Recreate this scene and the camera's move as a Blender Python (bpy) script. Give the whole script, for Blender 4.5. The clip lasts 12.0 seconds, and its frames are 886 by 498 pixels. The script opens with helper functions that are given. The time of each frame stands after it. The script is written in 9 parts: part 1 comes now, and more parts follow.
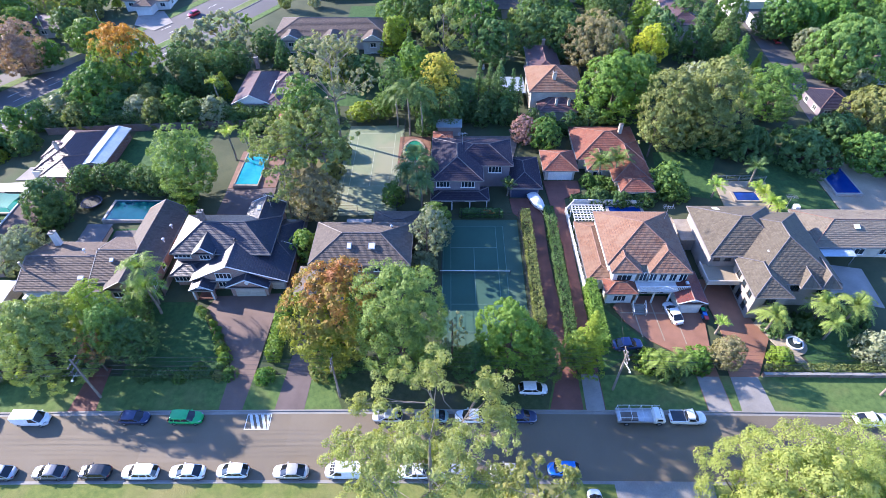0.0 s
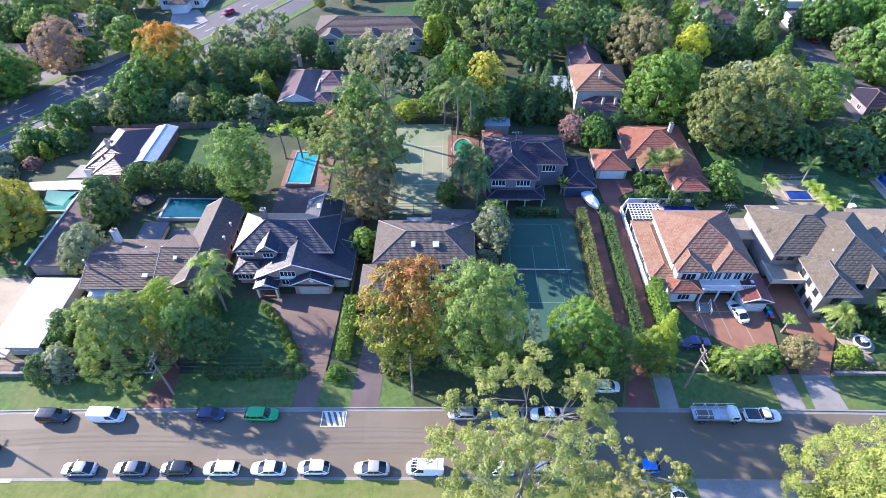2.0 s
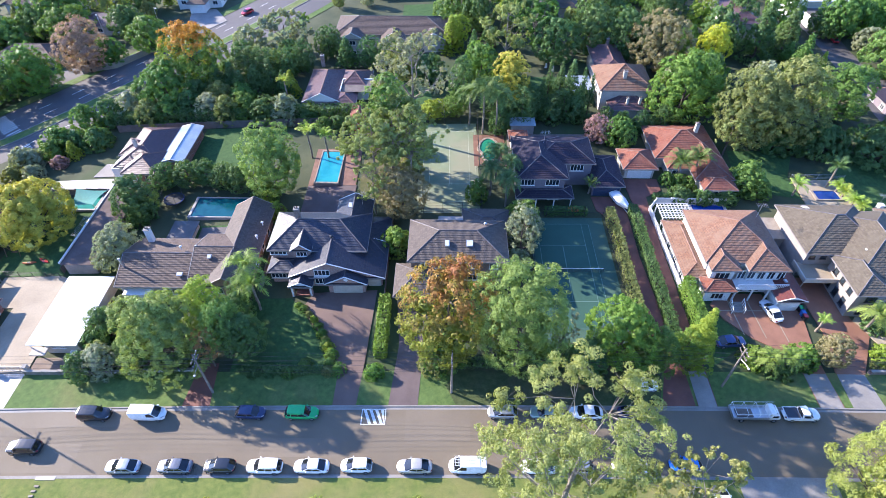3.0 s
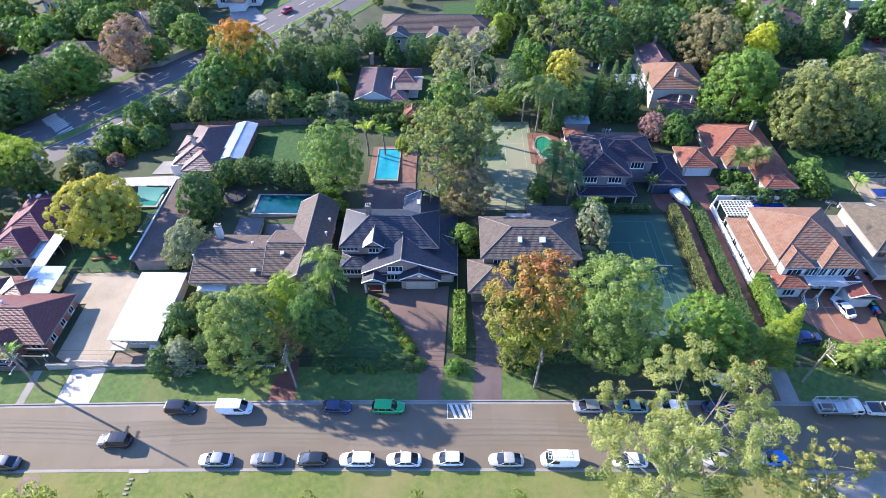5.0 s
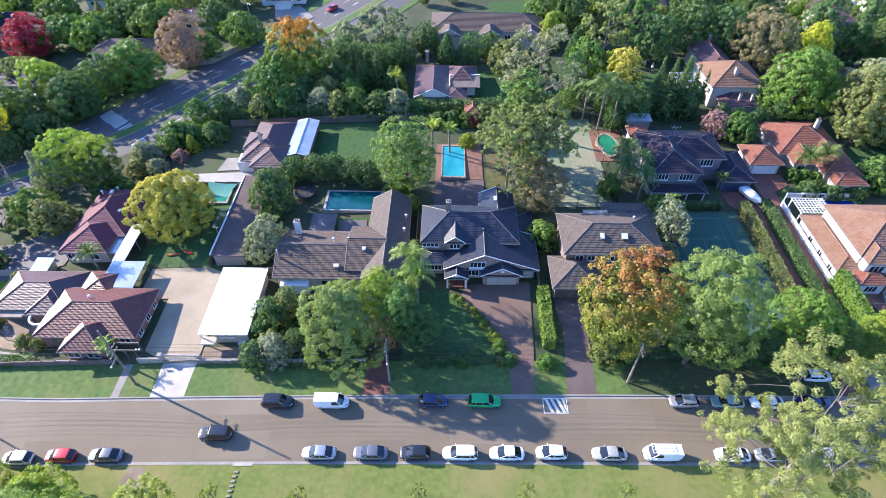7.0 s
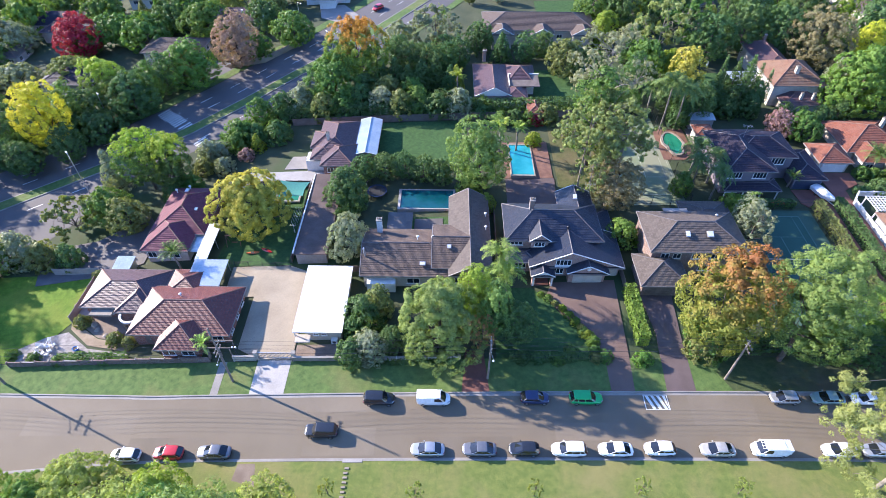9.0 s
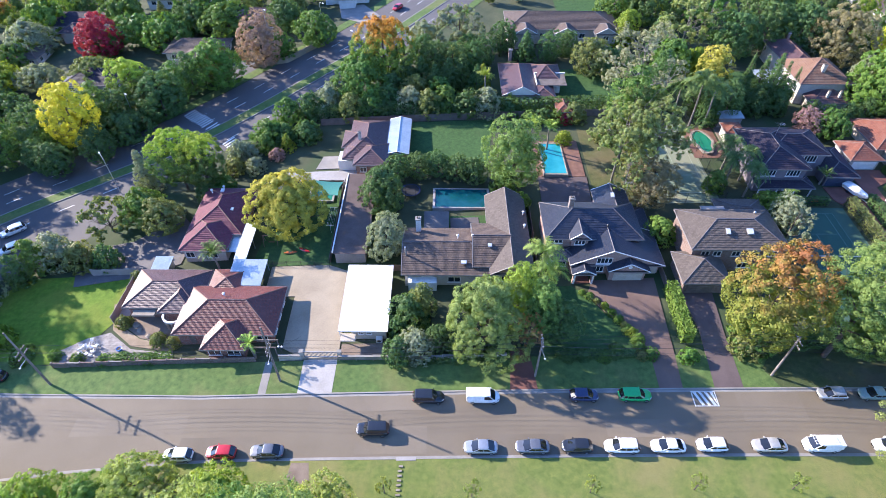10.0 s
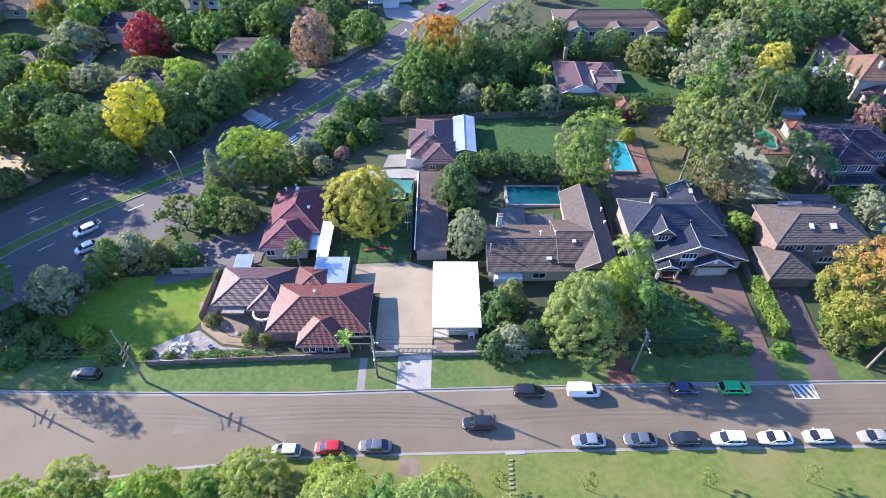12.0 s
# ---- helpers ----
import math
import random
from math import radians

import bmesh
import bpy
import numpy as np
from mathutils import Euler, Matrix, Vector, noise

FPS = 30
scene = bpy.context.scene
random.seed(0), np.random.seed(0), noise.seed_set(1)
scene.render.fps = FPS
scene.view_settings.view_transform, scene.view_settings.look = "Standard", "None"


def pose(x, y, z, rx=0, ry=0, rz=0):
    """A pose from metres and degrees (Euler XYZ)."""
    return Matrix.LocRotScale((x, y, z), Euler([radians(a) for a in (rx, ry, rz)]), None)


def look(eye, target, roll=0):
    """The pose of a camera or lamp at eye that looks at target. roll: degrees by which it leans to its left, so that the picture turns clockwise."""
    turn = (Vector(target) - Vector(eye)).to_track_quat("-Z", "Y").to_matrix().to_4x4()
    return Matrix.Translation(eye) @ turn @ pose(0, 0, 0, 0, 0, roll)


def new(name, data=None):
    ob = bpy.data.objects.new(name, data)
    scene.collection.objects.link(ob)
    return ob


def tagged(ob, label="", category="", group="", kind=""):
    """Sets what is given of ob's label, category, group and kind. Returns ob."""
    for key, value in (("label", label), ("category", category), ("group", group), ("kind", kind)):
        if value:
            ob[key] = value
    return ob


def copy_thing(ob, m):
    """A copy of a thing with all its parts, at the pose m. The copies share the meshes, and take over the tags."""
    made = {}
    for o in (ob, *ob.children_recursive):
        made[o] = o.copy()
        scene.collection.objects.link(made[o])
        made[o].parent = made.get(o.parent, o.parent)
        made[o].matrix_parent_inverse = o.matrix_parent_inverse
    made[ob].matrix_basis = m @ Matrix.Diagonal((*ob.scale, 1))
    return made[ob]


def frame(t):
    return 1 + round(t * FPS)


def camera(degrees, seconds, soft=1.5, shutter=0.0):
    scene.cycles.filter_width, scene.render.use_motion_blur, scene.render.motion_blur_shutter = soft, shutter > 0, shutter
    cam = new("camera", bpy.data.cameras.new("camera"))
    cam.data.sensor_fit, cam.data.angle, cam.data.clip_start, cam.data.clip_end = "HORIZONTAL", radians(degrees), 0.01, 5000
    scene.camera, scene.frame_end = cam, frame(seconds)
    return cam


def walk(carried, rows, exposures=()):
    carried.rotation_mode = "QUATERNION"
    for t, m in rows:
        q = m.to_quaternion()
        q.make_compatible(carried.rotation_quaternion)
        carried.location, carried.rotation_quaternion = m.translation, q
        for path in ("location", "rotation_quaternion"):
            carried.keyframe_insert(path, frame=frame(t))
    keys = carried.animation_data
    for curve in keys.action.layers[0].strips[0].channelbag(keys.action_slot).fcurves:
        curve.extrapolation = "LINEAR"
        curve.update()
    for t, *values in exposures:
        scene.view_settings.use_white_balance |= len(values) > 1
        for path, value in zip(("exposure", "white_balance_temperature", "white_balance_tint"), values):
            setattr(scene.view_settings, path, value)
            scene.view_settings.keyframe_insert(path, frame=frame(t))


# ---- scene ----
cam = camera(77.5, 12.0, 0.6)
METRES, EYE, TILT, LEAN, TURN = 79.0, 71.6, -44.5, 0.0, 0.5
ROWS = [
    (0.0, 0.0, 0.0, 0.0, 0.0, 0.0, 0.0),
    (0.5, -0.0302, -0.0003, 0.0, 0.03, -0.05, -0.04),
    (1.0, -0.0646, -0.001, -0.0003, 0.01, -0.07, -0.05),
    (1.5, -0.0967, -0.0019, -0.0006, 0.03, -0.09, -0.08),
    (2.0, -0.1315, -0.0034, -0.0012, 0.06, -0.12, -0.11),
    (2.5, -0.1645, -0.0052, -0.0016, 0.07, -0.12, -0.13),
    (3.0, -0.2008, -0.0077, -0.0029, 0.11, -0.14, -0.17),
    (5.0, -0.3545, -0.0163, -0.0099, 0.07, -0.19, -0.25),
    (5.5, -0.3938, -0.0184, -0.0119, 0.1, -0.21, -0.29),
    (6.0, -0.4377, -0.0206, -0.0142, 0.13, -0.22, -0.35),
    (6.5, -0.4797, -0.0217, -0.0171, 0.17, -0.2, -0.41),
    (7.0, -0.5268, -0.0227, -0.0191, 0.16, -0.21, -0.41),
    (9.0, -0.714, -0.029, -0.0233, 0.01, -0.27, -0.35),
    (9.5, -0.7591, -0.0307, -0.0245, -0.07, -0.27, -0.26),
    (10.0, -0.8084, -0.0322, -0.0259, -0.28, -0.29, -0.07),
    (10.5, -0.8545, -0.0336, -0.028, -0.24, -0.29, -0.1),
    (11.0, -0.9037, -0.035, -0.0299, -0.25, -0.28, -0.1),
    (11.5, -0.949, -0.0361, -0.0316, -0.47, -0.28, 0.19),
    (12.0, -0.9985, -0.0381, -0.0332, -0.52, -0.28, 0.25),
]
walk(cam, [(t, pose(0, 0, EYE, TILT, LEAN, TURN) @ pose(METRES * x, METRES * y, METRES * z, 90 + pitch, roll, yaw)) for t, x, y, z, yaw, pitch, roll in ROWS], [(0.0, 1.86, 5380, 26), (5.0, 1.74, 5520, 23), (12.0, 1.66, 5480, 24)])

# ---- light ----
SUN = Vector((-0.913 * math.cos(radians(23.5)), 0.407 * math.cos(radians(23.5)), math.sin(radians(23.5))))
world = bpy.data.worlds.new("sky")
scene.world = world
world.use_nodes = True
sky = world.node_tree.nodes.new("ShaderNodeTexSky")
sky.sky_type, sky.sun_disc, sky.sun_elevation, sky.sun_rotation = "NISHITA", False, radians(23.5), math.atan2(-0.913, 0.407)
sky.air_density, sky.dust_density, sky.ozone_density = 1.0, 0.3, 5.0
world.node_tree.links.new(sky.outputs[0], world.node_tree.nodes["Background"].inputs[0])
world.node_tree.nodes["Background"].inputs[1].default_value = 0.15
sun = new("sun", bpy.data.lights.new("sun", "SUN"))
sun.data.energy, sun.data.angle, sun.data.color = 4.9, radians(0.6), (1.0, 0.85, 0.59)
sun.matrix_world = look((0, 0, 200), Vector((0, 0, 200)) - SUN)


# ---- the lie of the land ----
def gz(x, y):
    """Height of the ground: it rises gently away from the road and falls to the west."""
    x, y = min(max(x, -200), 132), min(max(y, -20), 220)
    return -0.05 + 0.0139 * x + 0.033 * y - 0.000242 * x * x


# ---- materials ----
def nodes_of(name):
    m = bpy.data.materials.new(name)
    m.use_nodes = True
    t = m.node_tree
    return m, t, t.nodes["Principled BSDF"]


def add(t, kind, **values):
    n = t.nodes.new(kind)
    for k, v in values.items():
        n.inputs[k].default_value = v
    return n


def ramp(t, fac, *stops):
    n = t.nodes.new("ShaderNodeValToRGB")
    while len(n.color_ramp.elements) < len(stops):
        n.color_ramp.elements.new(0.5)
    for e, (p, c) in zip(n.color_ramp.elements, stops):
        e.position, e.color = p, (*c, 1)
    t.links.new(fac, n.inputs[0])
    return n.outputs[0]


def blend(t, fac, a, b, mode="MIX"):
    n = t.nodes.new("ShaderNodeMix")
    n.data_type, n.blend_type = "RGBA", mode
    for sock, v in ((n.inputs[0], fac), (n.inputs[6], a), (n.inputs[7], b)):
        if hasattr(v, "default_value"):
            t.links.new(v, sock)
        else:
            sock.default_value = v if isinstance(v, (int, float)) else (*v, 1)
    return n.outputs[2]


def noisy(t, scale, detail=4, coord=None, rough=0.55):
    n = add(t, "ShaderNodeTexNoise", Scale=scale, Detail=detail, Roughness=rough)
    if coord is None:
        coord = t.nodes.new("ShaderNodeNewGeometry").outputs["Position"]
    t.links.new(coord, n.inputs["Vector"])
    return n.outputs["Fac"]


def bump(t, bsdf, height, strength, distance):
    b = add(t, "ShaderNodeBump", Strength=strength, Distance=distance)
    t.links.new(height, b.inputs["Height"])
    t.links.new(b.outputs[0], bsdf.inputs["Normal"])


def surface(name, dark, light, coarse=0.25, fine=6.0, rough=0.8, relief=0.03, metal=0.0, third=None):
    """A worn surface: two scales of noise between two colours, and fine relief."""
    m, t, b = nodes_of(name)
    big, small = noisy(t, coarse, 5), noisy(t, fine, 4)
    c1 = ramp(t, big, (0.33, dark), (0.67, light))
    c2 = ramp(t, small, (0.3, (0.84, 0.84, 0.84)), (0.7, (1.12, 1.12, 1.12)))
    col = blend(t, 0.7, c1, c2, "MULTIPLY")
    if third:
        patch = noisy(t, coarse * 0.35, 3)
        col = blend(t, ramp(t, patch, (0.52, (0, 0, 0)), (0.62, (1, 1, 1))), col, third)
    t.links.new(col, b.inputs["Base Color"])
    b.inputs["Roughness"].default_value, b.inputs["Metallic"].default_value = rough, metal
    bump(t, b, small, 0.5, relief)
    return m


def tiles(name, a, b_, c, rough=0.5, mortar=(0.06, 0.05, 0.05), pitch=0.3):
    """Roof tiles in courses along the roof's own map, each tile a little different, with weathering."""
    m, t, b = nodes_of(name)
    uv = t.nodes.new("ShaderNodeUVMap").outputs[0]
    br = add(t, "ShaderNodeTexBrick", Scale=1.0)
    br.inputs["Color1"].default_value, br.inputs["Color2"].default_value, br.inputs["Mortar"].default_value = (*a, 1), (*b_, 1), (*mortar, 1)
    br.inputs["Mortar Size"].default_value, br.inputs["Mortar Smooth"].default_value = 0.02, 0.6
    br.inputs["Brick Width"].default_value, br.inputs["Row Height"].default_value, br.offset = pitch, 0.42, 0.5
    t.links.new(uv, br.inputs["Vector"])
    stain = noisy(t, 0.5, 6)
    lich = noisy(t, 2.2, 5, rough=0.7)
    col = blend(t, ramp(t, stain, (0.4, (0, 0, 0)), (0.75, (0.8, 0.8, 0.8))), br.outputs["Color"], c)
    col = blend(t, ramp(t, lich, (0.58, (0, 0, 0)), (0.72, (0.25, 0.25, 0.25))), col, (0.26, 0.23, 0.19))
    t.links.new(col, b.inputs["Base Color"])
    b.inputs["Roughness"].default_value = rough + 0.28 if rough > 0.4 else rough + 0.1
    b.inputs["Specular IOR Level"].default_value = 0.3 if rough > 0.4 else 0.38
    w = add(t, "ShaderNodeTexWave", Scale=1.0 / pitch / 2.0, Distortion=0.0)
    w.wave_type, w.bands_direction = "BANDS", "X"
    t.links.new(uv, w.inputs["Vector"])
    bump(t, b, w.outputs["Fac"], 0.35, 0.06)
    return m


def brickwork(name, a, b_, mortar):
    m, t, b = nodes_of(name)
    tc = t.nodes.new("ShaderNodeNewGeometry").outputs["Position"]
    mp = add(t, "ShaderNodeMapping")
    mp.inputs["Rotation"].default_value = (radians(90), 0, 0)
    t.links.new(tc, mp.inputs["Vector"])
    br = add(t, "ShaderNodeTexBrick", Scale=1.0)
    br.inputs["Color1"].default_value, br.inputs["Color2"].default_value, br.inputs["Mortar"].default_value = (*a, 1), (*b_, 1), (*mortar, 1)
    br.inputs["Brick Width"].default_value, br.inputs["Row Height"].default_value, br.inputs["Mortar Size"].default_value = 0.24, 0.086, 0.01
    t.links.new(mp.outputs[0], br.inputs["Vector"])
    col = blend(t, 0.6, br.outputs["Color"], ramp(t, noisy(t, 0.9, 5), (0.3, (0.75, 0.75, 0.75)), (0.7, (1.15, 1.12, 1.1))), "MULTIPLY")
    t.links.new(col, b.inputs["Base Color"])
    b.inputs["Roughness"].default_value = 0.85
    return m


def plain(name, colour, rough=0.5, metal=0.0, coat=0.0):
    m, t, b = nodes_of(name)
    f = noisy(t, 3.0, 4)
    col = ramp(t, f, (0.3, tuple(v * 0.86 for v in colour)), (0.7, tuple(min(1, v * 1.06) for v in colour)))
    t.links.new(col, b.inputs["Base Color"])
    b.inputs["Roughness"].default_value, b.inputs["Metallic"].default_value, b.inputs["Coat Weight"].default_value = rough, metal, coat
    return m


def foliage(name, dark, light, tip=None, tip_at=(0.45, 0.7), clear=0.3):
    """Leaves: each leaf and each tree a little different; light passes through them."""
    m, t, b = nodes_of(name)
    g = t.nodes.new("ShaderNodeNewGeometry")
    obj = t.nodes.new("ShaderNodeObjectInfo")
    col = ramp(t, g.outputs["Random Per Island"], (-0.0, tuple(0.78 * u + 0.22 * v for u, v in zip(dark, light))), (1.0, tuple(0.22 * u + 0.78 * v for u, v in zip(dark, light))))
    # recolours the upper crown: autumn tints, and sunlight painted in for the lime tops
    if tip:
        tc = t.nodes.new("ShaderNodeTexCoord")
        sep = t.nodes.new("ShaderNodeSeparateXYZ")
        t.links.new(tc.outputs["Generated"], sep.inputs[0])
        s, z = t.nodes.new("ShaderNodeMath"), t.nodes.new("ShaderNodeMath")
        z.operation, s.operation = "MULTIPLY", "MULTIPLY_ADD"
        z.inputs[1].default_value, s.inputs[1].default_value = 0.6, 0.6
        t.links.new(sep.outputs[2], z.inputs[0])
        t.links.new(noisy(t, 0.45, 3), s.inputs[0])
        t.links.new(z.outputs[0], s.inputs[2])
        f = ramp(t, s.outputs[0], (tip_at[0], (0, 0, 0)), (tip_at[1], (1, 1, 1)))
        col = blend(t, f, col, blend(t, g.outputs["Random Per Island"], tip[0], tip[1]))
    patch = ramp(t, noisy(t, 0.7, 2), (0.3, (0.72, 0.78, 0.75)), (0.7, (1.2, 1.15, 1.05)))
    col = blend(t, 0.8, col, patch, "MULTIPLY")
    hue = t.nodes.new("ShaderNodeHueSaturation")
    mr = add(t, "ShaderNodeMapRange")
    mr.inputs[3].default_value, mr.inputs[4].default_value = 0.485, 0.515
    t.links.new(obj.outputs["Random"], mr.inputs[0])
    t.links.new(mr.outputs[0], hue.inputs["Hue"])
    t.links.new(col, hue.inputs["Color"])
    t.links.new(hue.outputs[0], b.inputs["Base Color"])
    b.inputs["Roughness"].default_value = 0.5
    b.inputs["Specular IOR Level"].default_value = 0.12
    tr = t.nodes.new("ShaderNodeBsdfTranslucent")
    t.links.new(blend(t, 1.0, hue.outputs[0], (1.5, 1.6, 0.6), "MULTIPLY"), tr.inputs[0])
    mix = add(t, "ShaderNodeMixShader", Fac=clear)
    t.links.new(b.outputs[0], mix.inputs[1])
    t.links.new(tr.outputs[0], mix.inputs[2])
    t.links.new(mix.outputs[0], t.nodes["Material Output"].inputs[0])
    return m


def turf(name, dark, light, dry, amount=0.55):
    m, t, b = nodes_of(name)
    f1, f2, f3 = noisy(t, 0.12, 4), noisy(t, 1.3, 5), noisy(t, 14.0, 3)
    col = ramp(t, f2, (0.3, dark), (0.7, light))
    col = blend(t, ramp(t, f1, (amount, (0, 0, 0)), (amount + 0.2, (0.75, 0.75, 0.75))), col, dry)
    col = blend(t, 0.75, col, ramp(t, f3, (0.3, (0.65, 0.68, 0.6)), (0.7, (1.25, 1.22, 1.15))), "MULTIPLY")
    t.links.new(col, b.inputs["Base Color"])
    b.inputs["Roughness"].default_value = 0.9
    b.inputs["Specular IOR Level"].default_value = 0.2
    bump(t, b, f3, 0.8, 0.08)
    return m


def glassy(name, colour=(0.02, 0.03, 0.04), rough=0.06):
    m, t, b = nodes_of(name)
    b.inputs["Base Color"].default_value = (*colour, 1)
    b.inputs["Roughness"].default_value = rough
    b.inputs["Specular IOR Level"].default_value = 0.7
    return m


def pool_water(name, dark, light):
    m, t, b = nodes_of(name)
    col = ramp(t, noisy(t, 0.35, 3), (0.35, dark), (0.65, light))
    t.links.new(col, b.inputs["Base Color"])
    b.inputs["Roughness"].default_value = 0.08
    bump(t, b, noisy(t, 1.8, 3), 0.25, 0.05)
    return m


M_GROUND = surface("garden_soil", (0.028, 0.042, 0.016), (0.062, 0.072, 0.032), 0.15, 4.0, 0.95, 0.06, third=(0.032, 0.058, 0.016))
M_VERGE = turf("verge_grass", (0.066, 0.112, 0.034), (0.118, 0.180, 0.054), (0.17, 0.168, 0.070), 0.5)
M_DRY = turf("dry_grass", (0.062, 0.078, 0.026), (0.105, 0.115, 0.042), (0.15, 0.12, 0.065), 0.42)
M_LUSH = turf("lush_grass", (0.075, 0.14, 0.012), (0.135, 0.22, 0.022), (0.175, 0.20, 0.03), 0.5)
M_PARK = turf("park_grass", (0.100, 0.140, 0.034), (0.172, 0.198, 0.053), (0.225, 0.198, 0.082), 0.46)
M_LAWN = turf("lawn_grass", (0.034, 0.076, 0.026), (0.060, 0.122, 0.038), (0.075, 0.105, 0.042), 0.6)
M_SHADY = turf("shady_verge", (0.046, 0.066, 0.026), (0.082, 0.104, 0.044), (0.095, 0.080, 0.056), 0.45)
M_ASPHALT = surface("asphalt", (0.128, 0.104, 0.071), (0.158, 0.130, 0.090), 0.09, 9.0, 0.85, 0.01)
M_PATCH = surface("newer_asphalt", (0.142, 0.117, 0.083), (0.172, 0.143, 0.102), 0.12, 9.0, 0.85, 0.01)
M_PATCH_DARK = surface("dark_asphalt", (0.112, 0.092, 0.064), (0.142, 0.118, 0.084), 0.12, 9.0, 0.85, 0.01)
M_HIGHWAY = surface("old_asphalt", (0.076, 0.072, 0.073), (0.103, 0.097, 0.096), 0.08, 7.0, 0.85, 0.01)
M_CONCRETE = surface("concrete", (0.195, 0.183, 0.165), (0.265, 0.250, 0.228), 0.3, 6.0, 0.85, 0.01)
M_PALE = surface("pale_concrete", (0.235, 0.194, 0.134), (0.325, 0.274, 0.193), 0.2, 5.0, 0.85, 0.01)
M_WHITE_PAVE = surface("white_paving", (0.262, 0.248, 0.228), (0.335, 0.320, 0.297), 0.4, 4.0, 0.6, 0.01)
M_RED_PAVE = surface("red_brick_paving", (0.114, 0.047, 0.034), (0.182, 0.076, 0.053), 0.4, 9.0, 0.8, 0.015)
M_BROWN_PAVE = surface("brown_paving", (0.105, 0.069, 0.054), (0.150, 0.101, 0.080), 0.25, 9.0, 0.8, 0.012)
M_ORANGE_PAVE = surface("orange_paving", (0.182, 0.087, 0.053), (0.258, 0.129, 0.080), 0.25, 9.0, 0.75, 0.012)
M_GREY_PAVE = surface("grey_drive", (0.084, 0.076, 0.076), (0.122, 0.114, 0.110), 0.3, 8.0, 0.8, 0.01)
M_DARK_PAVE = surface("dark_paving", (0.078, 0.056, 0.054), (0.112, 0.084, 0.080), 0.3, 8.0, 0.8, 0.012)
M_COURT = surface("green_court", (0.021, 0.069, 0.045), (0.030, 0.088, 0.057), 0.15, 12.0, 0.8, 0.006)
M_COURT_EDGE = surface("worn_court", (0.034, 0.082, 0.055), (0.052, 0.102, 0.066), 0.2, 8.0, 0.85, 0.01)
M_COURT_OLD = surface("old_court", (0.14, 0.18, 0.105), (0.19, 0.225, 0.13), 0.2, 8.0, 0.85, 0.01, third=(0.21, 0.215, 0.135))
M_LINE = surface("line_paint", (0.55, 0.55, 0.52), (0.75, 0.75, 0.72), 1.5, 9.0, 0.6, 0.004)
M_FADED = surface("faded_line", (0.085, 0.165, 0.13), (0.14, 0.225, 0.18), 1.5, 9.0, 0.7, 0.004)
M_FADED_OLD = surface("faded_old_line", (0.28, 0.31, 0.22), (0.38, 0.40, 0.29), 1.5, 9.0, 0.7, 0.004)

T_ORANGE = tiles("orange_tiles", (0.182, 0.094, 0.056), (0.245, 0.137, 0.085), (0.222, 0.150, 0.103), 0.6)
T_TERRACOTTA = tiles("terracotta_tiles", (0.178, 0.056, 0.034), (0.251, 0.095, 0.057), (0.208, 0.099, 0.067), 0.6)
T_RED = tiles("red_tiles", (0.118, 0.032, 0.024), (0.178, 0.053, 0.038), (0.135, 0.048, 0.04), 0.34)
T_MAROON = tiles("maroon_tiles", (0.115, 0.027, 0.046), (0.168, 0.046, 0.069), (0.14, 0.044, 0.064), 0.45)
T_BROWN = tiles("brown_tiles", (0.085, 0.062, 0.048), (0.138, 0.102, 0.080), (0.115, 0.088, 0.072), 0.48)
T_TAUPE = tiles("taupe_tiles", (0.090, 0.074, 0.050), (0.140, 0.117, 0.080), (0.121, 0.104, 0.075), 0.5)
T_TAN = tiles("tan_tiles", (0.150, 0.126, 0.090), (0.212, 0.182, 0.134), (0.186, 0.162, 0.122), 0.5)
T_PURPLE = tiles("purple_brown_tiles", (0.074, 0.041, 0.043), (0.118, 0.064, 0.067), (0.102, 0.066, 0.069), 0.34)
T_GREY = tiles("grey_tiles", (0.082, 0.068, 0.057), (0.129, 0.106, 0.089), (0.110, 0.093, 0.079), 0.5)
T_SLATE = tiles("slate_blue_tiles", (0.016, 0.021, 0.038), (0.032, 0.04, 0.06), (0.03, 0.036, 0.05), 0.26)
T_DARK = tiles("dark_tiles", (0.014, 0.011, 0.023), (0.025, 0.020, 0.037), (0.024, 0.020, 0.034), 0.42)
M_CAP = surface("ridge_mortar", (0.15, 0.085, 0.065), (0.22, 0.135, 0.105), 1.0, 6.0, 0.85, 0.02)
M_CAP_DARK = surface("dark_ridge", (0.070, 0.063, 0.068), (0.119, 0.108, 0.112), 1.0, 6.0, 0.6, 0.02)
M_STEEL_WHITE = surface("white_steel_roof", (0.630, 0.639, 0.648), (0.720, 0.720, 0.720), 0.5, 3.0, 0.35, 0.004)
M_STEEL_BLUE = surface("galvanised_roof", (0.319, 0.380, 0.426), (0.410, 0.464, 0.502), 0.5, 3.0, 0.3, 0.004, metal=0.3)
M_STEEL_DARK = surface("dark_steel_roof", (0.082, 0.058, 0.051), (0.120, 0.088, 0.078), 0.3, 3.0, 0.95, 0.006)
M_RENDER = surface("cream_render", (0.395, 0.350, 0.289), (0.486, 0.441, 0.372), 0.6, 5.0, 0.85, 0.006)
M_WHITE = surface("white_paint", (0.630, 0.621, 0.594), (0.720, 0.711, 0.684), 0.8, 5.0, 0.5, 0.004)
M_MAUVEWALL = surface("mauve_render", (0.15, 0.13, 0.15), (0.2, 0.175, 0.195), 0.5, 8.0, 0.85, 0.01)
M_GREYWALL = surface("grey_render", (0.228, 0.205, 0.182), (0.289, 0.262, 0.236), 0.6, 5.0, 0.85, 0.006)
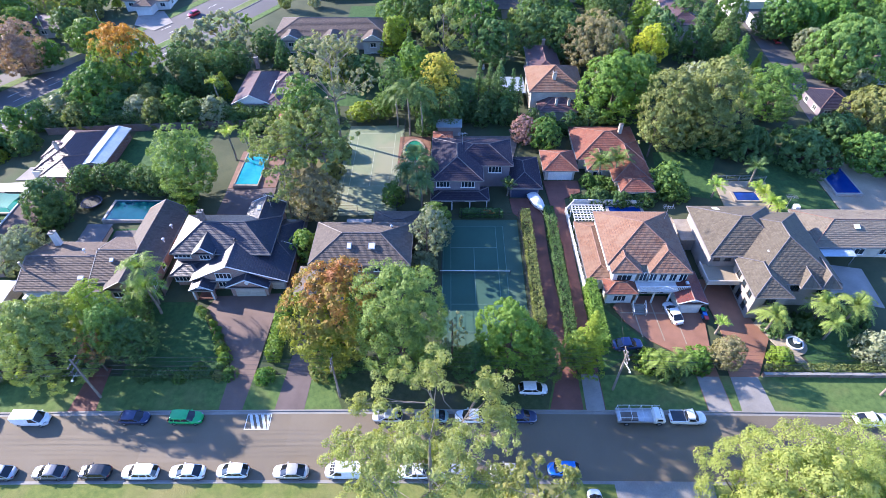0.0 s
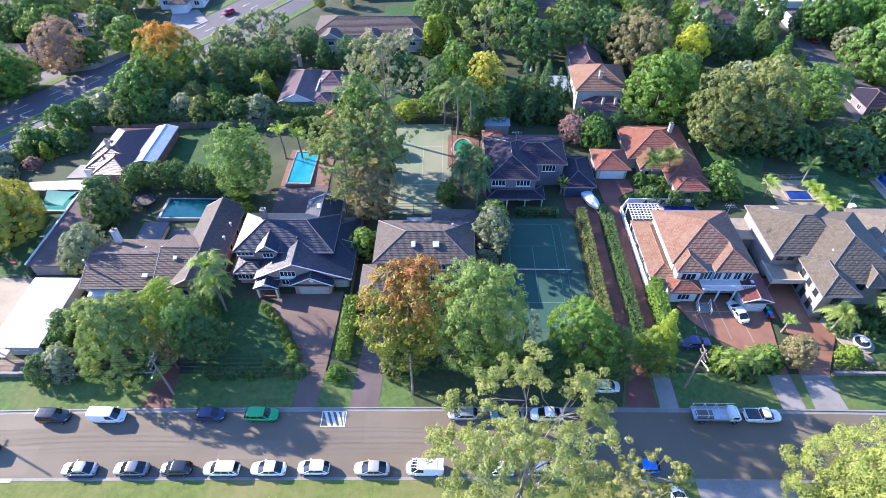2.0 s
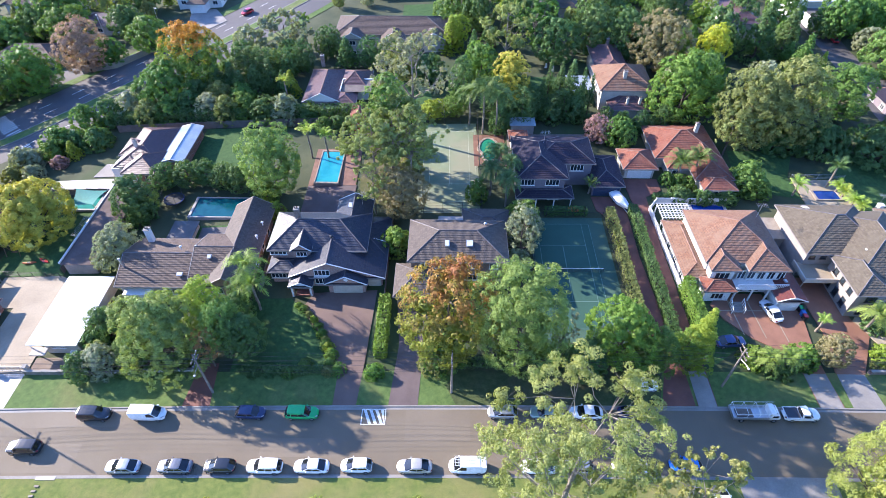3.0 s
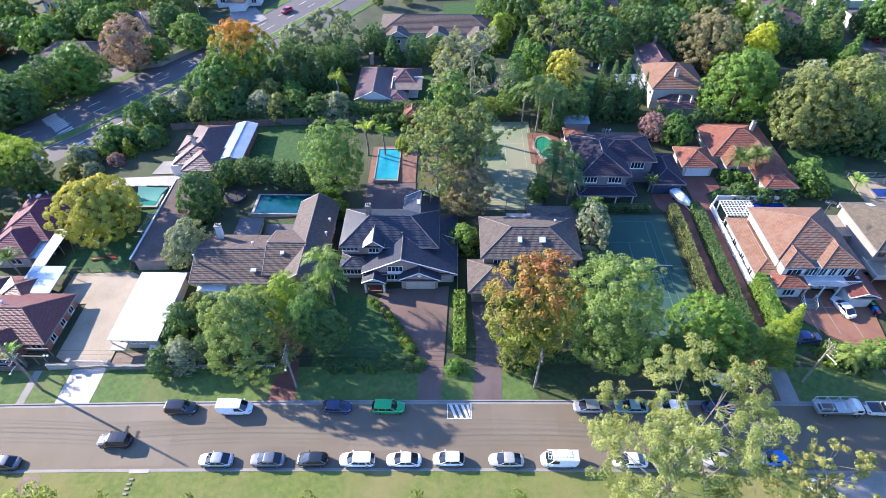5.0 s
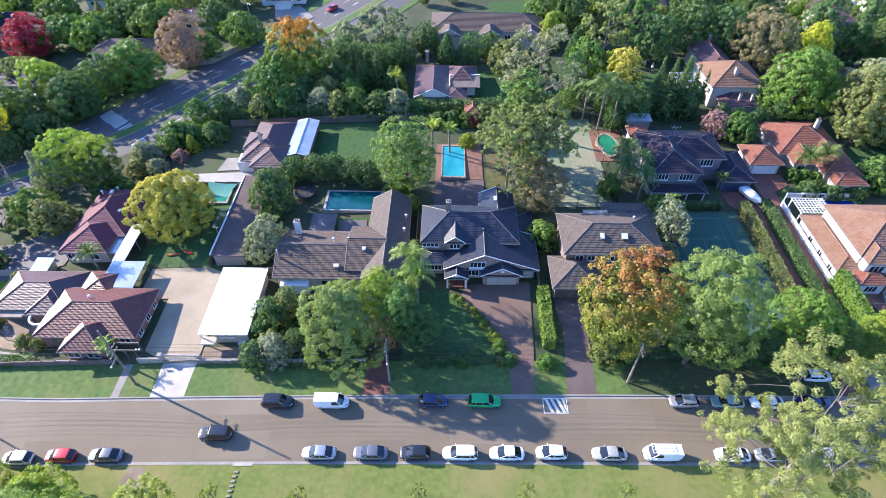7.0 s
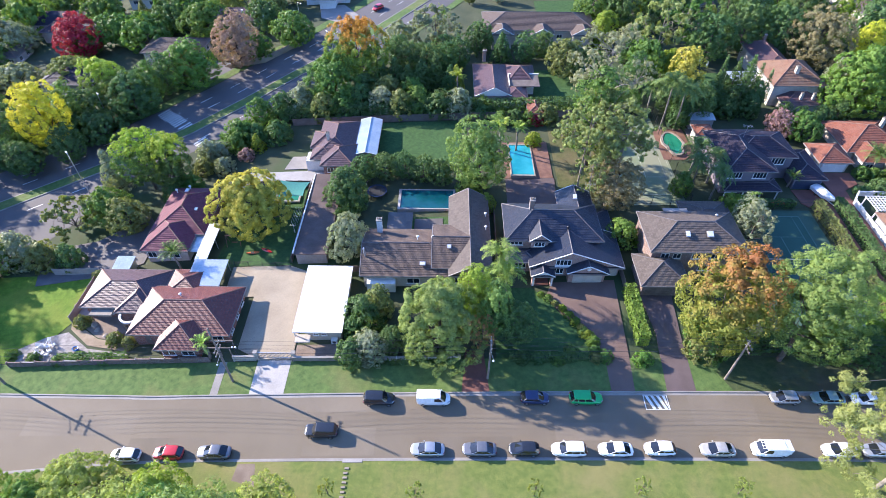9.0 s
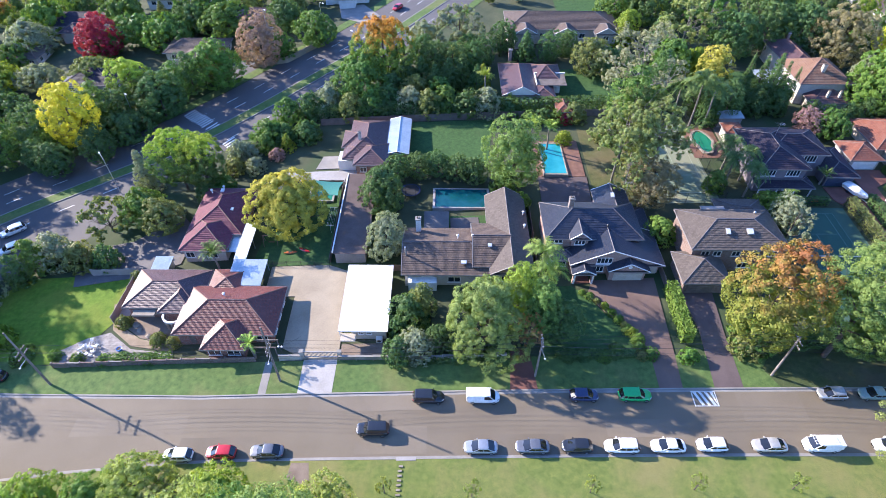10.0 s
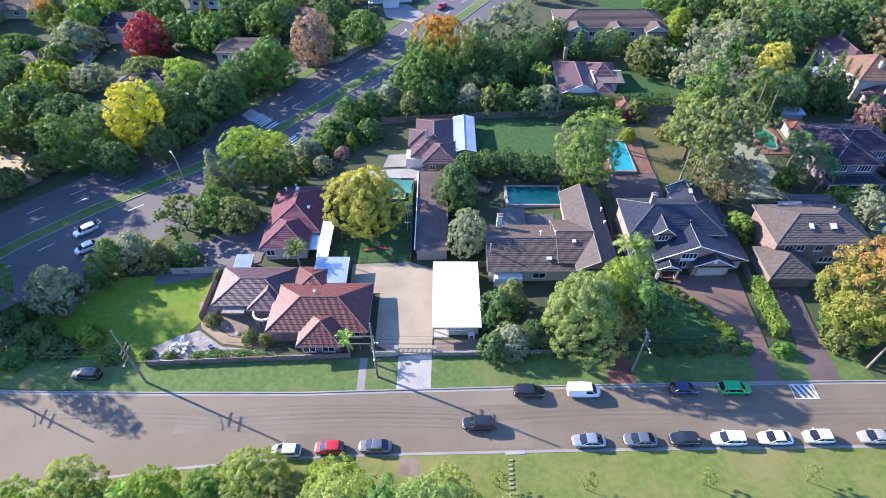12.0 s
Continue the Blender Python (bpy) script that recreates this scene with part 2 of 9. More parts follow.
M_TIMBER = surface("grey_timber", (0.106, 0.087, 0.072), (0.175, 0.144, 0.122), 0.8, 7.0, 0.8, 0.01)
M_DECK = surface("deck_timber", (0.129, 0.065, 0.042), (0.205, 0.106, 0.068), 0.8, 7.0, 0.7, 0.01)
M_POLE = surface("pole_timber", (0.15, 0.125, 0.105), (0.25, 0.215, 0.185), 1.2, 8.0, 0.85, 0.01)
M_STONE = surface("sandstone", (0.213, 0.179, 0.141), (0.304, 0.266, 0.213), 0.9, 6.0, 0.9, 0.02)
M_DIRT = surface("bare_earth", (0.14, 0.105, 0.078), (0.21, 0.165, 0.125), 0.5, 6.0, 0.95, 0.03)
M_PATH = surface("sandy_path", (0.20, 0.15, 0.095), (0.27, 0.21, 0.14), 0.6, 5.0, 0.9, 0.01)
M_PEBBLE = surface("pebbles", (0.16, 0.145, 0.13), (0.30, 0.275, 0.25), 1.6, 7.0, 0.9, 0.04)
M_PINKBRICK = brickwork("pink_brick", (0.304, 0.167, 0.129), (0.380, 0.220, 0.175), (0.365, 0.334, 0.304))
M_REDBRICK = brickwork("red_brick", (0.190, 0.065, 0.042), (0.266, 0.099, 0.065), (0.304, 0.274, 0.243))
M_DARKBRICK = brickwork("dark_brick", (0.13, 0.085, 0.07), (0.20, 0.13, 0.105), (0.26, 0.24, 0.22))
M_GLASS = glassy("window_glass")
M_FRAME = plain("window_paint", (0.74, 0.73, 0.70), 0.45)
M_GUTTER = plain("gutter_paint", (0.2, 0.185, 0.175), 0.5)
M_DARKMETAL = plain("dark_metal", (0.035, 0.035, 0.038), 0.5, 0.4)
M_ALU = plain("aluminium", (0.55, 0.56, 0.57), 0.35, 0.8)
M_WIRE = plain("wire_sheath", (0.02, 0.02, 0.022), 0.6)
W_BLUE = pool_water("turquoise_pool", (0.015, 0.215, 0.27), (0.035, 0.29, 0.35))
W_TEAL = pool_water("teal_pool", (0.004, 0.05, 0.066), (0.008, 0.072, 0.09))
W_GREEN = pool_water("green_pool", (0.018, 0.17, 0.095), (0.032, 0.22, 0.125))
W_DEEP = pool_water("blue_pool", (0.006, 0.022, 0.15), (0.012, 0.038, 0.20))
M_BARK = surface("bark", (0.06, 0.045, 0.035), (0.13, 0.10, 0.08), 1.5, 8.0, 0.95, 0.03)
M_PALEBARK = surface("pale_bark", (0.15, 0.125, 0.098), (0.27, 0.235, 0.19), 1.2, 6.0, 0.8, 0.01)


# ---- mesh tools ----
class Shape:
    """Collects boxes, strips and rounds, and links them as one mesh."""

    def __init__(self):
        self.v, self.f, self.uv = [], [], []

    def face(self, pts, uvs=None):
        n = len(self.v)
        self.v += [tuple(p) for p in pts]
        self.f.append(tuple(range(n, n + len(pts))))
        self.uv += [tuple(u) for u in uvs] if uvs else [(0.0, 0.0)] * len(pts)
        return self

    def box(self, x0, x1, y0, y1, z0, z1):
        a, b, c, d = (x0, y0), (x1, y0), (x1, y1), (x0, y1)
        self.prism([a, b, c, d], z0, z1)
        return self

    def prism(self, ring, z0, z1):
        """An upright prism over a ring of corners, counter-clockwise."""
        n = len(ring)
        self.face([(x, y, z1) for x, y in ring])
        self.face([(x, y, z0) for x, y in reversed(ring)])
        for i in range(n):
            (ax, ay), (bx, by) = ring[i], ring[(i + 1) % n]
            self.face([(ax, ay, z0), (bx, by, z0), (bx, by, z1), (ax, ay, z1)])
        return self

    def rod(self, a, b, r0, r1=None, sides=7, caps=True):
        a, b = Vector(a), Vector(b)
        r1 = r0 if r1 is None else r1
        d = (b - a).normalized()
        u = d.orthogonal().normalized()
        w = d.cross(u)
        ring = [(math.cos(2 * math.pi * i / sides), math.sin(2 * math.pi * i / sides)) for i in range(sides)]
        lo = [a + (u * c + w * s) * r0 for c, s in ring]
        hi = [b + (u * c + w * s) * r1 for c, s in ring]
        for i in range(sides):
            j = (i + 1) % sides
            self.face([lo[i], lo[j], hi[j], hi[i]])
        if caps:
            self.face(hi)
            self.face(list(reversed(lo)))
        return self

    def lathe(self, c, profile, sides=12):
        """Rings (radius, height) about an upright axis through c."""
        c = Vector(c)
        for (r0, z0), (r1, z1) in zip(profile, profile[1:]):
            for i in range(sides):
                a, b = 2 * math.pi * i / sides, 2 * math.pi * (i + 1) / sides
                self.face([c + Vector((r0 * math.cos(a), r0 * math.sin(a), z0)), c + Vector((r0 * math.cos(b), r0 * math.sin(b), z0)),
                           c + Vector((r1 * math.cos(b), r1 * math.sin(b), z1)), c + Vector((r1 * math.cos(a), r1 * math.sin(a), z1))])
        return self

    def make(self, name, mat, parent=None, label="", smooth=False, weld=False):
        me = bpy.data.meshes.new(name)
        me.from_pydata(self.v, [], self.f)
        layer = me.uv_layers.new(name="UVMap")
        layer.data.foreach_set("uv", [c for p in self.uv for c in p])
        me.materials.append(mat)
        if weld:
            bm = bmesh.new()
            bm.from_mesh(me)
            bmesh.ops.remove_doubles(bm, verts=bm.verts, dist=0.0005)
            bm.to_mesh(me)
            bm.free()
        if smooth:
            me.polygons.foreach_set("use_smooth", [True] * len(me.polygons))
        ob = new(name, me)
        ob.parent = parent
        return tagged(ob, label)


def thing(name, x, y, z, label, category, group="", kind="", turn=0):
    ob = new(name)
    ob.empty_display_size = 0.3
    ob.matrix_basis = pose(x, y, z, 0, 0, turn)
    return tagged(ob, label, category, group, kind)


def drape(name, ring, lift, mat, label="", category="", kind="structure", parent=None, thick=0.0):
    """A flat patch over a ring of corners that lies on the ground, lifted a little."""
    bm = bmesh.new()
    f = bm.faces.new([bm.verts.new((x, y, 0)) for x, y in ring])
    f.normal_update()
    if f.normal.z < 0:
        f.normal_flip()
    bmesh.ops.triangulate(bm, faces=bm.faces[:])
    x0, x1 = min(p[0] for p in ring), max(p[0] for p in ring)
    x = 4 * math.ceil(x0 / 4)
    while x < x1:
        bmesh.ops.bisect_plane(bm, geom=bm.verts[:] + bm.edges[:] + bm.faces[:], plane_co=(x, 0, 0), plane_no=(1, 0, 0))
        x += 4
    if thick:
        ext = bmesh.ops.extrude_face_region(bm, geom=bm.faces[:])
        low = [v for v in ext["geom"] if isinstance(v, bmesh.types.BMVert)]
        for v in bm.verts:
            v.co.z = gz(v.co.x, v.co.y) + lift - thick
        for v in low:
            v.co.z += thick
        bmesh.ops.recalc_face_normals(bm, faces=bm.faces[:])
    else:
        for v in bm.verts:
            v.co.z = gz(v.co.x, v.co.y) + lift
    me = bpy.data.meshes.new(name)
    bm.to_mesh(me)
    bm.free()
    me.materials.append(mat)
    ob = new(name, me)
    ob.parent = parent
    return tagged(ob, label, category, "", "" if parent else kind)


def band(line, left, right):
    """The ring of a strip along a line of points, from left to right of it in metres."""
    a, b = [], []
    for i, p in enumerate(line):
        q0, q1 = Vector(line[max(i - 1, 0)]), Vector(line[min(i + 1, len(line) - 1)])
        d = (q1 - q0).normalized()
        n = Vector((-d.y, d.x))
        a.append(tuple(Vector(p) + n * left))
        b.append(tuple(Vector(p) - n * right))
    return b + a[::-1]


# ---- ground, roads, kerbs ----
def build_ground():
    xs = [-2500, -900, -400] + list(range(-240, 161, 4)) + [400, 900, 2500]
    ys = [-2500, -900, -300] + list(range(-60, 261, 20)) + [500, 1000, 2500]
    verts = [(x, y, gz(x, y)) for y in ys for x in xs]
    n = len(xs)
    faces = [(j * n + i, j * n + i + 1, (j + 1) * n + i + 1, (j + 1) * n + i) for j in range(len(ys) - 1) for i in range(n - 1)]
    me = bpy.data.meshes.new("ground")
    me.from_pydata(verts, [], faces)
    me.materials.append(M_GROUND)
    tagged(new("ground", me), "dark garden soil and leaf litter under the suburb", "ground", kind="structure")


build_ground()
FAR, NEAR = 39.2, 29.4
ROAD = [(260, FAR), (-100, FAR), (-125, 40.2), (-145, 41.3), (-170, 44), (-200, 50), (-200, 16), (-170, 20), (-145, 24.5), (-128, 27.0), (-116, 28.2), (-100, 29.2), (-92, NEAR), (260, NEAR)]
drape("road", ROAD, 0.02, M_ASPHALT, "grey asphalt residential street between concrete kerbs", "road")
FAR_LINE = [(260, FAR), (-100, FAR), (-125, 40.2), (-145, 41.3), (-170, 44), (-200, 50)]
NEAR_LINE = [(260, NEAR), (-92, NEAR), (-100, 29.2), (-116, 28.2), (-128, 27.0), (-145, 24.5), (-170, 20), (-200, 16)]
drape("kerb", band(FAR_LINE, 0.0, 0.2), 0.16, M_CONCRETE, "pale concrete kerb along the road", "kerb", thick=0.3)
drape("kerb", band(NEAR_LINE, 0.2, 0.0), 0.16, M_CONCRETE, "pale concrete kerb along the park", "kerb", thick=0.3)
drape("gutter", band(FAR_LINE, 0.42, 0.0), 0.035, M_CONCRETE, "concrete gutter strip beside the kerb", "gutter")
drape("gutter", band(NEAR_LINE, 0.0, 0.26), 0.035, M_CONCRETE, "concrete gutter strip beside the kerb", "gutter")
drape("verge", [(150, 39.38), (150, 45), (-100, 45), (-128, 45.5), (-128, 40.55), (-100, 39.38)], 0.13, M_VERGE, "mown grass verge beside the road", "grass")
drape("verge", [(-128, 40.55), (-128, 45.5), (-160, 50), (-200, 58), (-200, 50.4), (-170, 44.4), (-145, 41.7)], 0.13, M_VERGE, "mown grass verge beside the road", "grass")
drape("park_lawn", [(260, 29.22), (260, -60), (-240, -60), (-240, 6), (-200, 15.6), (-170, 19.6), (-145, 24.32), (-128, 26.82), (-116, 28.02), (-100, 29.02), (-92, 29.22)], 0.13, M_PARK, "sunlit yellow-green park lawn with young trees", "grass")

MEDIAN = [(-240, 5), (-200, 41), (-175, 65), (-163, 76.5), (-153, 84), (-144, 90), (-130, 99.5), (-118, 110), (-108, 121), (-97, 134.5), (-86, 147.5), (-76, 161), (-64, 179), (-48, 205), (-20, 250), (10, 300)]
drape("highway", band(MEDIAN, 14.0, 9.0), 0.02, M_HIGHWAY, "dark asphalt dual carriageway with lane marks", "road")
drape("highway_junction", [(-172, 52), (-150, 62), (-136, 72), (-128, 84), (-128, 96), (-165, 66)], 0.024, M_HIGHWAY, "dark asphalt turning area beside the highway", "road")
drape("median", band(MEDIAN, 1.5, 1.5), 0.17, M_VERGE, "raised grass strip between the carriageways", "median", thick=0.25)
drape("median_kerb", band(MEDIAN, 1.75, -1.5), 0.18, M_CONCRETE, "concrete edge of the grass median", "kerb", thick=0.3)
drape("median_kerb", band(MEDIAN, -1.5, 1.75), 0.18, M_CONCRETE, "concrete edge of the grass median", "kerb", thick=0.3)
drape("road_verge", band(MEDIAN[5:14], 17.2, -14.1), 0.10, M_VERGE, "rough grass strip beside the highway", "grass")
drape("road_verge", band(MEDIAN[7:14], -9.2, 11.6), 0.10, M_VERGE, "rough grass strip beside the highway", "grass")
drape("side_street", [(-106, 139), (-112, 146), (-118, 146), (-124, 140), (-120, 132)], 0.026, M_HIGHWAY, "short asphalt side drive off the highway", "road")
drape("car_park", [(-170, 96), (-182, 86), (-215, 92), (-215, 130), (-196, 134), (-186, 118)], 0.026, M_PALE, "pale paved forecourt beside the highway", "pavement")
drape("lane", [(84, 112), (96, 112), (99, 122), (94, 140), (95, 160), (92, 178), (86, 178), (87, 158), (86, 140)], 0.03, M_HIGHWAY, "asphalt lane between hedged gardens", "road")


def lane_dash(x, y, turn, length, width, group="lane dashes"):
    s = Shape()
    c, n = math.cos(radians(turn)), math.sin(radians(turn))
    ring = [(-length / 2, -width / 2), (length / 2, -width / 2), (length / 2, width / 2), (-length / 2, width / 2)]
    pts = [(x + a * c - b * n, y + a * n + b * c) for a, b in ring]
    s.face([(px, py, gz(px, py) + 0.045) for px, py in pts])
    tagged(s.make("lane_mark", M_LINE), "white painted dash on the asphalt", "road marking", group)


def along(line, step, offset, start=0.0):
    """Points and headings at even steps along a line, set off to its left."""
    out, rest = [], start
    for p, q in zip(line, line[1:]):
        p, q = Vector(p), Vector(q)
        d = q - p
        length = d.length
        d.normalize()
        s = rest
        while s < length:
            c = p + d * s + Vector((-d.y, d.x)) * offset
            out.append((c.x, c.y, math.degrees(math.atan2(d.y, d.x))))
            s += step
        rest = s - length
    return out


for off in (5.4, 9.2, -5.2):
    for x, y, a in along(MEDIAN[1:13], 9.0, off):
        lane_dash(x, y, a, 3.2, 0.16)
for x0, x1, y0, y1, m in ((-83.5, -62.0, 36.4, 39.1, M_PATCH), (-21.5, -12.5, 34.2, 39.1, M_PATCH), (-60.0, -47.0, 29.5, 32.6, M_PATCH_DARK), (-118.0, -101.0, 33.4, 36.2, M_PATCH), (-41.0, -30.0, 32.0, 34.6, M_PATCH), (40.0, 58.0, 34.0, 39.0, M_PATCH_DARK), (-101.0, -90.0, 29.6, 32.8, M_PATCH_DARK), (-76.0, -66.0, 30.0, 34.0, M_PATCH)):
    drape("road_patch", [(x0, y0), (x1, y0), (x1, y1), (x0, y1)], 0.028, m, "resealed asphalt patch in the road", "road patch")
# the hatched keep-clear box before the brick driveway
for i in range(4):
    s = Shape()
    x = -27.5 + i * 0.82
    pts = [(x, 38.72), (x + 0.42, 38.72), (min(x + 1.25, -24.45), 36.65), (min(x + 0.8, -24.5), 36.65)]
    s.face([(a, b, gz(a, b) + 0.05) for a, b in pts][::-1])
    tagged(s.make("hatch_mark", M_LINE), "white painted diagonal bar on the asphalt", "road marking", "hatched box")
for x0, x1, y0, y1 in ((-27.75, -24.3, 38.75, 38.87), (-27.75, -24.3, 36.5, 36.62), (-27.75, -27.63, 36.62, 38.75), (-24.42, -24.3, 36.62, 38.75)):
    drape("hatch_edge", [(x0, y0), (x1, y0), (x1, y1), (x0, y1)], 0.05, M_LINE, "white painted edge of the hatched box", "road marking", kind="")


# ---- pavements, courts and pools ----
def pave(name, ring, mat, label, category="driveway", lift=0.15):
    return drape(name, ring, lift, mat, label, category, thick=0.2)


pave("driveway", [(-32.1, 39.3), (-28.7, 39.3), (-28.2, 47), (-27.6, 60.5), (-38.3, 60.0), (-39.6, 57), (-37.1, 53), (-33.7, 49.7), (-32.0, 45.5)], M_BROWN_PAVE, "brown brick driveway widening before a double garage")
pave("driveway", [(-24.1, 39.3), (-19.9, 39.3), (-19.4, 49.5), (-18.7, 57.5), (-24, 57.5), (-23.2, 49.5)], M_DARK_PAVE, "dark paved driveway under trees")
pave("brick_path", [(-53.9, 39.3), (-49.8, 39.3), (-50.5, 46.5), (-53.3, 46.5)], M_RED_PAVE, "red brick driveway entrance scattered with leaves")
pave("driveway_apron", [(-85.6, 39.3), (-80.4, 39.3), (-80.3, 45.2), (-85.6, 45.2)], M_WHITE_PAVE, "white concrete driveway apron across the verge")
pave("courtyard", [(-85.6, 45.3), (-80.3, 45.3), (-80.0, 63.0), (-84.5, 65.0), (-95.0, 65.0), (-95.0, 58.0), (-89.5, 58.0), (-89.5, 47.5)], M_PALE, "pale concrete courtyard between house and garage")
pave("footpath", [(-91.6, 39.4), (-90.4, 39.4), (-90.4, 45), (-91.6, 45)], M_CONCRETE, "narrow concrete path across the verge", "footpath")
pave("driveway", [(14.6, 39.3), (19.3, 39.3), (19.3, 46), (18.7, 55), (18.0, 68), (18.4, 84), (12.2, 84), (12.6, 80), (15.9, 76), (15.9, 56), (16.6, 46)], M_RED_PAVE, "long red brick driveway beside a clipped hedge")
pave("driveway", [(19.6, 39.3), (22.4, 39.3), (22.5, 54), (22.5, 71), (23.0, 84), (26.4, 86), (26.4, 89.5), (19.4, 89.5), (20.9, 71), (20.6, 54)], M_RED_PAVE, "long red brick driveway to an orange-roofed garage")
pave("driveway", [(36.7, 39.3), (40.2, 39.3), (39.9, 47.5), (41.3, 56.5), (36.4, 56.5), (36.2, 59.8), (29.2, 59.8), (27.0, 57.5), (28.4, 54.5), (31.5, 51), (34.5, 49), (36.6, 46)], M_ORANGE_PAVE, "orange brick forecourt with pale dividing lines")
pave("driveway_apron", [(36.8, 39.35), (40.1, 39.35), (39.9, 44.8), (36.7, 44.8)], M_CONCRETE, "concrete driveway apron across the verge", lift=0.165)
pave("driveway", [(41.5, 44.8), (45.8, 44.8), (50.0, 51.7), (48.6, 55), (48.2, 63.5), (42.3, 63.5), (43.0, 52)], M_ORANGE_PAVE, "curving orange brick driveway to a carport")
pave("driveway_apron", [(41.4, 39.3), (46.0, 39.3), (45.6, 44.8), (41.6, 44.8)], M_CONCRETE, "concrete driveway apron across the verge")
pave("driveway_apron", [(19.7, 39.35), (22.3, 39.35), (22.3, 45), (19.8, 45)], M_CONCRETE, "concrete driveway apron across the verge", lift=0.165)
pave("garden_path", [(48.6, 54.5), (50.5, 50.5), (53.8, 45.5), (54.8, 45.8), (52.8, 50), (52.4, 52.5), (50.2, 56)], M_PALE, "pale curved garden path to a front door", "footpath")
pave("side_drive", [(63.5, 60), (71.5, 58), (72.0, 66.5), (62.8, 68)], M_CONCRETE, "pale concrete side yard beside a house", "driveway")
pave("yard_drive", [(-131, 62), (-121, 63.5), (-112.5, 66.6), (-112.2, 75), (-116.5, 80), (-124, 73), (-134, 71)], M_GREY_PAVE, "grey asphalt yard beside a red-roofed house")
pave("side_yard", [(-119.5, 54.5), (-117.6, 54.5), (-117.2, 63), (-119.2, 63)], M_CONCRETE, "narrow concrete side yard beside the house", "pavement")
pave("patio", [(-99.0, 88.4), (-81.2, 88.0), (-76.9, 89.6), (-82.4, 92.2), (-99.5, 92.2)], M_WHITE_PAVE, "bright white paved patio beside the house", "patio")
pave("slab", [(-91.6, 93.0), (-86.6, 93.0), (-86.4, 97.4), (-90.6, 97.4)], M_CONCRETE, "grey concrete slab behind the house", "patio")
pave("patio", [(-62.5, 70.5), (-57.0, 71.5), (-57.2, 76.4), (-62.6, 76.4)], M_GREY_PAVE, "grey paved terrace behind the house", "patio")
pave("brick_terrace", [(-44.5, 77.5), (-34.8, 77.5), (-34.4, 88.0), (-44.4, 88.0)], M_DARK_PAVE, "dark brick terrace with leaf shade", "patio")
pave("pool_deck", [(-44.4, 88.1), (-34.6, 88.1), (-34.6, 100.5), (-38.0, 100.5), (-44.4, 100.5)], M_DECK, "reddish timber deck around a pool", "deck")
pave("pool_terrace", [(-10.4, 93.8), (-3.6, 93.8), (-3.6, 105), (-10.4, 105)], M_DECK, "timber deck around a small pool", "deck", lift=0.12)
pave("rear_terrace", [(-3.0, 97), (14, 97), (16, 105), (-3.0, 105)], M_TIMBER, "grey timber terrace behind the house", "deck")
pave("pool_terrace", [(53.5, 80.0), (63.5, 80.0), (64.5, 90.0), (54.0, 90.0)], M_PALE, "pale paved terrace around a dark pool", "patio", lift=0.12)
pave("pool_terrace", [(76.0, 80.0), (92.0, 80.0), (90.0, 97.2), (75.4, 97.2)], M_PALE, "pale paved terrace around a blue pool", "patio", lift=0.12)
pave("rear_terrace", [(63.0, 78.6), (92.0, 77.6), (92.0, 79.9), (64.0, 80.6)], M_WHITE_PAVE, "white paved terrace behind the house", "patio", lift=0.12)
pave("forecourt", [(-80.0, 45.2), (-72.4, 45.2), (-72.4, 48.0), (-80.0, 48.0)], M_DIRT, "bare earth bed behind a low wall", "garden bed", lift=0.06)
pave("garden_path", [(-121.4, 57.6), (-119.3, 52.1), (-114.9, 48.8), (-107.4, 47.3), (-107.7, 48.6), (-113.9, 50.1), (-117.7, 52.6), (-120.2, 57.9)], M_PATH, "curved sandy garden path", "footpath", lift=0.1)
pave("pebble_bed", [(-119.5, 51.6), (-114.7, 48.2), (-107.2, 47.0), (-106.8, 45.6), (-125.4, 45.6), (-127.0, 48.2), (-123.0, 50.6)], M_PEBBLE, "pebbled garden bed on a slope", "garden bed", lift=0.06)
pave("pebble_bed", [(-117.6, 52.8), (-113.9, 50.3), (-107.9, 48.9), (-108.6, 54.2), (-116.8, 55.6)], M_DIRT, "stony garden bed before the house", "garden bed", lift=0.06)
pave("dirt_patch", [(-85.0, 24.5), (-81.2, 24.3), (-82.0, 28.9), (-84.4, 28.9)], M_DIRT, "worn bare earth path in the grass", "footpath", lift=0.14)
pave("entry_drive", [(22.0, 18), (33.4, 18), (34.0, 29.2), (21.5, 29.2)], M_CONCRETE, "pale concrete driveway entering the park", lift=0.16)


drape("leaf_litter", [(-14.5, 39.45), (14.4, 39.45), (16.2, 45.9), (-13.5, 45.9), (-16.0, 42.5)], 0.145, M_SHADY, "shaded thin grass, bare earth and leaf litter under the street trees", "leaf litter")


def lawn(ring, label="green lawn behind a house", mat=M_LAWN):
    drape("lawn", ring, 0.05, mat, label, "lawn")


lawn([(-48.5, 45), (-32.4, 45), (-34.0, 49.7), (-37.4, 53), (-39.9, 57), (-42.0, 59), (-48.5, 59)], "shaded front lawn beside a driveway")
lawn([(-150, 46), (-126, 45.8), (-121.8, 50.2), (-119.6, 54), (-119.6, 64.5), (-140, 64.5), (-150, 56)], "bright green lawn beside the house", M_LUSH)
lawn([(-71.4, 93.5), (-54.5, 93.5), (-52.5, 109.5), (-72.0, 109.5)], "green back lawn behind a hedge")
lawn([(-67.5, 70.5), (-56.0, 70.5), (-55.6, 77.0), (-67.5, 77.0)], "small back lawn by the pool")
lawn([(-99.0, 65.2), (-84.3, 65.2), (-84.3, 86.5), (-97, 86.5)], "play lawn behind the house")
lawn([(-35.4, 118), (-20, 118), (-20, 132), (-35.4, 132)], "green lawn beside the house")
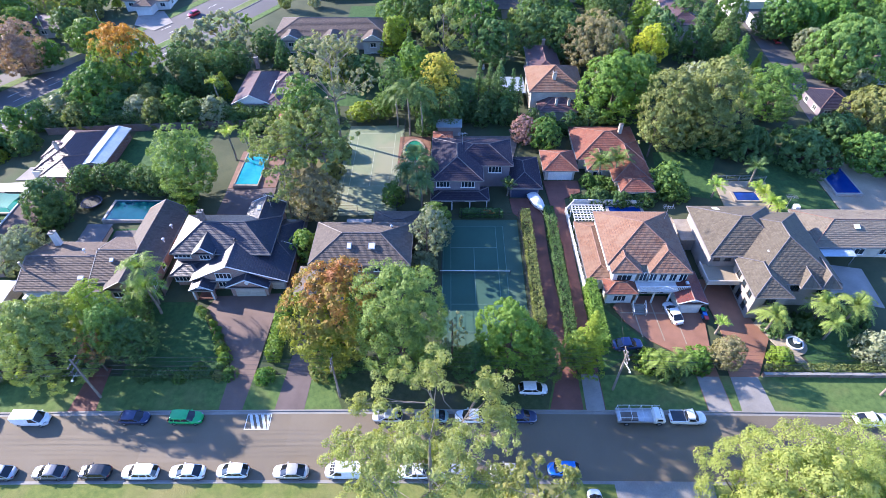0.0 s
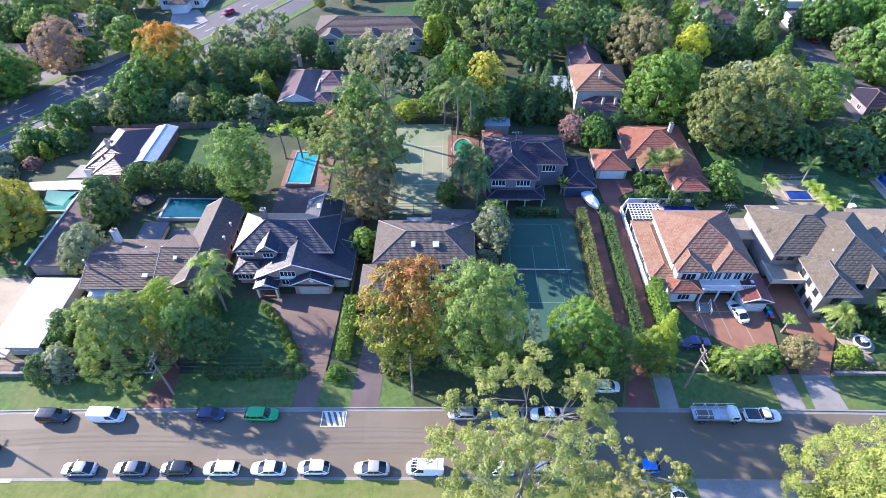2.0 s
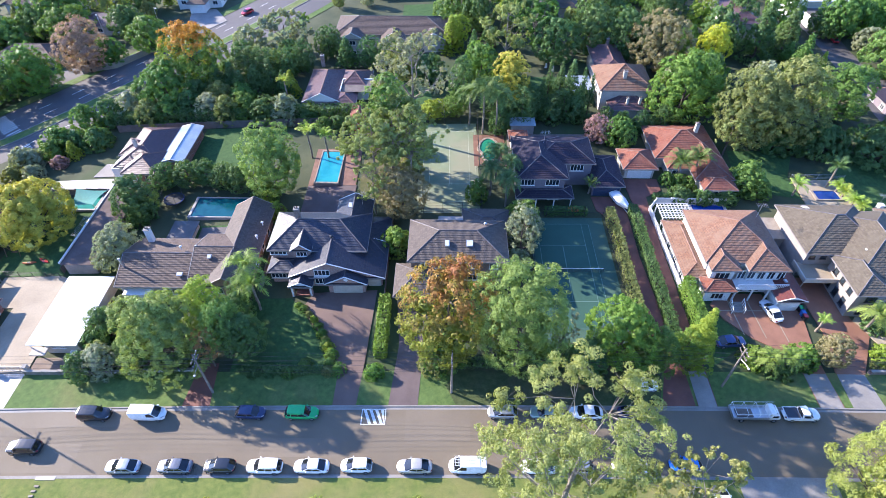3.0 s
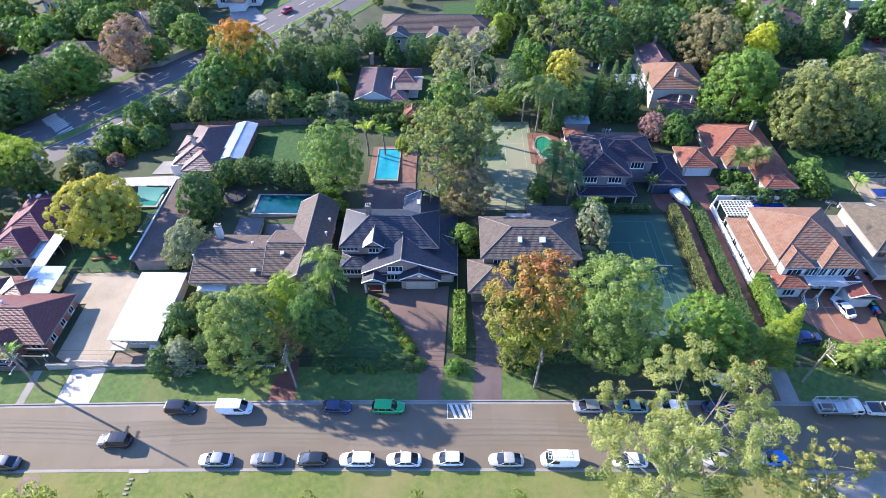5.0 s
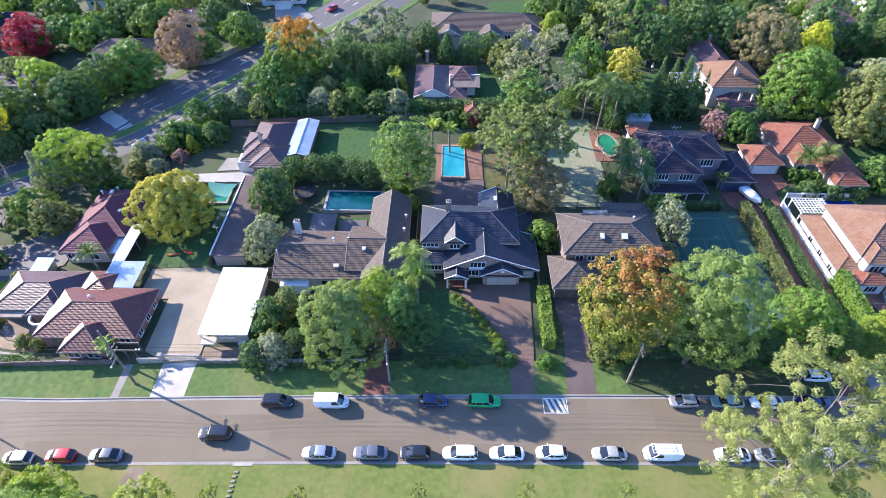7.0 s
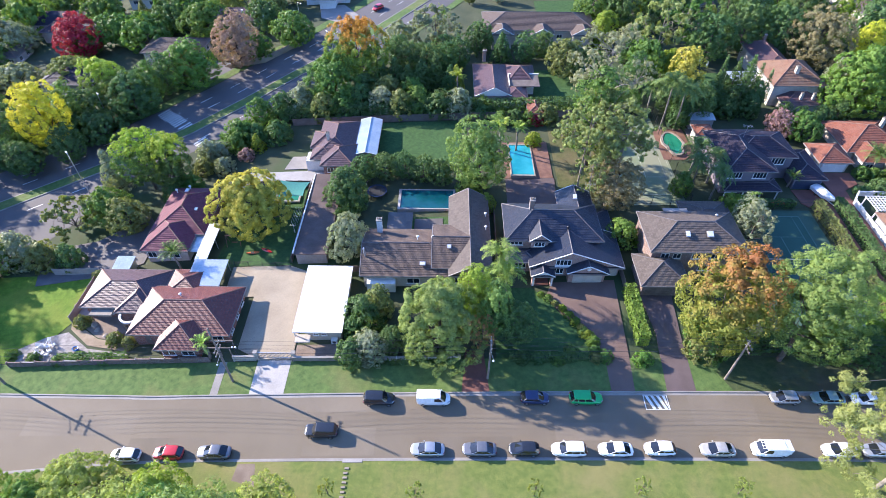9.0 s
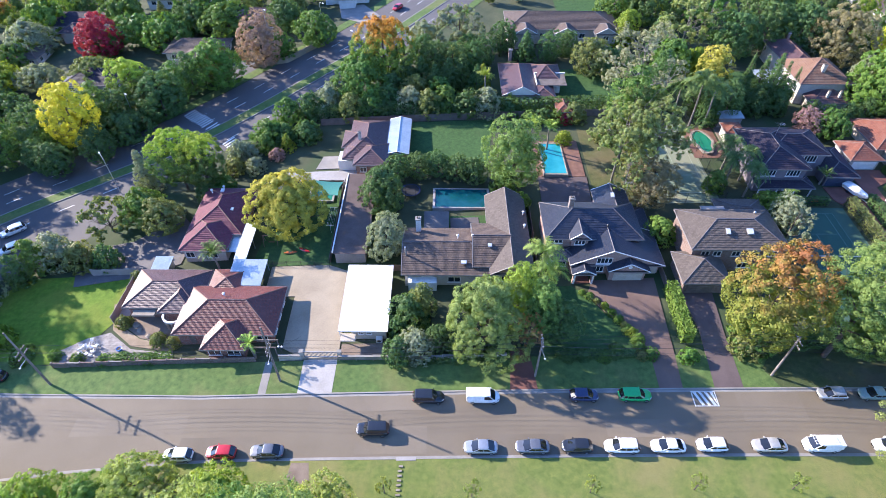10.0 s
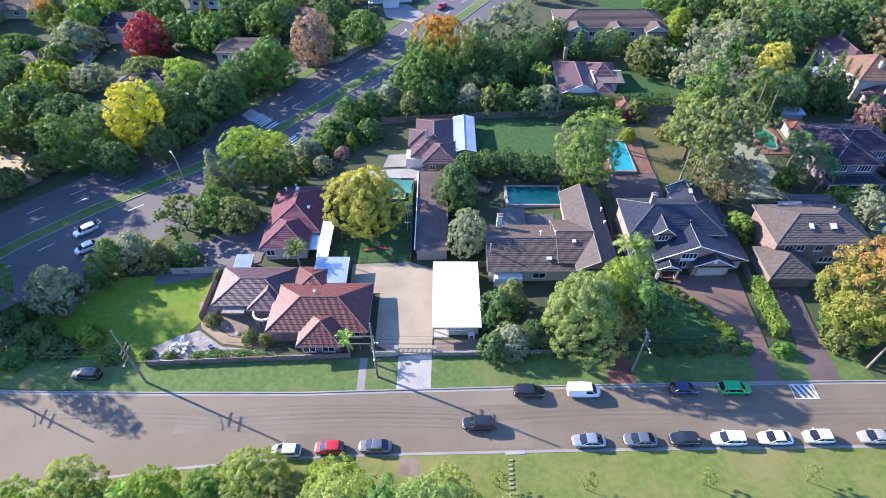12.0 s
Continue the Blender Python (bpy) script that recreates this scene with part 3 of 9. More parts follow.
lawn([(-33.8, 82), (-24.4, 82), (-25, 112), (-33.8, 112)], "patchy lawn under gum trees", M_DRY)
lawn([(61.5, 80.0), (75.8, 80.0), (74.8, 100.0), (65.4, 98.5)], "smooth green lawn beside a pool")
lawn([(54.8, 45.4), (72, 45.4), (72, 52.5), (56.5, 54.5), (53.5, 52)], "front lawn streaked with sun")
lawn([(23.2, 45.4), (31.0, 50.6), (27.5, 55), (24.2, 59), (23.0, 59)], "shaded front lawn beside a forecourt")
lawn([(-71.6, 46.5), (-66.0, 46.5), (-66.0, 57.5), (-71.6, 57.5)], "shaded lawn under shrubs")
lawn([(3, 110), (17, 112), (17, 130), (2, 130)], "sunlit lawn with garden ornaments")
lawn([(42, 86.5), (53.4, 84), (53.4, 90.5), (58, 99.5), (44, 99.5)], "shaded lawn below big trees")
lawn([(-30, 160), (-15, 160), (-12, 175), (-30, 175)], "lawn between distant gardens")


def stripe(parent, x0, x1, y0, y1, mat, lift):
    drape("court_line", [(x0, y0), (x1, y0), (x1, y1), (x0, y1)], lift, mat, parent=parent)


def court(name, x0, x1, y0, y1, cx, cy, inner, outer, lines, label, net=True):
    """A tennis court with its run-off, its lines, net and posts; cx, cy is the net's middle."""
    drape(name + "_surround", [(x0, y0), (x1, y0), (x1, y1), (x0, y1)], 0.06, outer, label + " surround", "tennis court")
    c = thing(name, cx, cy, gz(cx, cy), label, "tennis court", kind="structure")
    c.matrix_basis = pose(0, 0, 0)
    drape("court_surface", [(cx - 5.6, cy - 12.1), (cx + 5.6, cy - 12.1), (cx + 5.6, cy + 12.1), (cx - 5.6, cy + 12.1)], 0.08, inner, parent=c)
    for dx in (-5.48, -4.11, 4.11, 5.48):
        stripe(c, cx + dx - 0.04, cx + dx + 0.04, cy - 11.88, cy + 11.88, lines, 0.1)
    for dy in (-11.88, 11.88):
        stripe(c, cx - 5.48, cx + 5.48, cy + dy - 0.05, cy + dy + 0.05, lines, 0.105)
    for dy in (-6.4, 6.4):
        stripe(c, cx - 4.11, cx + 4.11, cy + dy - 0.05, cy + dy + 0.05, lines, 0.105)
    stripe(c, cx - 0.05, cx + 0.05, cy - 6.4, cy + 6.4, lines, 0.11)
    if net:
        n = thing("tennis_net", cx, cy, gz(cx, cy), "dark tennis net with a white band across the court", "tennis net")
        for sx in (-6.0, 6.0):
            Shape().rod((sx, 0, -0.2), (sx, 0, 1.25), 0.06).make("net_post", M_DARKMETAL, n)
        mesh = Shape()
        for i in range(61):
            x = -5.9 + i * 11.8 / 60
            mesh.rod((x, 0, 0.15), (x, 0, 1.0), 0.012, sides=3, caps=False)
        for i in range(6):
            mesh.rod((-5.9, 0, 0.2 + i * 0.15), (5.9, 0, 0.2 + i * 0.15), 0.012, sides=3, caps=False)
        mesh.make("net_mesh", M_WIRE, n)
        Shape().box(-5.95, 5.95, -0.04, 0.04, 0.98, 1.07).make("net_band", M_WHITE, n, "white canvas band")
    return c


court("tennis_court", -0.6, 13.2, 50.0, 78.0, 4.9, 64.4, M_COURT, M_COURT_EDGE, M_FADED, "green hard tennis court in a front garden")
court("old_tennis_court", -22.0, -9.6, 79.5, 109.5, -15.6, 94.5, M_COURT_OLD, M_COURT_OLD, M_FADED_OLD, "faded green tennis court striped with tree shade", net=False)


def mesh_fence(line, height, mat, label, step=3.0, wires=3):
    """Posts and rails along a line, standing on the ground."""
    f = thing("fence", *line[0], gz(*line[0]), label, "fence", kind="structure")
    f.matrix_basis = pose(0, 0, 0)
    for p, q in zip(line, line[1:]):
        n = max(1, round((Vector(q) - Vector(p)).length / step))
        pts = [Vector(p).lerp(Vector(q), i / n) for i in range(n + 1)]
        for a in pts:
            g = gz(a.x, a.y)
            Shape().rod((a.x, a.y, g - 0.2), (a.x, a.y, g + height), 0.045, sides=6).make("post", mat, f)
        for a, b in zip(pts, pts[1:]):
            for k in range(wires):
                z = height * (k + 1) / wires - 0.04
                Shape().rod((a.x, a.y, gz(a.x, a.y) + z), (b.x, b.y, gz(b.x, b.y) + z), 0.022, sides=4).make("rail", mat, f)
    return f


mesh_fence([(-0.8, 51), (-0.8, 78.2), (13.4, 78.2), (13.4, 51)], 2.6, M_DARKMETAL, "dark steel court fence with rails", 3.4, 4)
mesh_fence([(-24.2, 79.3), (-9.4, 79.3)], 2.8, M_DARKMETAL, "dark steel court fence with rails", 3.4, 4)
mesh_fence([(-24.2, 109.7), (-9.4, 109.7)], 2.8, M_DARKMETAL, "dark steel court fence with rails", 3.4, 4)
mesh_fence([(-9.4, 79.5), (-9.4, 109.5)], 2.8, M_DARKMETAL, "dark steel court fence with rails", 3.4, 4)
mesh_fence([(-97.5, 65.6), (-84.4, 64.6)], 1.3, M_DARKMETAL, "dark pool-style fence beside the courtyard", 2.4, 4)
mesh_fence([(-84.6, 65.5), (-84.4, 88)], 1.3, M_DARKMETAL, "dark metal fence beside the long shed", 2.4, 4)
mesh_fence([(58, 100), (64, 106)], 1.4, M_ALU, "pale pool fence on the lawn", 2.4, 3)
mesh_fence([(53.8, 90.2), (64.5, 90.2)], 1.3, M_ALU, "pale pool fence behind the terrace", 2.4, 4)


def solid_fence(line, height, mat, label, step=2.4, name="fence", thick=0.07, cap=None):
    """Boarded fence or wall panels along a line, each panel a piece of its own."""
    f = thing(name, *line[0], gz(*line[0]), label, name.replace("_", " "), kind="structure")
    f.matrix_basis = pose(0, 0, 0)
    for p, q in zip(line, line[1:]):
        p, q = Vector(p), Vector(q)
        n = max(1, round((q - p).length / step))
        d = (q - p).normalized()
        w = Vector((-d.y, d.x)) * thick / 2
        for i in range(n):
            a, b = p.lerp(q, i / n), p.lerp(q, (i + 1) / n)
            z = max(gz(*a), gz(*b)) + height + random.uniform(-0.03, 0.03)
            s = Shape()
            s.prism([tuple(a - w), tuple(b - w), tuple(b + w), tuple(a + w)], min(gz(*a), gz(*b)) - 0.3, z)
            pn = s.make("panel", mat, f)
            if cap:
                c = Shape()
                c.prism([tuple(a - w * 1.5), tuple(b - w * 1.5), tuple(b + w * 1.5), tuple(a + w * 1.5)], z, z + 0.07)
                c.make("coping", cap, pn)
            po = Shape()
            po.prism([tuple(a - w * 2 - d * 0.06), tuple(a - w * 2 + d * 0.06), tuple(a + w * 2 + d * 0.06), tuple(a + w * 2 - d * 0.06)], gz(*a) - 0.3, z + 0.06)
            po.make("post", mat, f)
    return f


solid_fence([(-89.4, 45.3), (-86.0, 45.3)], 1.1, M_RENDER, "cream rendered front wall", 3.4, "wall", 0.22, M_CONCRETE)
solid_fence([(-80.0, 45.1), (-72.0, 45.0), (-66.5, 44.9)], 0.9, M_STONE, "low stone front wall", 2.8, "wall", 0.25, M_CONCRETE)
solid_fence([(-66.3, 44.9), (-54.0, 45.2)], 0.7, M_WHITE, "low white front wall under the trees", 2.6, "wall", 0.25, M_CONCRETE)
solid_fence([(46.4, 45.0), (72.0, 45.2)], 0.8, M_DARKBRICK, "dark brick front wall with piers", 3.2, "wall", 0.3, M_CONCRETE)
solid_fence([(-126.0, 45.15), (-93.2, 45.2)], 1.15, M_DARKBRICK, "low dark brick front wall before the bungalow", 2.4, "wall", 0.2)
solid_fence([(-119.8, 53.6), (-119.4, 64.4), (-128.5, 64.6)], 1.6, M_GREYWALL, "grey boarded fence around the garden", 2.4)
solid_fence([(-97.5, 87.6), (-84.6, 87.2), (-84.4, 65.6)], 1.5, M_TIMBER, "grey boarded fence behind a lawn", 2.4)
solid_fence([(-76.2, 63.4), (-66.0, 63.2), (-47.6, 80.5)], 1.4, M_TIMBER, "grey boarded fence between gardens", 2.4)
solid_fence([(-93, 109.8), (-24.6, 110.4)], 1.7, M_TIMBER, "long weathered boarded fence behind the lawns", 2.4)
solid_fence([(-47.4, 60.5), (-47.4, 78)], 1.5, M_TIMBER, "boarded fence between two houses", 2.4)
solid_fence([(-26.2, 57), (-26.2, 79)], 1.5, M_TIMBER, "boarded fence between two houses", 2.4)
solid_fence([(23.0, 60.5), (22.6, 80.0), (24.5, 82.5), (38.5, 82.4)], 1.2, M_WHITE, "white rendered wall behind the house", 2.6, "wall", 0.2)
solid_fence([(47.4, 80.8), (53.2, 79.7), (61.0, 79.5)], 1.1, M_WHITE, "white rendered wall around the pool terrace", 2.6, "wall", 0.2)
solid_fence([(41.4, 56), (41.6, 77.5)], 1.5, M_TIMBER, "boarded fence between two houses", 2.4)
solid_fence([(-116, 139.5), (-107.5, 141.5), (-99, 151.5)], 1.5, M_PALE, "tall pale wall beside the highway", 3.0, "wall", 0.25)
solid_fence([(92, 98), (88, 80.2)], 1.5, M_TIMBER, "boarded fence beside the pool terrace", 2.4)


def pool(x0, x1, y0, y1, water, label, coping=M_WHITE_PAVE, ring=None):
    """A pool: a coping of edge stones around water a little below it."""
    cx, cy = (x0 + x1) / 2, (y0 + y1) / 2
    z = max(gz(x0, y1), gz(x1, y1)) + 0.2
    p = thing("swimming_pool", cx, cy, z, label, "pool", kind="structure")
    ring = ring or [(x0 - cx, y0 - cy), (x1 - cx, y0 - cy), (x1 - cx, y1 - cy), (x0 - cx, y1 - cy)]
    n = len(ring)
    mid = Vector((sum(a for a, b in ring) / n, sum(b for a, b in ring) / n))
    out = [tuple(mid + (Vector(v) - mid) * (1 + 0.55 / (Vector(v) - mid).length)) for v in ring]
    for i in range(n):
        a, b, c, d = ring[i], ring[(i + 1) % n], out[(i + 1) % n], out[i]
        Shape().prism([d, c, b, a], -1.2, 0.06).make("coping", coping, p)
    Shape().face([(a, b, -0.05) for a, b in ring]).make("water", water, p, "clear pool water")
    return p


def oval(rx, ry, n=16, pinch=0.0):
    return [(rx * math.cos(a) * (1 - pinch * math.cos(a) ** 2 * (math.sin(a) < 0)), ry * math.sin(a)) for a in (2 * math.pi * i / n for i in range(n))]


pool(-43.0, -38.4, 88.6, 99.3, W_BLUE, "bright turquoise rectangular pool in a timber deck", M_STONE)
pool(-65.6, -55.2, 78.9, 84.5, W_TEAL, "teal rectangular pool with pale coping")
pool(-9.0, -5.2, 95.4, 103.2, W_GREEN, "green kidney-shaped pool with pale coping", M_STONE, oval(2.0, 4.0, 18, 0.35))
pool(56.6, 61.0, 83.8, 86.4, W_DEEP, "small dark blue plunge pool", M_STONE)
pool(77.2, 82.0, 86.4, 95.8, W_DEEP, "long deep blue pool with pale coping", M_WHITE_PAVE)
Shape().box(-2.5, 2.5, -0.7, 0.7, -0.04, 0.03).make("pool_cover_edge", M_RED_PAVE, None).matrix_basis = pose(79.6, 95.2, gz(79.6, 95.2) + 0.32)
tagged(bpy.data.objects["pool_cover_edge"], "red mat across the pool's shallow end", "mat")
pool(-91.0, -86.6, 82.5, 87.0, W_GREEN, "small green pool beside the long shed", M_WHITE_PAVE)
pool(31.0, 37.0, 79.5, 81.7, W_DEEP, "narrow blue pool behind the house", M_WHITE_PAVE)
pool(-108.8, -105.0, 84.8, 87.2, W_TEAL, "small pool under trees", M_STONE)


# ---- houses ----
def slope(s, a, b, c, d, step=0.42):
    """One roof slope in tile courses: eave from a to b, top from d to c."""
    a, b, c, d = (Vector(p) for p in (a, b, c, d))
    e = (b - a).normalized()
    up = (d - a) - e * (d - a).dot(e)
    if up.length < 0.01:
        up = (c - b) - e * (c - b).dot(e)
    length, up = up.length, up.normalized()
    nrm = e.cross(up).normalized()
    n = max(1, round(length / step))
    for i in range(n):
        t0, t1 = i / n, (i + 1) / n
        p0, p1, q0, q1 = a.lerp(d, t0), b.lerp(c, t0), a.lerp(d, t1), b.lerp(c, t1)
        lip = nrm * 0.055
        v0, v1 = t0 * length, t1 * length - 0.001
        s.face([p0 + lip, p1 + lip, q1, q0], [((p0 - a).dot(e), v0), ((p1 - a).dot(e), v0), ((q1 - a).dot(e), v1), ((q0 - a).dot(e), v1)])
        s.face([p0, p1, p1 + lip, p0 + lip], [((p0 - a).dot(e), v0)] * 4)


def cap_line(s, a, b, r=0.10):
    s.rod(Vector(a) + Vector((0, 0, 0.02)), Vector(b) + Vector((0, 0, 0.02)), r, sides=6)


def roof(h, x0, x1, y0, y1, ze, pitch, mat, axis=None, ends="hh", cap=M_CAP, wall=None, fascia=M_FRAME, label="", ridge_at=None, course=0.42):
    """A tiled roof over a rectangle, hipped (h) or gabled (g) at the west/south and east/north ends of its ridge."""
    w, d = x1 - x0, y1 - y0
    axis = axis or ("x" if w >= d else "y")
    half = (d if axis == "x" else w) / 2
    k = math.tan(radians(pitch))
    zr = ze + half * k
    r0 = half if ends[0] == "h" else 0.0
    r1 = half if ends[1] == "h" else 0.0
    span = w if axis == "x" else d
    if r0 + r1 > span:
        f = span / (r0 + r1)
        r0, r1 = r0 * f, r1 * f
    A, B, C, D = (x0, y0, ze), (x1, y0, ze), (x1, y1, ze), (x0, y1, ze)
    if axis == "x":
        my = (y0 + y1) / 2
        P, Q = (x0 + r0, my, zr), (x1 - r1, my, zr)
        sides = [(A, B, Q, P), (C, D, P, Q)]
        ends_ = [(D, A, P, P) if r0 else None, (B, C, Q, Q) if r1 else None]
        gables = [(D, A, P) if not r0 else None, (B, C, Q) if not r1 else None]
    else:
        mx = (x0 + x1) / 2 if ridge_at is None else ridge_at
        P, Q = (mx, y0 + r0, zr), (mx, y1 - r1, zr)
        sides = [(B, C, Q, P), (D, A, P, Q)]
        ends_ = [(A, B, P, P) if r0 else None, (C, D, Q, Q) if r1 else None]
        gables = [(A, B, P) if not r0 else None, (C, D, Q) if not r1 else None]
    s = Shape()
    for f in sides + [e for e in ends_ if e]:
        slope(s, *f, course)
    s.face([D, C, B, A])
    ob = s.make("roof", mat, h, label)
    caps = Shape()
    cap_line(caps, P, Q)
    for e, end in zip(ends_, (P, Q)):
        if e:
            cap_line(caps, e[0], end)
            cap_line(caps, e[1], end)
    caps.make("ridge_cap", cap, ob)
    g = Shape()
    g.box(x0 - 0.06, x1 + 0.06, y0 - 0.08, y0, ze - 0.2, ze + 0.03).box(x0 - 0.06, x1 + 0.06, y1, y1 + 0.08, ze - 0.2, ze + 0.03)
    g.box(x0 - 0.08, x0, y0, y1, ze - 0.2, ze + 0.03).box(x1, x1 + 0.08, y0, y1, ze - 0.2, ze + 0.03)
    g.make("gutter", M_GUTTER, ob)
    for tri in gables:
        if tri:
            a, b, t = (Vector(p) for p in tri)
            m = (a + b) / 2
            ins = [p + (m - p) * 0.08 for p in (a, b)]
            gs = Shape()
            inward = Vector((0, 0, 1)).cross(b - a).normalized() * 0.35
            gs.face([ins[0] + inward, ins[1] + inward, t + inward - Vector((0, 0, 0.1))])
            gs.make("gable_wall", wall or M_RENDER, ob)
            bg = Shape()
            bg.rod(a, t, 0.09, sides=4).rod(b, t, 0.09, sides=4)
            bg.make("barge_board", fascia, ob)
    return ob


def walls(h, x0, x1, y0, y1, z0, z1, mat, name="wall"):
    return Shape().box(x0, x1, y0, y1, z0, z1).make(name, mat, h)


def window(h, x, y, z, w, hgt, side="s", panes=2, frame_mat=M_FRAME):
    """A framed window proud of a wall; side is the way it faces."""
    turn = {"s": 0, "e": 90, "n": 180, "w": 270}[side]
    m = pose(x, y, z, 0, 0, turn)
    def put(s, a0, a1, b0, b1, c0, c1):
        n = len(s.v)
        s.box(a0, a1, b0, b1, c0, c1)
        s.v[n:] = [tuple(m @ Vector(p)) for p in s.v[n:]]
    f = Shape()
    put(f, -w / 2, w / 2, -0.07, 0.02, 0, 0.09)
    put(f, -w / 2, w / 2, -0.07, 0.02, hgt - 0.09, hgt)
    for i in range(panes + 1):
        c = -w / 2 + 0.045 + i * (w - 0.09) / panes
        put(f, c - 0.045, c + 0.045, -0.07, 0.02, 0.09, hgt - 0.09)
    ob = f.make("window", frame_mat, h)
    for i in range(panes):
        a = -w / 2 + 0.09 + i * (w - 0.09) / panes
        p = Shape()
        put(p, a, a + (w - 0.09) / panes - 0.09, -0.03, 0.0, 0.09, hgt - 0.09)
        p.make("pane", M_GLASS, ob)
    sl = Shape()
    put(sl, -w / 2 - 0.1, w / 2 + 0.1, -0.14, 0.0, -0.09, 0)
    sl.make("sill", frame_mat, ob)
    return ob


def garage_door(h, x, y, z, w, hgt, mat=M_WHITE):
    ob = Shape().box(x - w / 2, x + w / 2, y - 0.05, y + 0.05, z, z + hgt).make("garage_door", mat, h)
    for i in range(4):
        Shape().box(x - w / 2 + 0.06, x + w / 2 - 0.06, y - 0.08, y - 0.051, z + i * hgt / 4 + 0.04, z + (i + 1) * hgt / 4 - 0.03).make("panel", mat, ob)
    return ob


def door(h, x, y, z, w=0.95, hgt=2.1, mat=M_TIMBER):
    ob = Shape().box(x - w / 2, x + w / 2, y - 0.06, y + 0.04, z, z + hgt).make("door", mat, h)
    Shape().box(x + w / 2 - 0.14, x + w / 2 - 0.08, y - 0.12, y - 0.06, z + 0.95, z + 1.1).make("handle", M_ALU, ob)
    return ob


def chimney(h, x, y, z0, z1, mat, w=0.8):
    ob = Shape().box(x - w / 2, x + w / 2, y - w / 2, y + w / 2, z0, z1).make("chimney", mat, h)
    Shape().box(x - w / 2 - 0.08, x + w / 2 + 0.08, y - w / 2 - 0.08, y + w / 2 + 0.08, z1, z1 + 0.14).make("chimney_cap", M_CONCRETE, ob)
    for dx in (-0.18, 0.18):
        Shape().lathe((x + dx, y, z1 + 0.14), [(0.13, 0), (0.11, 0.35), (0.08, 0.35)], 8).make("chimney_pot", M_DIRT, ob)
    return ob


def skylight(h, x, y, z, w, d, pitch, axis=0):
    """A roof window lying on a slope that faces the road."""
    m = pose(x, y, z, pitch, 0, 0)
    s = Shape().box(-w / 2, w / 2, -d / 2, d / 2, 0.0, 0.18)
    s.v = [tuple(m @ Vector(p)) for p in s.v]
    ob = s.make("skylight", M_ALU, h)
    p = Shape().box(-w / 2 + 0.08, w / 2 - 0.08, -d / 2 + 0.08, d / 2 - 0.08, 0.18, 0.23)
    p.v = [tuple(m @ Vector(q)) for q in p.v]
    p.make("pane", M_STEEL_WHITE, ob)
    return ob


def vent(h, x, y, z, mat=M_STEEL_WHITE):
    return Shape().lathe((x, y, z), [(0.1, -0.3), (0.1, 0.3), (0.24, 0.34), (0.26, 0.5), (0.14, 0.62), (0.0, 0.64)], 10).make("roof_vent", mat, h)


def aerial(h, x, y, z):
    s = Shape().rod((x, y, z - 0.5), (x, y, z + 2.2), 0.025, sides=5)
    s.rod((x - 0.9, y, z + 2.1), (x + 0.9, y + 0.2, z + 2.1), 0.02, sides=4)
    for i in range(7):
        c = x - 0.85 + i * 0.28
        s.rod((c, y - 0.5, z + 2.1), (c + 0.08, y + 0.6, z + 2.1), 0.014, sides=4)
    return s.make("aerial", M_ALU, h)


def house(x, y, label, name="house"):
    """A house's empty at the world's origin turn, its parts in world metres below it."""
    h = thing(name, 0, 0, 0, label, "house")
    return h


def block(h, x0, x1, y0, y1, ze, pitch, rmat, wmat, axis=None, ends="hh", over=0.55, cap=M_CAP, z0=None, label="", fascia=M_FRAME):
    """Walls under a tiled roof; the corners given are the eaves'."""
    base = min(gz(x, y) for x in (x0, x1) for y in (y0, y1)) - 0.4 if z0 is None else z0
    walls(h, x0 + over, x1 - over, y0 + over, y1 - over, base, ze, wmat)
    return roof(h, x0, x1, y0, y1, ze, pitch, rmat, axis, ends, cap, wmat, fascia, label)


def flat_roof(h, x0, x1, y0, y1, z, mat, fall=0.0, ribs=True, posts=(), wall=None, post_mat=M_ALU):
    """A metal sheet roof that falls to the south, with ribs; on posts or walls."""
    ob = Shape()
    ob.face([(x0, y0, z - fall), (x1, y0, z - fall), (x1, y1, z), (x0, y1, z)])
    ob.face([(x0, y1, z - 0.14), (x1, y1, z - 0.14), (x1, y0, z - fall - 0.14), (x0, y0, z - fall - 0.14)])
    for a, b in (((x0, y0, z - fall), (x1, y0, z - fall)), ((x1, y0, z - fall), (x1, y1, z)), ((x1, y1, z), (x0, y1, z)), ((x0, y1, z), (x0, y0, z - fall))):
        ob.face([(a[0], a[1], a[2] - 0.14), (b[0], b[1], b[2] - 0.14), b, a])
    r = ob.make("roof_sheet", mat, h)
    if ribs:
        n = round((x1 - x0) / 0.45)
        s = Shape()
        for i in range(1, n):
            x = x0 + i * (x1 - x0) / n
            s.rod((x, y0 + 0.02, z - fall + 0.004), (x, y1 - 0.02, z + 0.004), 0.014, sides=4)
        s.make("ribs", mat, r)
    for x, y in posts:
        Shape().box(x - 0.06, x + 0.06, y - 0.06, y + 0.06, gz(x, y) - 0.2, z - fall - 0.1).make("post", post_mat, h)
    if wall:
        walls(h, x0 + 0.3, x1 - 0.3, y0 + 0.3, y1 - 0.3, gz(x0, y0) - 0.6, z - fall - 0.14, wall)
    return r


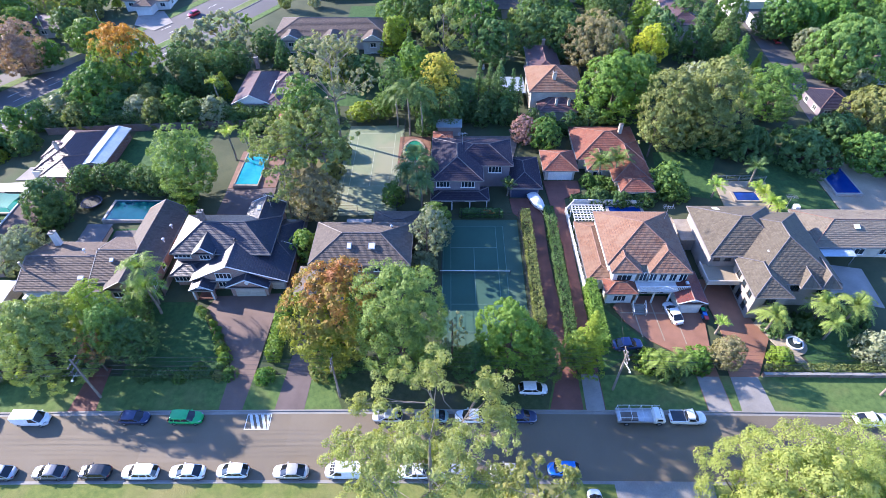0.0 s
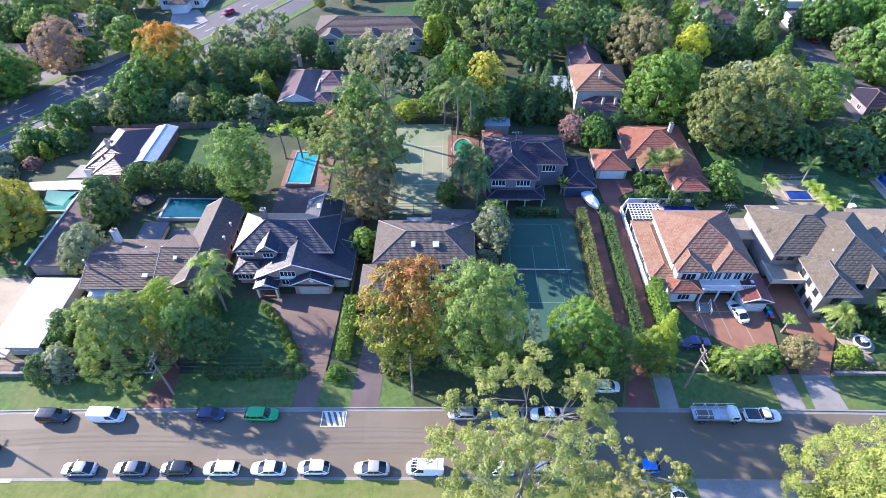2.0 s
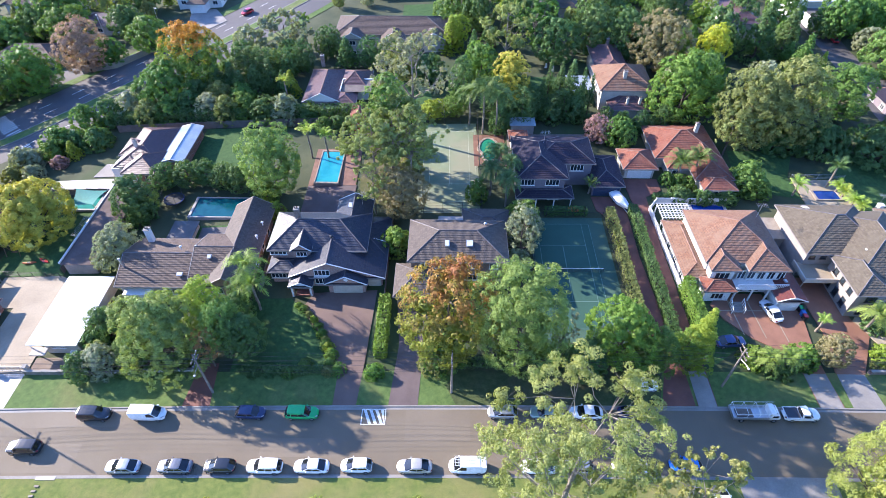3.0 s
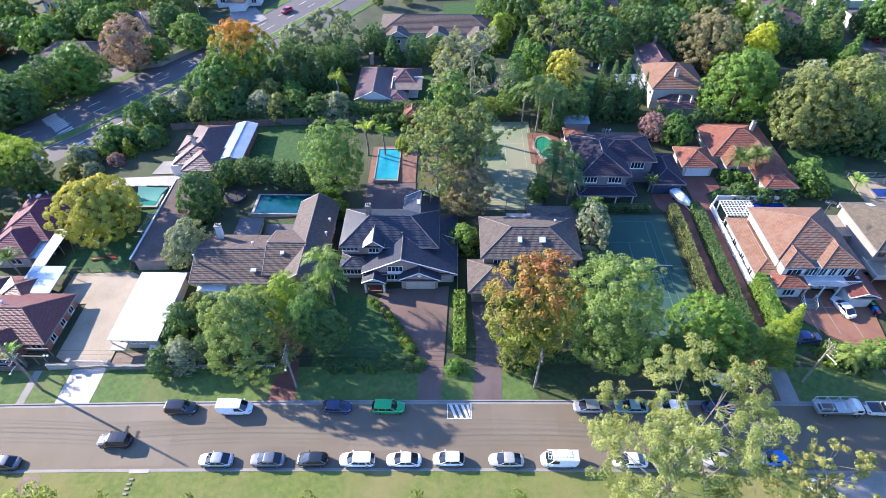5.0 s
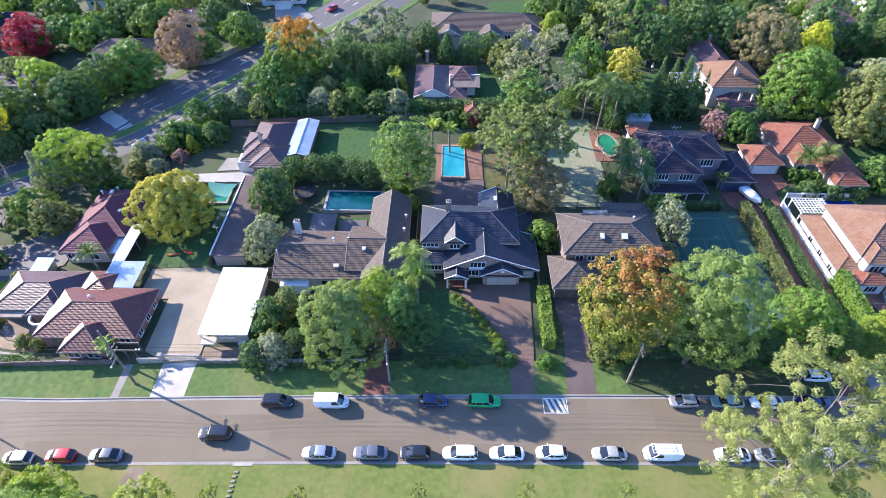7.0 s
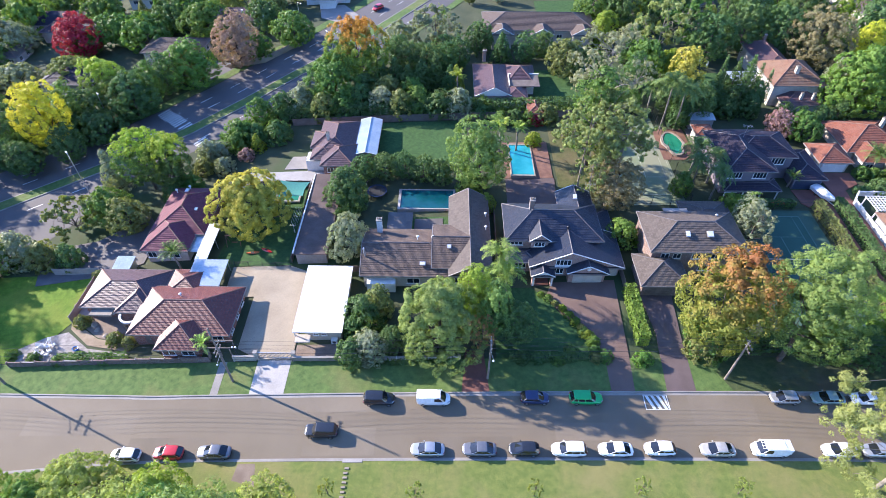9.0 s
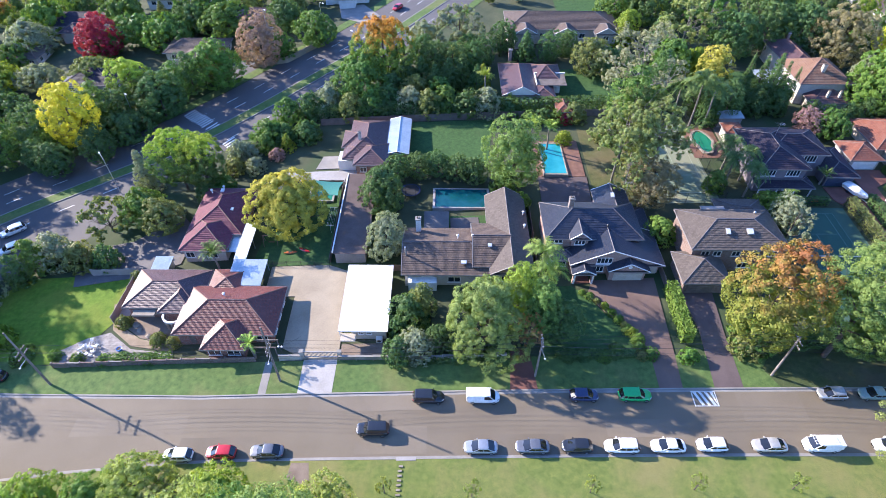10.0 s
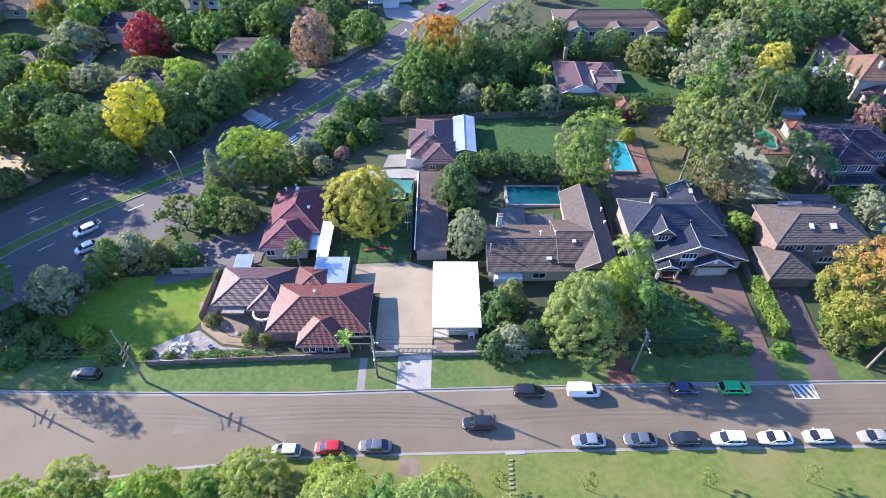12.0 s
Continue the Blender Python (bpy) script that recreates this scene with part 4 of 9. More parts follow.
def house_west():
    """The low red-brown house at the street's west end."""
    h = house(-98, 52, "red-brown tiled brick bungalow with a curved porch")
    block(h, -106.8, -90.5, 48.2, 58.4, 0.8, 27, T_RED, M_REDBRICK, "x", label="red-brown tiled hip roof")
    block(h, -101.4, -94.4, 45.4, 52.5, 0.75, 29, T_RED, M_REDBRICK, "y", "hh")
    block(h, -117.2, -104.5, 54.0, 62.6, 0.3, 24, T_PURPLE, M_REDBRICK, "x", "hh")
    block(h, -111.0, -105.0, 53.0, 60.0, 0.25, 27, T_PURPLE, M_REDBRICK, "y", "hh")
    block(h, -104.0, -98.0, 56.5, 62.5, 0.6, 22, T_RED, M_REDBRICK, "x", "hh")
    # the white parapet of the low bay and the round porch
    Shape().box(-115.3, -111.6, 52.8, 54.4, -0.55, -0.2).make("porch_roof", M_STONE, h, "pale flat porch roof")
    p = Shape()
    n = 12
    for i in range(n):
        a0, a1 = math.pi + i * math.pi / n, math.pi + (i + 1) * math.pi / n
        q = [(-108.2 + r * math.cos(a) * 1.9, 52.9 + r * math.sin(a) * 1.9) for r, a in ((1, a0), (1, a1), (0.84, a1), (0.84, a0))]
        p.prism(q, -0.2, 0.15)
    p.make("porch_rim", M_WHITE, h, "white curved rim")
    for i in range(7):
        a = math.pi + (i + 0.5) * math.pi / 7
        c = (-108.2 + 1.75 * math.cos(a), 52.9 + 1.75 * math.sin(a))
        Shape().rod((*c, gz(*c) - 0.2), (*c, -0.2), 0.1).make("column", M_STONE, h)
    window(h, -113.6, 54.5, -1.9, 2.2, 1.2)
    window(h, -99.6, 45.95, -1.3, 2.0, 1.3)
    window(h, -96.6, 45.95, -1.3, 2.0, 1.3)
    window(h, -92.8, 48.75, -1.3, 1.8, 1.3)
    door(h, -104.0, 48.75, -2.0)
    for y in (50.5, 53.5, 56.2):
        window(h, -91.05, y, -1.2, 1.2, 1.2, "e")
    vent(h, -99.6, 54.6, 2.9)
    carport = thing("carport", 0, 0, 0, "pale blue metal carport behind the bungalow", "carport")
    flat_roof(carport, -101.2, -95.2, 58.6, 64.6, 1.1, M_STEEL_BLUE, 0.25, posts=[(-101, 59), (-95.4, 59), (-101, 64.3), (-95.4, 64.3)])
    flat_roof(carport, -101.4, -99.2, 64.7, 74.0, 1.3, M_STEEL_WHITE, 0.3, posts=[(-99.4, 70), (-101.2, 70)])
    # timber beams on posts along the east side
    g = thing("pergola", 0, 0, 0, "weathered timber pergola beside the bungalow", "pergola")
    for y in (46.2, 47.6):
        Shape().box(-93.6, -89.8, y - 0.08, y + 0.08, 0.3, 0.5).make("beam", M_TIMBER, g)
    for x, y in ((-93.4, 46.2), (-91.6, 46.2), (-90.0, 46.2), (-90.0, 47.6)):
        Shape().rod((x, y, gz(x, y) - 0.2), (x, y, 0.35), 0.09).make("post", M_TIMBER, g)


def house_maroon():
    h = house(-107, 75, "maroon tiled bungalow with a verandah")
    block(h, -112.0, -101.6, 71.0, 84.6, 1.1, 27, T_MAROON, M_REDBRICK, "y", label="glossy maroon tiled hip roof")
    block(h, -112.0, -103.2, 66.6, 76.0, 1.0, 27, T_MAROON, M_RENDER, "y", "hh")
    window(h, -110.3, 67.1, -1.1, 1.6, 1.4)
    window(h, -106.3, 67.1, -1.1, 2.0, 1.4)
    flat_roof(h, -103.4, -101.3, 67.0, 74.0, 0.75, M_STEEL_BLUE, 0.2, posts=[(-101.5, 67.2)])
    skylight(h, -107.0, 80.3, 4.0, 0.7, 1.0, 0)
    skylight(h, -104.6, 76.5, 2.5, 0.8, 0.8, 0)
    vent(h, -109.5, 81.0, 3.2)
    vent(h, -108.4, 84.0, 1.7)
    k = thing("garden_hut", 0, 0, 0, "small pale metal garden shed", "shed")
    flat_roof(k, -116.4, -113.2, 63.4, 66.6, -0.35, M_STEEL_BLUE, 0.3, wall=M_ALU)


def house_north_west():
    h = house(-80, 97, "purple-brown tiled bungalow with a white metal lean-to")
    block(h, -84.6, -76.4, 93.0, 106.4, 3.7, 25, T_PURPLE, M_REDBRICK, "y", label="purple-brown tiled hip roof")
    block(h, -82.8, -75.6, 89.4, 97.5, 3.6, 25, T_PURPLE, M_REDBRICK, "y", "hh")
    block(h, -86.0, -79.5, 96.0, 102.5, 3.5, 25, T_PURPLE, M_RENDER, "x", "hh")
    block(h, -85.4, -80.0, 92.0, 97.0, 3.3, 25, T_PURPLE, M_RENDER, "y", "hh")
    roof(h, -76.3, -71.4, 93.6, 107.4, 3.6, 14, M_STEEL_BLUE, "y", "gg", M_STEEL_BLUE, M_REDBRICK, label="pale metal gabled lean-to roof", course=9.0)
    walls(h, -75.9, -71.9, 94.0, 107.0, 0.3, 3.5, M_REDBRICK)
    Shape().box(-86.4, -82.9, 92.4, 95.8, 0.0, 2.6).make("white_porch", M_WHITE, h, "white rendered porch")
    for x in (-86.2, -84.6, -83.1):
        Shape().rod((x, 92.5, 2.6), (x, 92.5, 3.5), 0.06).make("railing_post", M_WHITE, h)
    window(h, -80.8, 89.9, 1.6, 1.4, 1.2)
    window(h, -77.6, 89.9, 1.6, 1.4, 1.2)
    chimney(h, -82.0, 97.0, 4.0, 6.6, M_RENDER, 0.6)


def long_shed():
    h = thing("long_shed", 0, 0, 0, "long dark metal shed beside a lawn", "shed")
    flat_roof(h, -83.6, -77.6, 65.2, 88.2, 2.4, M_STEEL_DARK, 0.3, ribs=False, wall=M_GREYWALL)
    Shape().box(-83.75, -83.55, 65.2, 88.2, 2.2, 2.5).make("white_gutter", M_WHITE, h, "white gutter")
    g = thing("garage", 0, 0, 0, "cream garage with a bright white metal roof", "garage")
    flat_roof(g, -80.3, -72.5, 48.2, 62.2, 2.4, M_STEEL_WHITE, 0.35)
    walls(g, -78.4, -72.9, 48.9, 61.8, -1.5, 2.0, M_RENDER)
    for y in (48.6, 55, 61.8):
        Shape().box(-80.2, -80.05, y - 0.08, y + 0.08, -1.6, 2.0).make("post", M_WHITE, g)
    window(g, -76.9, 48.9, 0.4, 0.8, 0.6)
    window(g, -75.6, 48.9, 0.4, 0.8, 0.6)
    Shape().box(-80.0, -77.6, 47.3, 48.8, 0.55, 0.7).make("awning", M_RENDER, g, "cream awning")
    a = thing("air_conditioner", -74.0, 48.3, gz(-74, 48.3) + 0.45, "white air conditioning unit on the garage wall", "air conditioner")
    Shape().box(-0.5, 0.5, -0.2, 0.55, -0.45, 0.35).make("casing", M_WHITE, a)
    Shape().lathe((0, -0.205, 0.0), [(0.0, 0), (0.3, 0.0)], 14).make("fan_grille", M_DARKMETAL, a).matrix_basis = pose(0, -0.205, -0.05, 90, 0, 0) @ pose(0, 0.205, 0)


def house_brown():
    h = house(-60, 66, "brown tiled house with a long wing and a white chimney")
    block(h, -71.0, -53.5, 59.2, 70.8, 3.2, 21, T_BROWN, M_RENDER, "x", "gh", cap=M_CAP_DARK, label="brown tiled roof", fascia=M_GUTTER)
    block(h, -56.0, -48.6, 58.7, 79.5, 3.9, 30, T_GREY, M_PINKBRICK, "y", "gg", cap=M_CAP_DARK, fascia=M_GUTTER)
    block(h, -58.9, -52.2, 60.4, 71.3, 4.0, 22, T_BROWN, M_PINKBRICK, "x", "gg", cap=M_CAP_DARK, fascia=M_GUTTER)
    flat_roof(h, -67.6, -62.9, 71.4, 77.0, 2.0, M_GREY_PAVE, 0.1, ribs=False, wall=M_RENDER)
    chimney(h, -68.4, 69.6, 3.8, 6.6, M_WHITE, 0.9)
    for x in (-61.4, -58.8):
        vent(h, x, 66.0, 5.6)
    Shape().rod((-70.2, 62.6, 3.6), (-70.4, 62.6, 6.4), 0.16, sides=8).make("flue", M_ALU, h)
    skylight(h, -55.9, 64.0, 5.6, 0.7, 0.7, 22)
    skylight(h, -60.4, 61.2, 4.2, 1.0, 0.7, 20)
    window(h, -54.0, 59.25, 1.7, 1.9, 1.3)
    window(h, -51.0, 59.25, 1.7, 1.9, 1.3)
    window(h, -66.5, 59.75, 0.9, 2.2, 1.3)
    window(h, -62.0, 59.75, 0.9, 2.2, 1.3)
    Shape().box(-69.8, -65.0, 58.4, 59.7, 0.0, 2.1).make("porch", M_WHITE, h, "white front porch")
    for y in (62, 66, 70, 74):
        window(h, -49.15, y, 1.6, 1.2, 1.3, "e", 1)
    vent(h, -49.3, 73.0, 5.0)
    vent(h, -49.4, 69.4, 5.0)


def house_blue():
    """The slate-blue house with gables and a double garage."""
    h = house(-37, 66, "two-storey brick house with slate-blue tiled gables")
    block(h, -46.3, -29.4, 64.8, 74.6, 6.4, 30, T_SLATE, M_PINKBRICK, "x", "hh", cap=M_CAP_DARK, label="slate-blue tiled hip roof")
    block(h, -36.0, -29.6, 68.0, 78.6, 6.2, 27, T_SLATE, M_PINKBRICK, "y", "hg", cap=M_CAP_DARK)
    # the wide front gable, its ridge nearer the porch side
    walls(h, -41.8, -26.8, 61.7, 76.0, 0.2, 4.0, M_PINKBRICK)
    roof(h, -42.3, -26.2, 60.9, 69.5, 4.0, 23, T_SLATE, "y", "gg", M_CAP_DARK, M_PINKBRICK, label="wide slate-blue front gable", ridge_at=-35.5)
    roof(h, -33.0, -26.2, 66.0, 76.4, 3.9, 23, T_SLATE, "y", "hh", M_CAP_DARK, M_PINKBRICK)
    # garage, entrance porch and low side wing
    walls(h, -35.6, -29.5, 60.1, 62.0, 0.4, 3.9, M_PINKBRICK)
    roof(h, -36.1, -29.0, 59.5, 64.5, 3.9, 27, T_SLATE, "y", "gg", M_CAP_DARK, M_PINKBRICK, label="garage gable")
    block(h, -46.2, -40.8, 62.2, 66.0, 3.8, 24, T_SLATE, M_PINKBRICK, "x", "hh", cap=M_CAP_DARK)
    roof(h, -42.1, -38.1, 59.2, 62.5, 3.5, 27, T_SLATE, "y", "gg", M_CAP_DARK, M_WHITE, label="porch gable")
    for x in (-41.6, -38.5):
        Shape().box(x - 0.25, x + 0.25, 59.4, 59.9, 0.4, 3.5).make("porch_pier", M_PINKBRICK, h)
        Shape().box(x - 0.12, x + 0.12, 59.3, 59.39, 1.0, 3.3).make("porch_post", M_WHITE, h)
    Shape().box(-41.2, -38.9, 59.5, 61.6, 0.6, 1.25).make("porch_floor", M_RED_PAVE, h, "red brick porch floor")
    roof(h, -42.2, -38.6, 64.2, 69.0, 6.9, 38, T_SLATE, "y", "gg", M_CAP_DARK, M_PINKBRICK, label="dormer gable")
    walls(h, -41.8, -39.0, 64.6, 67.0, 5.0, 6.9, M_PINKBRICK, "dormer")
    garage_door(h, -32.4, 60.04, 1.2, 4.9, 2.2, M_RENDER)
    garage_door(h, -28.1, 61.64, 1.3, 2.1, 2.1, M_RENDER)
    Shape().lathe((0, 0, 0), [(0.0, 0), (0.32, 0.0), (0.36, 0.06)], 12).make("gable_vent", M_WHITE, h).matrix_basis = pose(-32.5, 59.84, 4.75, 90, 0, 0)
    window(h, -44.6, 65.32, 5.0, 2.8, 1.2, panes=4)
    window(h, -40.4, 64.56, 5.4, 1.8, 1.3, panes=3)
    window(h, -36.6, 61.2, 4.3, 2.6, 1.3, panes=4)
    window(h, -44.2, 62.7, 2.0, 3.2, 1.3, panes=5)
    window(h, -37.2, 61.64, 1.8, 1.9, 1.6, panes=3)
    Shape().box(-38.0, -35.2, 60.9, 61.2, 4.05, 4.22).make("window_hood", M_WHITE, h)
    door(h, -40.2, 61.62, 1.25, 1.2)
    chimney(h, -41.6, 70.4, 8.0, 10.9, M_DARKBRICK, 0.8)
    aerial(h, -31.0, 74.5, 9.0)
    skylight(h, -33.2, 74.6, 8.2, 0.7, 1.0, 20)
    vent(h, -35.5, 66.8, 7.5, M_DARKMETAL)


def house_skylights():
    h = house(-14, 66, "two-storey brick house with worn grey-brown tiles and skylights")
    block(h, -22.4, -5.8, 61.7, 72.0, 7.2, 24, T_GREY, M_DARKBRICK, "x", cap=M_CAP_DARK, label="worn grey-brown tiled hip roof")
    block(h, -24.5, -16.5, 56.6, 64.0, 4.4, 27, T_GREY, M_DARKBRICK, "y", cap=M_CAP_DARK)
    block(h, -13.2, -4.2, 70.0, 77.4, 5.2, 20, T_GREY, M_DARKBRICK, "x", cap=M_CAP_DARK)
    skylight(h, -15.9, 64.6, 8.65, 0.75, 1.1, 24)
    skylight(h, -12.2, 64.6, 8.65, 1.1, 1.1, 24)
    for x in (-19.6, -17.6, -14.4, -11.2, -8.2):
        window(h, x, 62.25, 5.2, 1.4, 1.2, panes=2)
    garage_door(h, -21.2, 57.1, 1.6, 4.4, 2.2, M_TIMBER)
    window(h, -12, 62.25, 2.4, 2.4, 1.3, panes=3)
    Shape().box(-17.5, -13.2, 70.2, 73.0, 7.0, 7.2).make("flat_roof", M_GREYWALL, h, "grey flat roof edge")
    vent(h, -9.4, 69.6, 8.2, M_ALU)


def house_behind_court():
    h = house(5, 90, "two-storey mauve-grey house with dark purple tiles")
    block(h, -3.0, 6.9, 82.6, 97.0, 8.3, 22, T_DARK, M_MAUVEWALL, "y", cap=M_CAP_DARK, label="dark purple-grey tiled hip roof")
    block(h, 0.5, 12.8, 87.3, 96.6, 8.4, 22, T_DARK, M_MAUVEWALL, "x", cap=M_CAP_DARK)
    block(h, 11.8, 18.4, 84.0, 94.4, 5.5, 24, T_DARK, M_MAUVEWALL, "y", cap=M_CAP_DARK)
    roof(h, -3.0, 8.0, 80.6, 84.6, 5.3, 16, T_DARK, "x", "hh", M_CAP_DARK, label="verandah roof")
    for x in (-2.5, 1.0, 4.4, 7.6):
        Shape().box(x - 0.09, x + 0.09, 80.9, 81.1, 2.4, 5.3).make("verandah_post", M_WHITE, h)
    block(h, -3.0, 1.2, 98.6, 103.0, 6.0, 15, T_TERRACOTTA, M_RENDER, "x")
    for x in (-0.7, 4.0):
        window(h, x, 83.15, 6.4, 2.6, 1.4, panes=4)
    window(h, 9.4, 87.85, 6.4, 2.6, 1.5, panes=4)
    for x in (0.0, 4.6):
        window(h, x, 83.15, 3.0, 2.0, 1.6, panes=2)
    garage_door(h, 15.1, 84.5, 2.9, 5.0, 2.2, plain("blue_door", (0.04, 0.055, 0.10), 0.5))
    aerial(h, 3.0, 92.0, 10.4)
    s = thing("garden_shed", 0, 0, 0, "pale blue metal shed behind the house", "shed")
    flat_roof(s, -2.4, 3.3, 104.8, 107.8, 6.3, M_STEEL_BLUE, 0.3, wall=M_GREYWALL)
    sp = thing("trampoline_frame", 10.5, 101, gz(10.5, 101), "pale garden seat on the terrace", "bench")
    Shape().box(-2.6, 2.6, -0.3, 0.3, 0.4, 0.55).make("seat", M_TIMBER, sp)
    for x in (-2.3, 2.3):
        Shape().box(x - 0.1, x + 0.1, -0.3, 0.3, -0.1, 0.4).make("leg", M_TIMBER, sp)
    sp.name = "garden_bench"


def house_terracotta():
    h = house(30, 94, "terracotta tiled cream bungalow with a detached garage")
    block(h, 26.4, 40.0, 93.0, 105.4, 5.9, 24, T_TERRACOTTA, M_RENDER, "x", label="terracotta tiled hip roof")
    block(h, 32.4, 40.2, 86.0, 100.0, 5.8, 24, T_TERRACOTTA, M_RENDER, "y")
    block(h, 33.2, 39.8, 83.0, 88.0, 5.6, 24, T_TERRACOTTA, M_RENDER, "x")
    block(h, 28.0, 34.0, 89.6, 98.0, 5.8, 24, T_TERRACOTTA, M_RENDER, "y")
    chimney(h, 36.2, 100.2, 6.5, 9.6, M_RENDER, 0.7)
    window(h, 36.4, 83.55, 3.6, 2.2, 1.3)
    window(h, 30.2, 90.15, 3.8, 1.8, 1.3)
    g = thing("garage", 0, 0, 0, "cream garage with an orange tiled roof", "garage")
    block(g, 19.2, 26.2, 89.4, 96.6, 5.7, 26, T_TERRACOTTA, M_RENDER, "y", "hh")
    garage_door(g, 22.8, 89.9, 3.15, 4.8, 2.15)


def house_far_orange():
    h = house(24, 122, "two-storey cream house with weathered orange tiles")
    block(h, 18.6, 31.2, 114.4, 127.0, 9.3, 28, T_ORANGE, M_RENDER, "y", label="weathered orange tiled hip roof")
    block(h, 20.6, 30.0, 110.6, 117.6, 6.5, 24, T_PURPLE, M_RENDER, "x")
    block(h, 19.6, 27.4, 122.0, 138.0, 9.2, 28, T_PURPLE, M_RENDER, "y")
    chimney(h, 24.4, 117.6, 10.0, 12.4, M_RENDER, 0.8)
    chimney(h, 24.0, 135.4, 10.0, 12.2, M_DARKBRICK, 0.7)
    for x in (24.6, 27.4):
        chimney(h, x, 112.2, 7.2, 8.6, M_RENDER, 0.5)
    for y in (116.5, 120, 124):
        window(h, 19.15, y, 6.6, 1.4, 1.5, "w", 2)
    flat_roof(h, 12.6, 18.4, 118.6, 126.0, 7.0, M_STEEL_BLUE, 0.2, posts=[(12.8, 118.8), (12.8, 125.8)])


def house_orange():
    """The big cream house with orange tiles, balcony and forecourt."""
    h = house(32, 67, "large cream two-storey house with orange tiles and a balcony")
    block(h, 25.9, 38.9, 61.6, 74.6, 7.8, 27, T_ORANGE, M_WHITE, "y", label="orange tiled hip roof")
    block(h, 26.2, 31.0, 59.8, 66.0, 7.75, 27, T_ORANGE, M_WHITE, "y")
    block(h, 32.2, 38.95, 59.8, 68.0, 7.75, 27, T_ORANGE, M_WHITE, "y")
    block(h, 23.0, 28.0, 60.8, 75.0, 5.0, 22, T_ORANGE, M_WHITE, "y")
    block(h, 25.4, 30.6, 57.8, 61.4, 5.0, 24, T_TERRACOTTA, M_WHITE, "x")
    block(h, 36.4, 41.1, 56.0, 63.0, 4.8, 22, T_RED, M_WHITE, "y", "gh")
    # balcony slab, balusters and rails
    Shape().box(30.6, 38.7, 58.4, 60.6, 4.85, 5.1).make("balcony_floor", M_WHITE, h)
    Shape().box(30.6, 38.7, 58.42, 58.54, 6.0, 6.1).make("balcony_rail", M_WHITE, h)
    for i in range(28):
        x = 30.7 + i * 0.29
        Shape().box(x - 0.04, x + 0.04, 58.44, 58.52, 5.1, 6.0).make("baluster", M_WHITE, h)
    for x in (30.8, 33.4, 36.0, 38.5):
        Shape().rod((x, 58.5, 1.8), (x, 58.5, 4.9), 0.16, sides=10).make("column", M_WHITE, h)
    for x in (31.6, 33.2, 34.8, 36.4, 38.0):
        window(h, x, 60.34, 5.4, 1.2, 1.9, panes=2)
    window(h, 28.6, 60.34, 5.4, 2.4, 1.4, panes=3)
    window(h, 28.0, 58.34, 2.7, 2.0, 1.4, panes=3)
    for x in (32.4, 35.0):
        window(h, x, 60.34, 2.4, 1.8, 1.9, panes=3)
    for y in (63, 66.5, 70):
        window(h, 23.5, y, 2.8, 1.3, 1.3, "w", 2)
    for y in (63, 67, 71):
        window(h, 38.4, y, 5.6, 1.3, 1.4, "e", 2)
    garage_door(h, 38.8, 56.5, 2.1, 3.0, 2.1)
    skylight(h, 38.6, 59.5, 5.75, 0.5, 0.6, 0)
    st = Shape()
    for i in range(6):
        st.box(30.0, 31.8, 55.6 + i * 0.32, 55.92 + i * 0.32, 1.6, 2.1 + i * 0.17)
    st.make("steps", M_CONCRETE, h, "concrete front steps")
    for x in (29.9, 31.9):
        for i in range(5):
            Shape().box(x - 0.04, x + 0.04, 55.7 + i * 0.4, 55.78 + i * 0.4, 2.1 + i * 0.2, 3.1 + i * 0.2).make("stair_post", M_WHITE, h)
        Shape().rod((x, 55.7, 3.1), (x, 57.4, 3.95), 0.06, sides=5).make("stair_rail", M_WHITE, h)
    aerial(h, 37.4, 71.6, 9.4)
    p = thing("pergola", 0, 0, 0, "white lattice pergola behind the house", "pergola")
    for i in range(10):
        x = 23.2 + i * 0.62
        Shape().box(x - 0.06, x + 0.06, 74.8, 79.2, 5.35, 5.5).make("slat", M_WHITE, p)
    for i in range(7):
        y = 75.0 + i * 0.68
        Shape().box(23.0, 29.0, y - 0.06, y + 0.06, 5.5, 5.62).make("beam", M_WHITE, p)
    for x, y in ((23.3, 79.0), (28.7, 79.0), (23.3, 75.2)):
        Shape().box(x - 0.09, x + 0.09, y - 0.09, y + 0.09, gz(x, y) - 0.2, 5.4).make("post", M_WHITE, p)


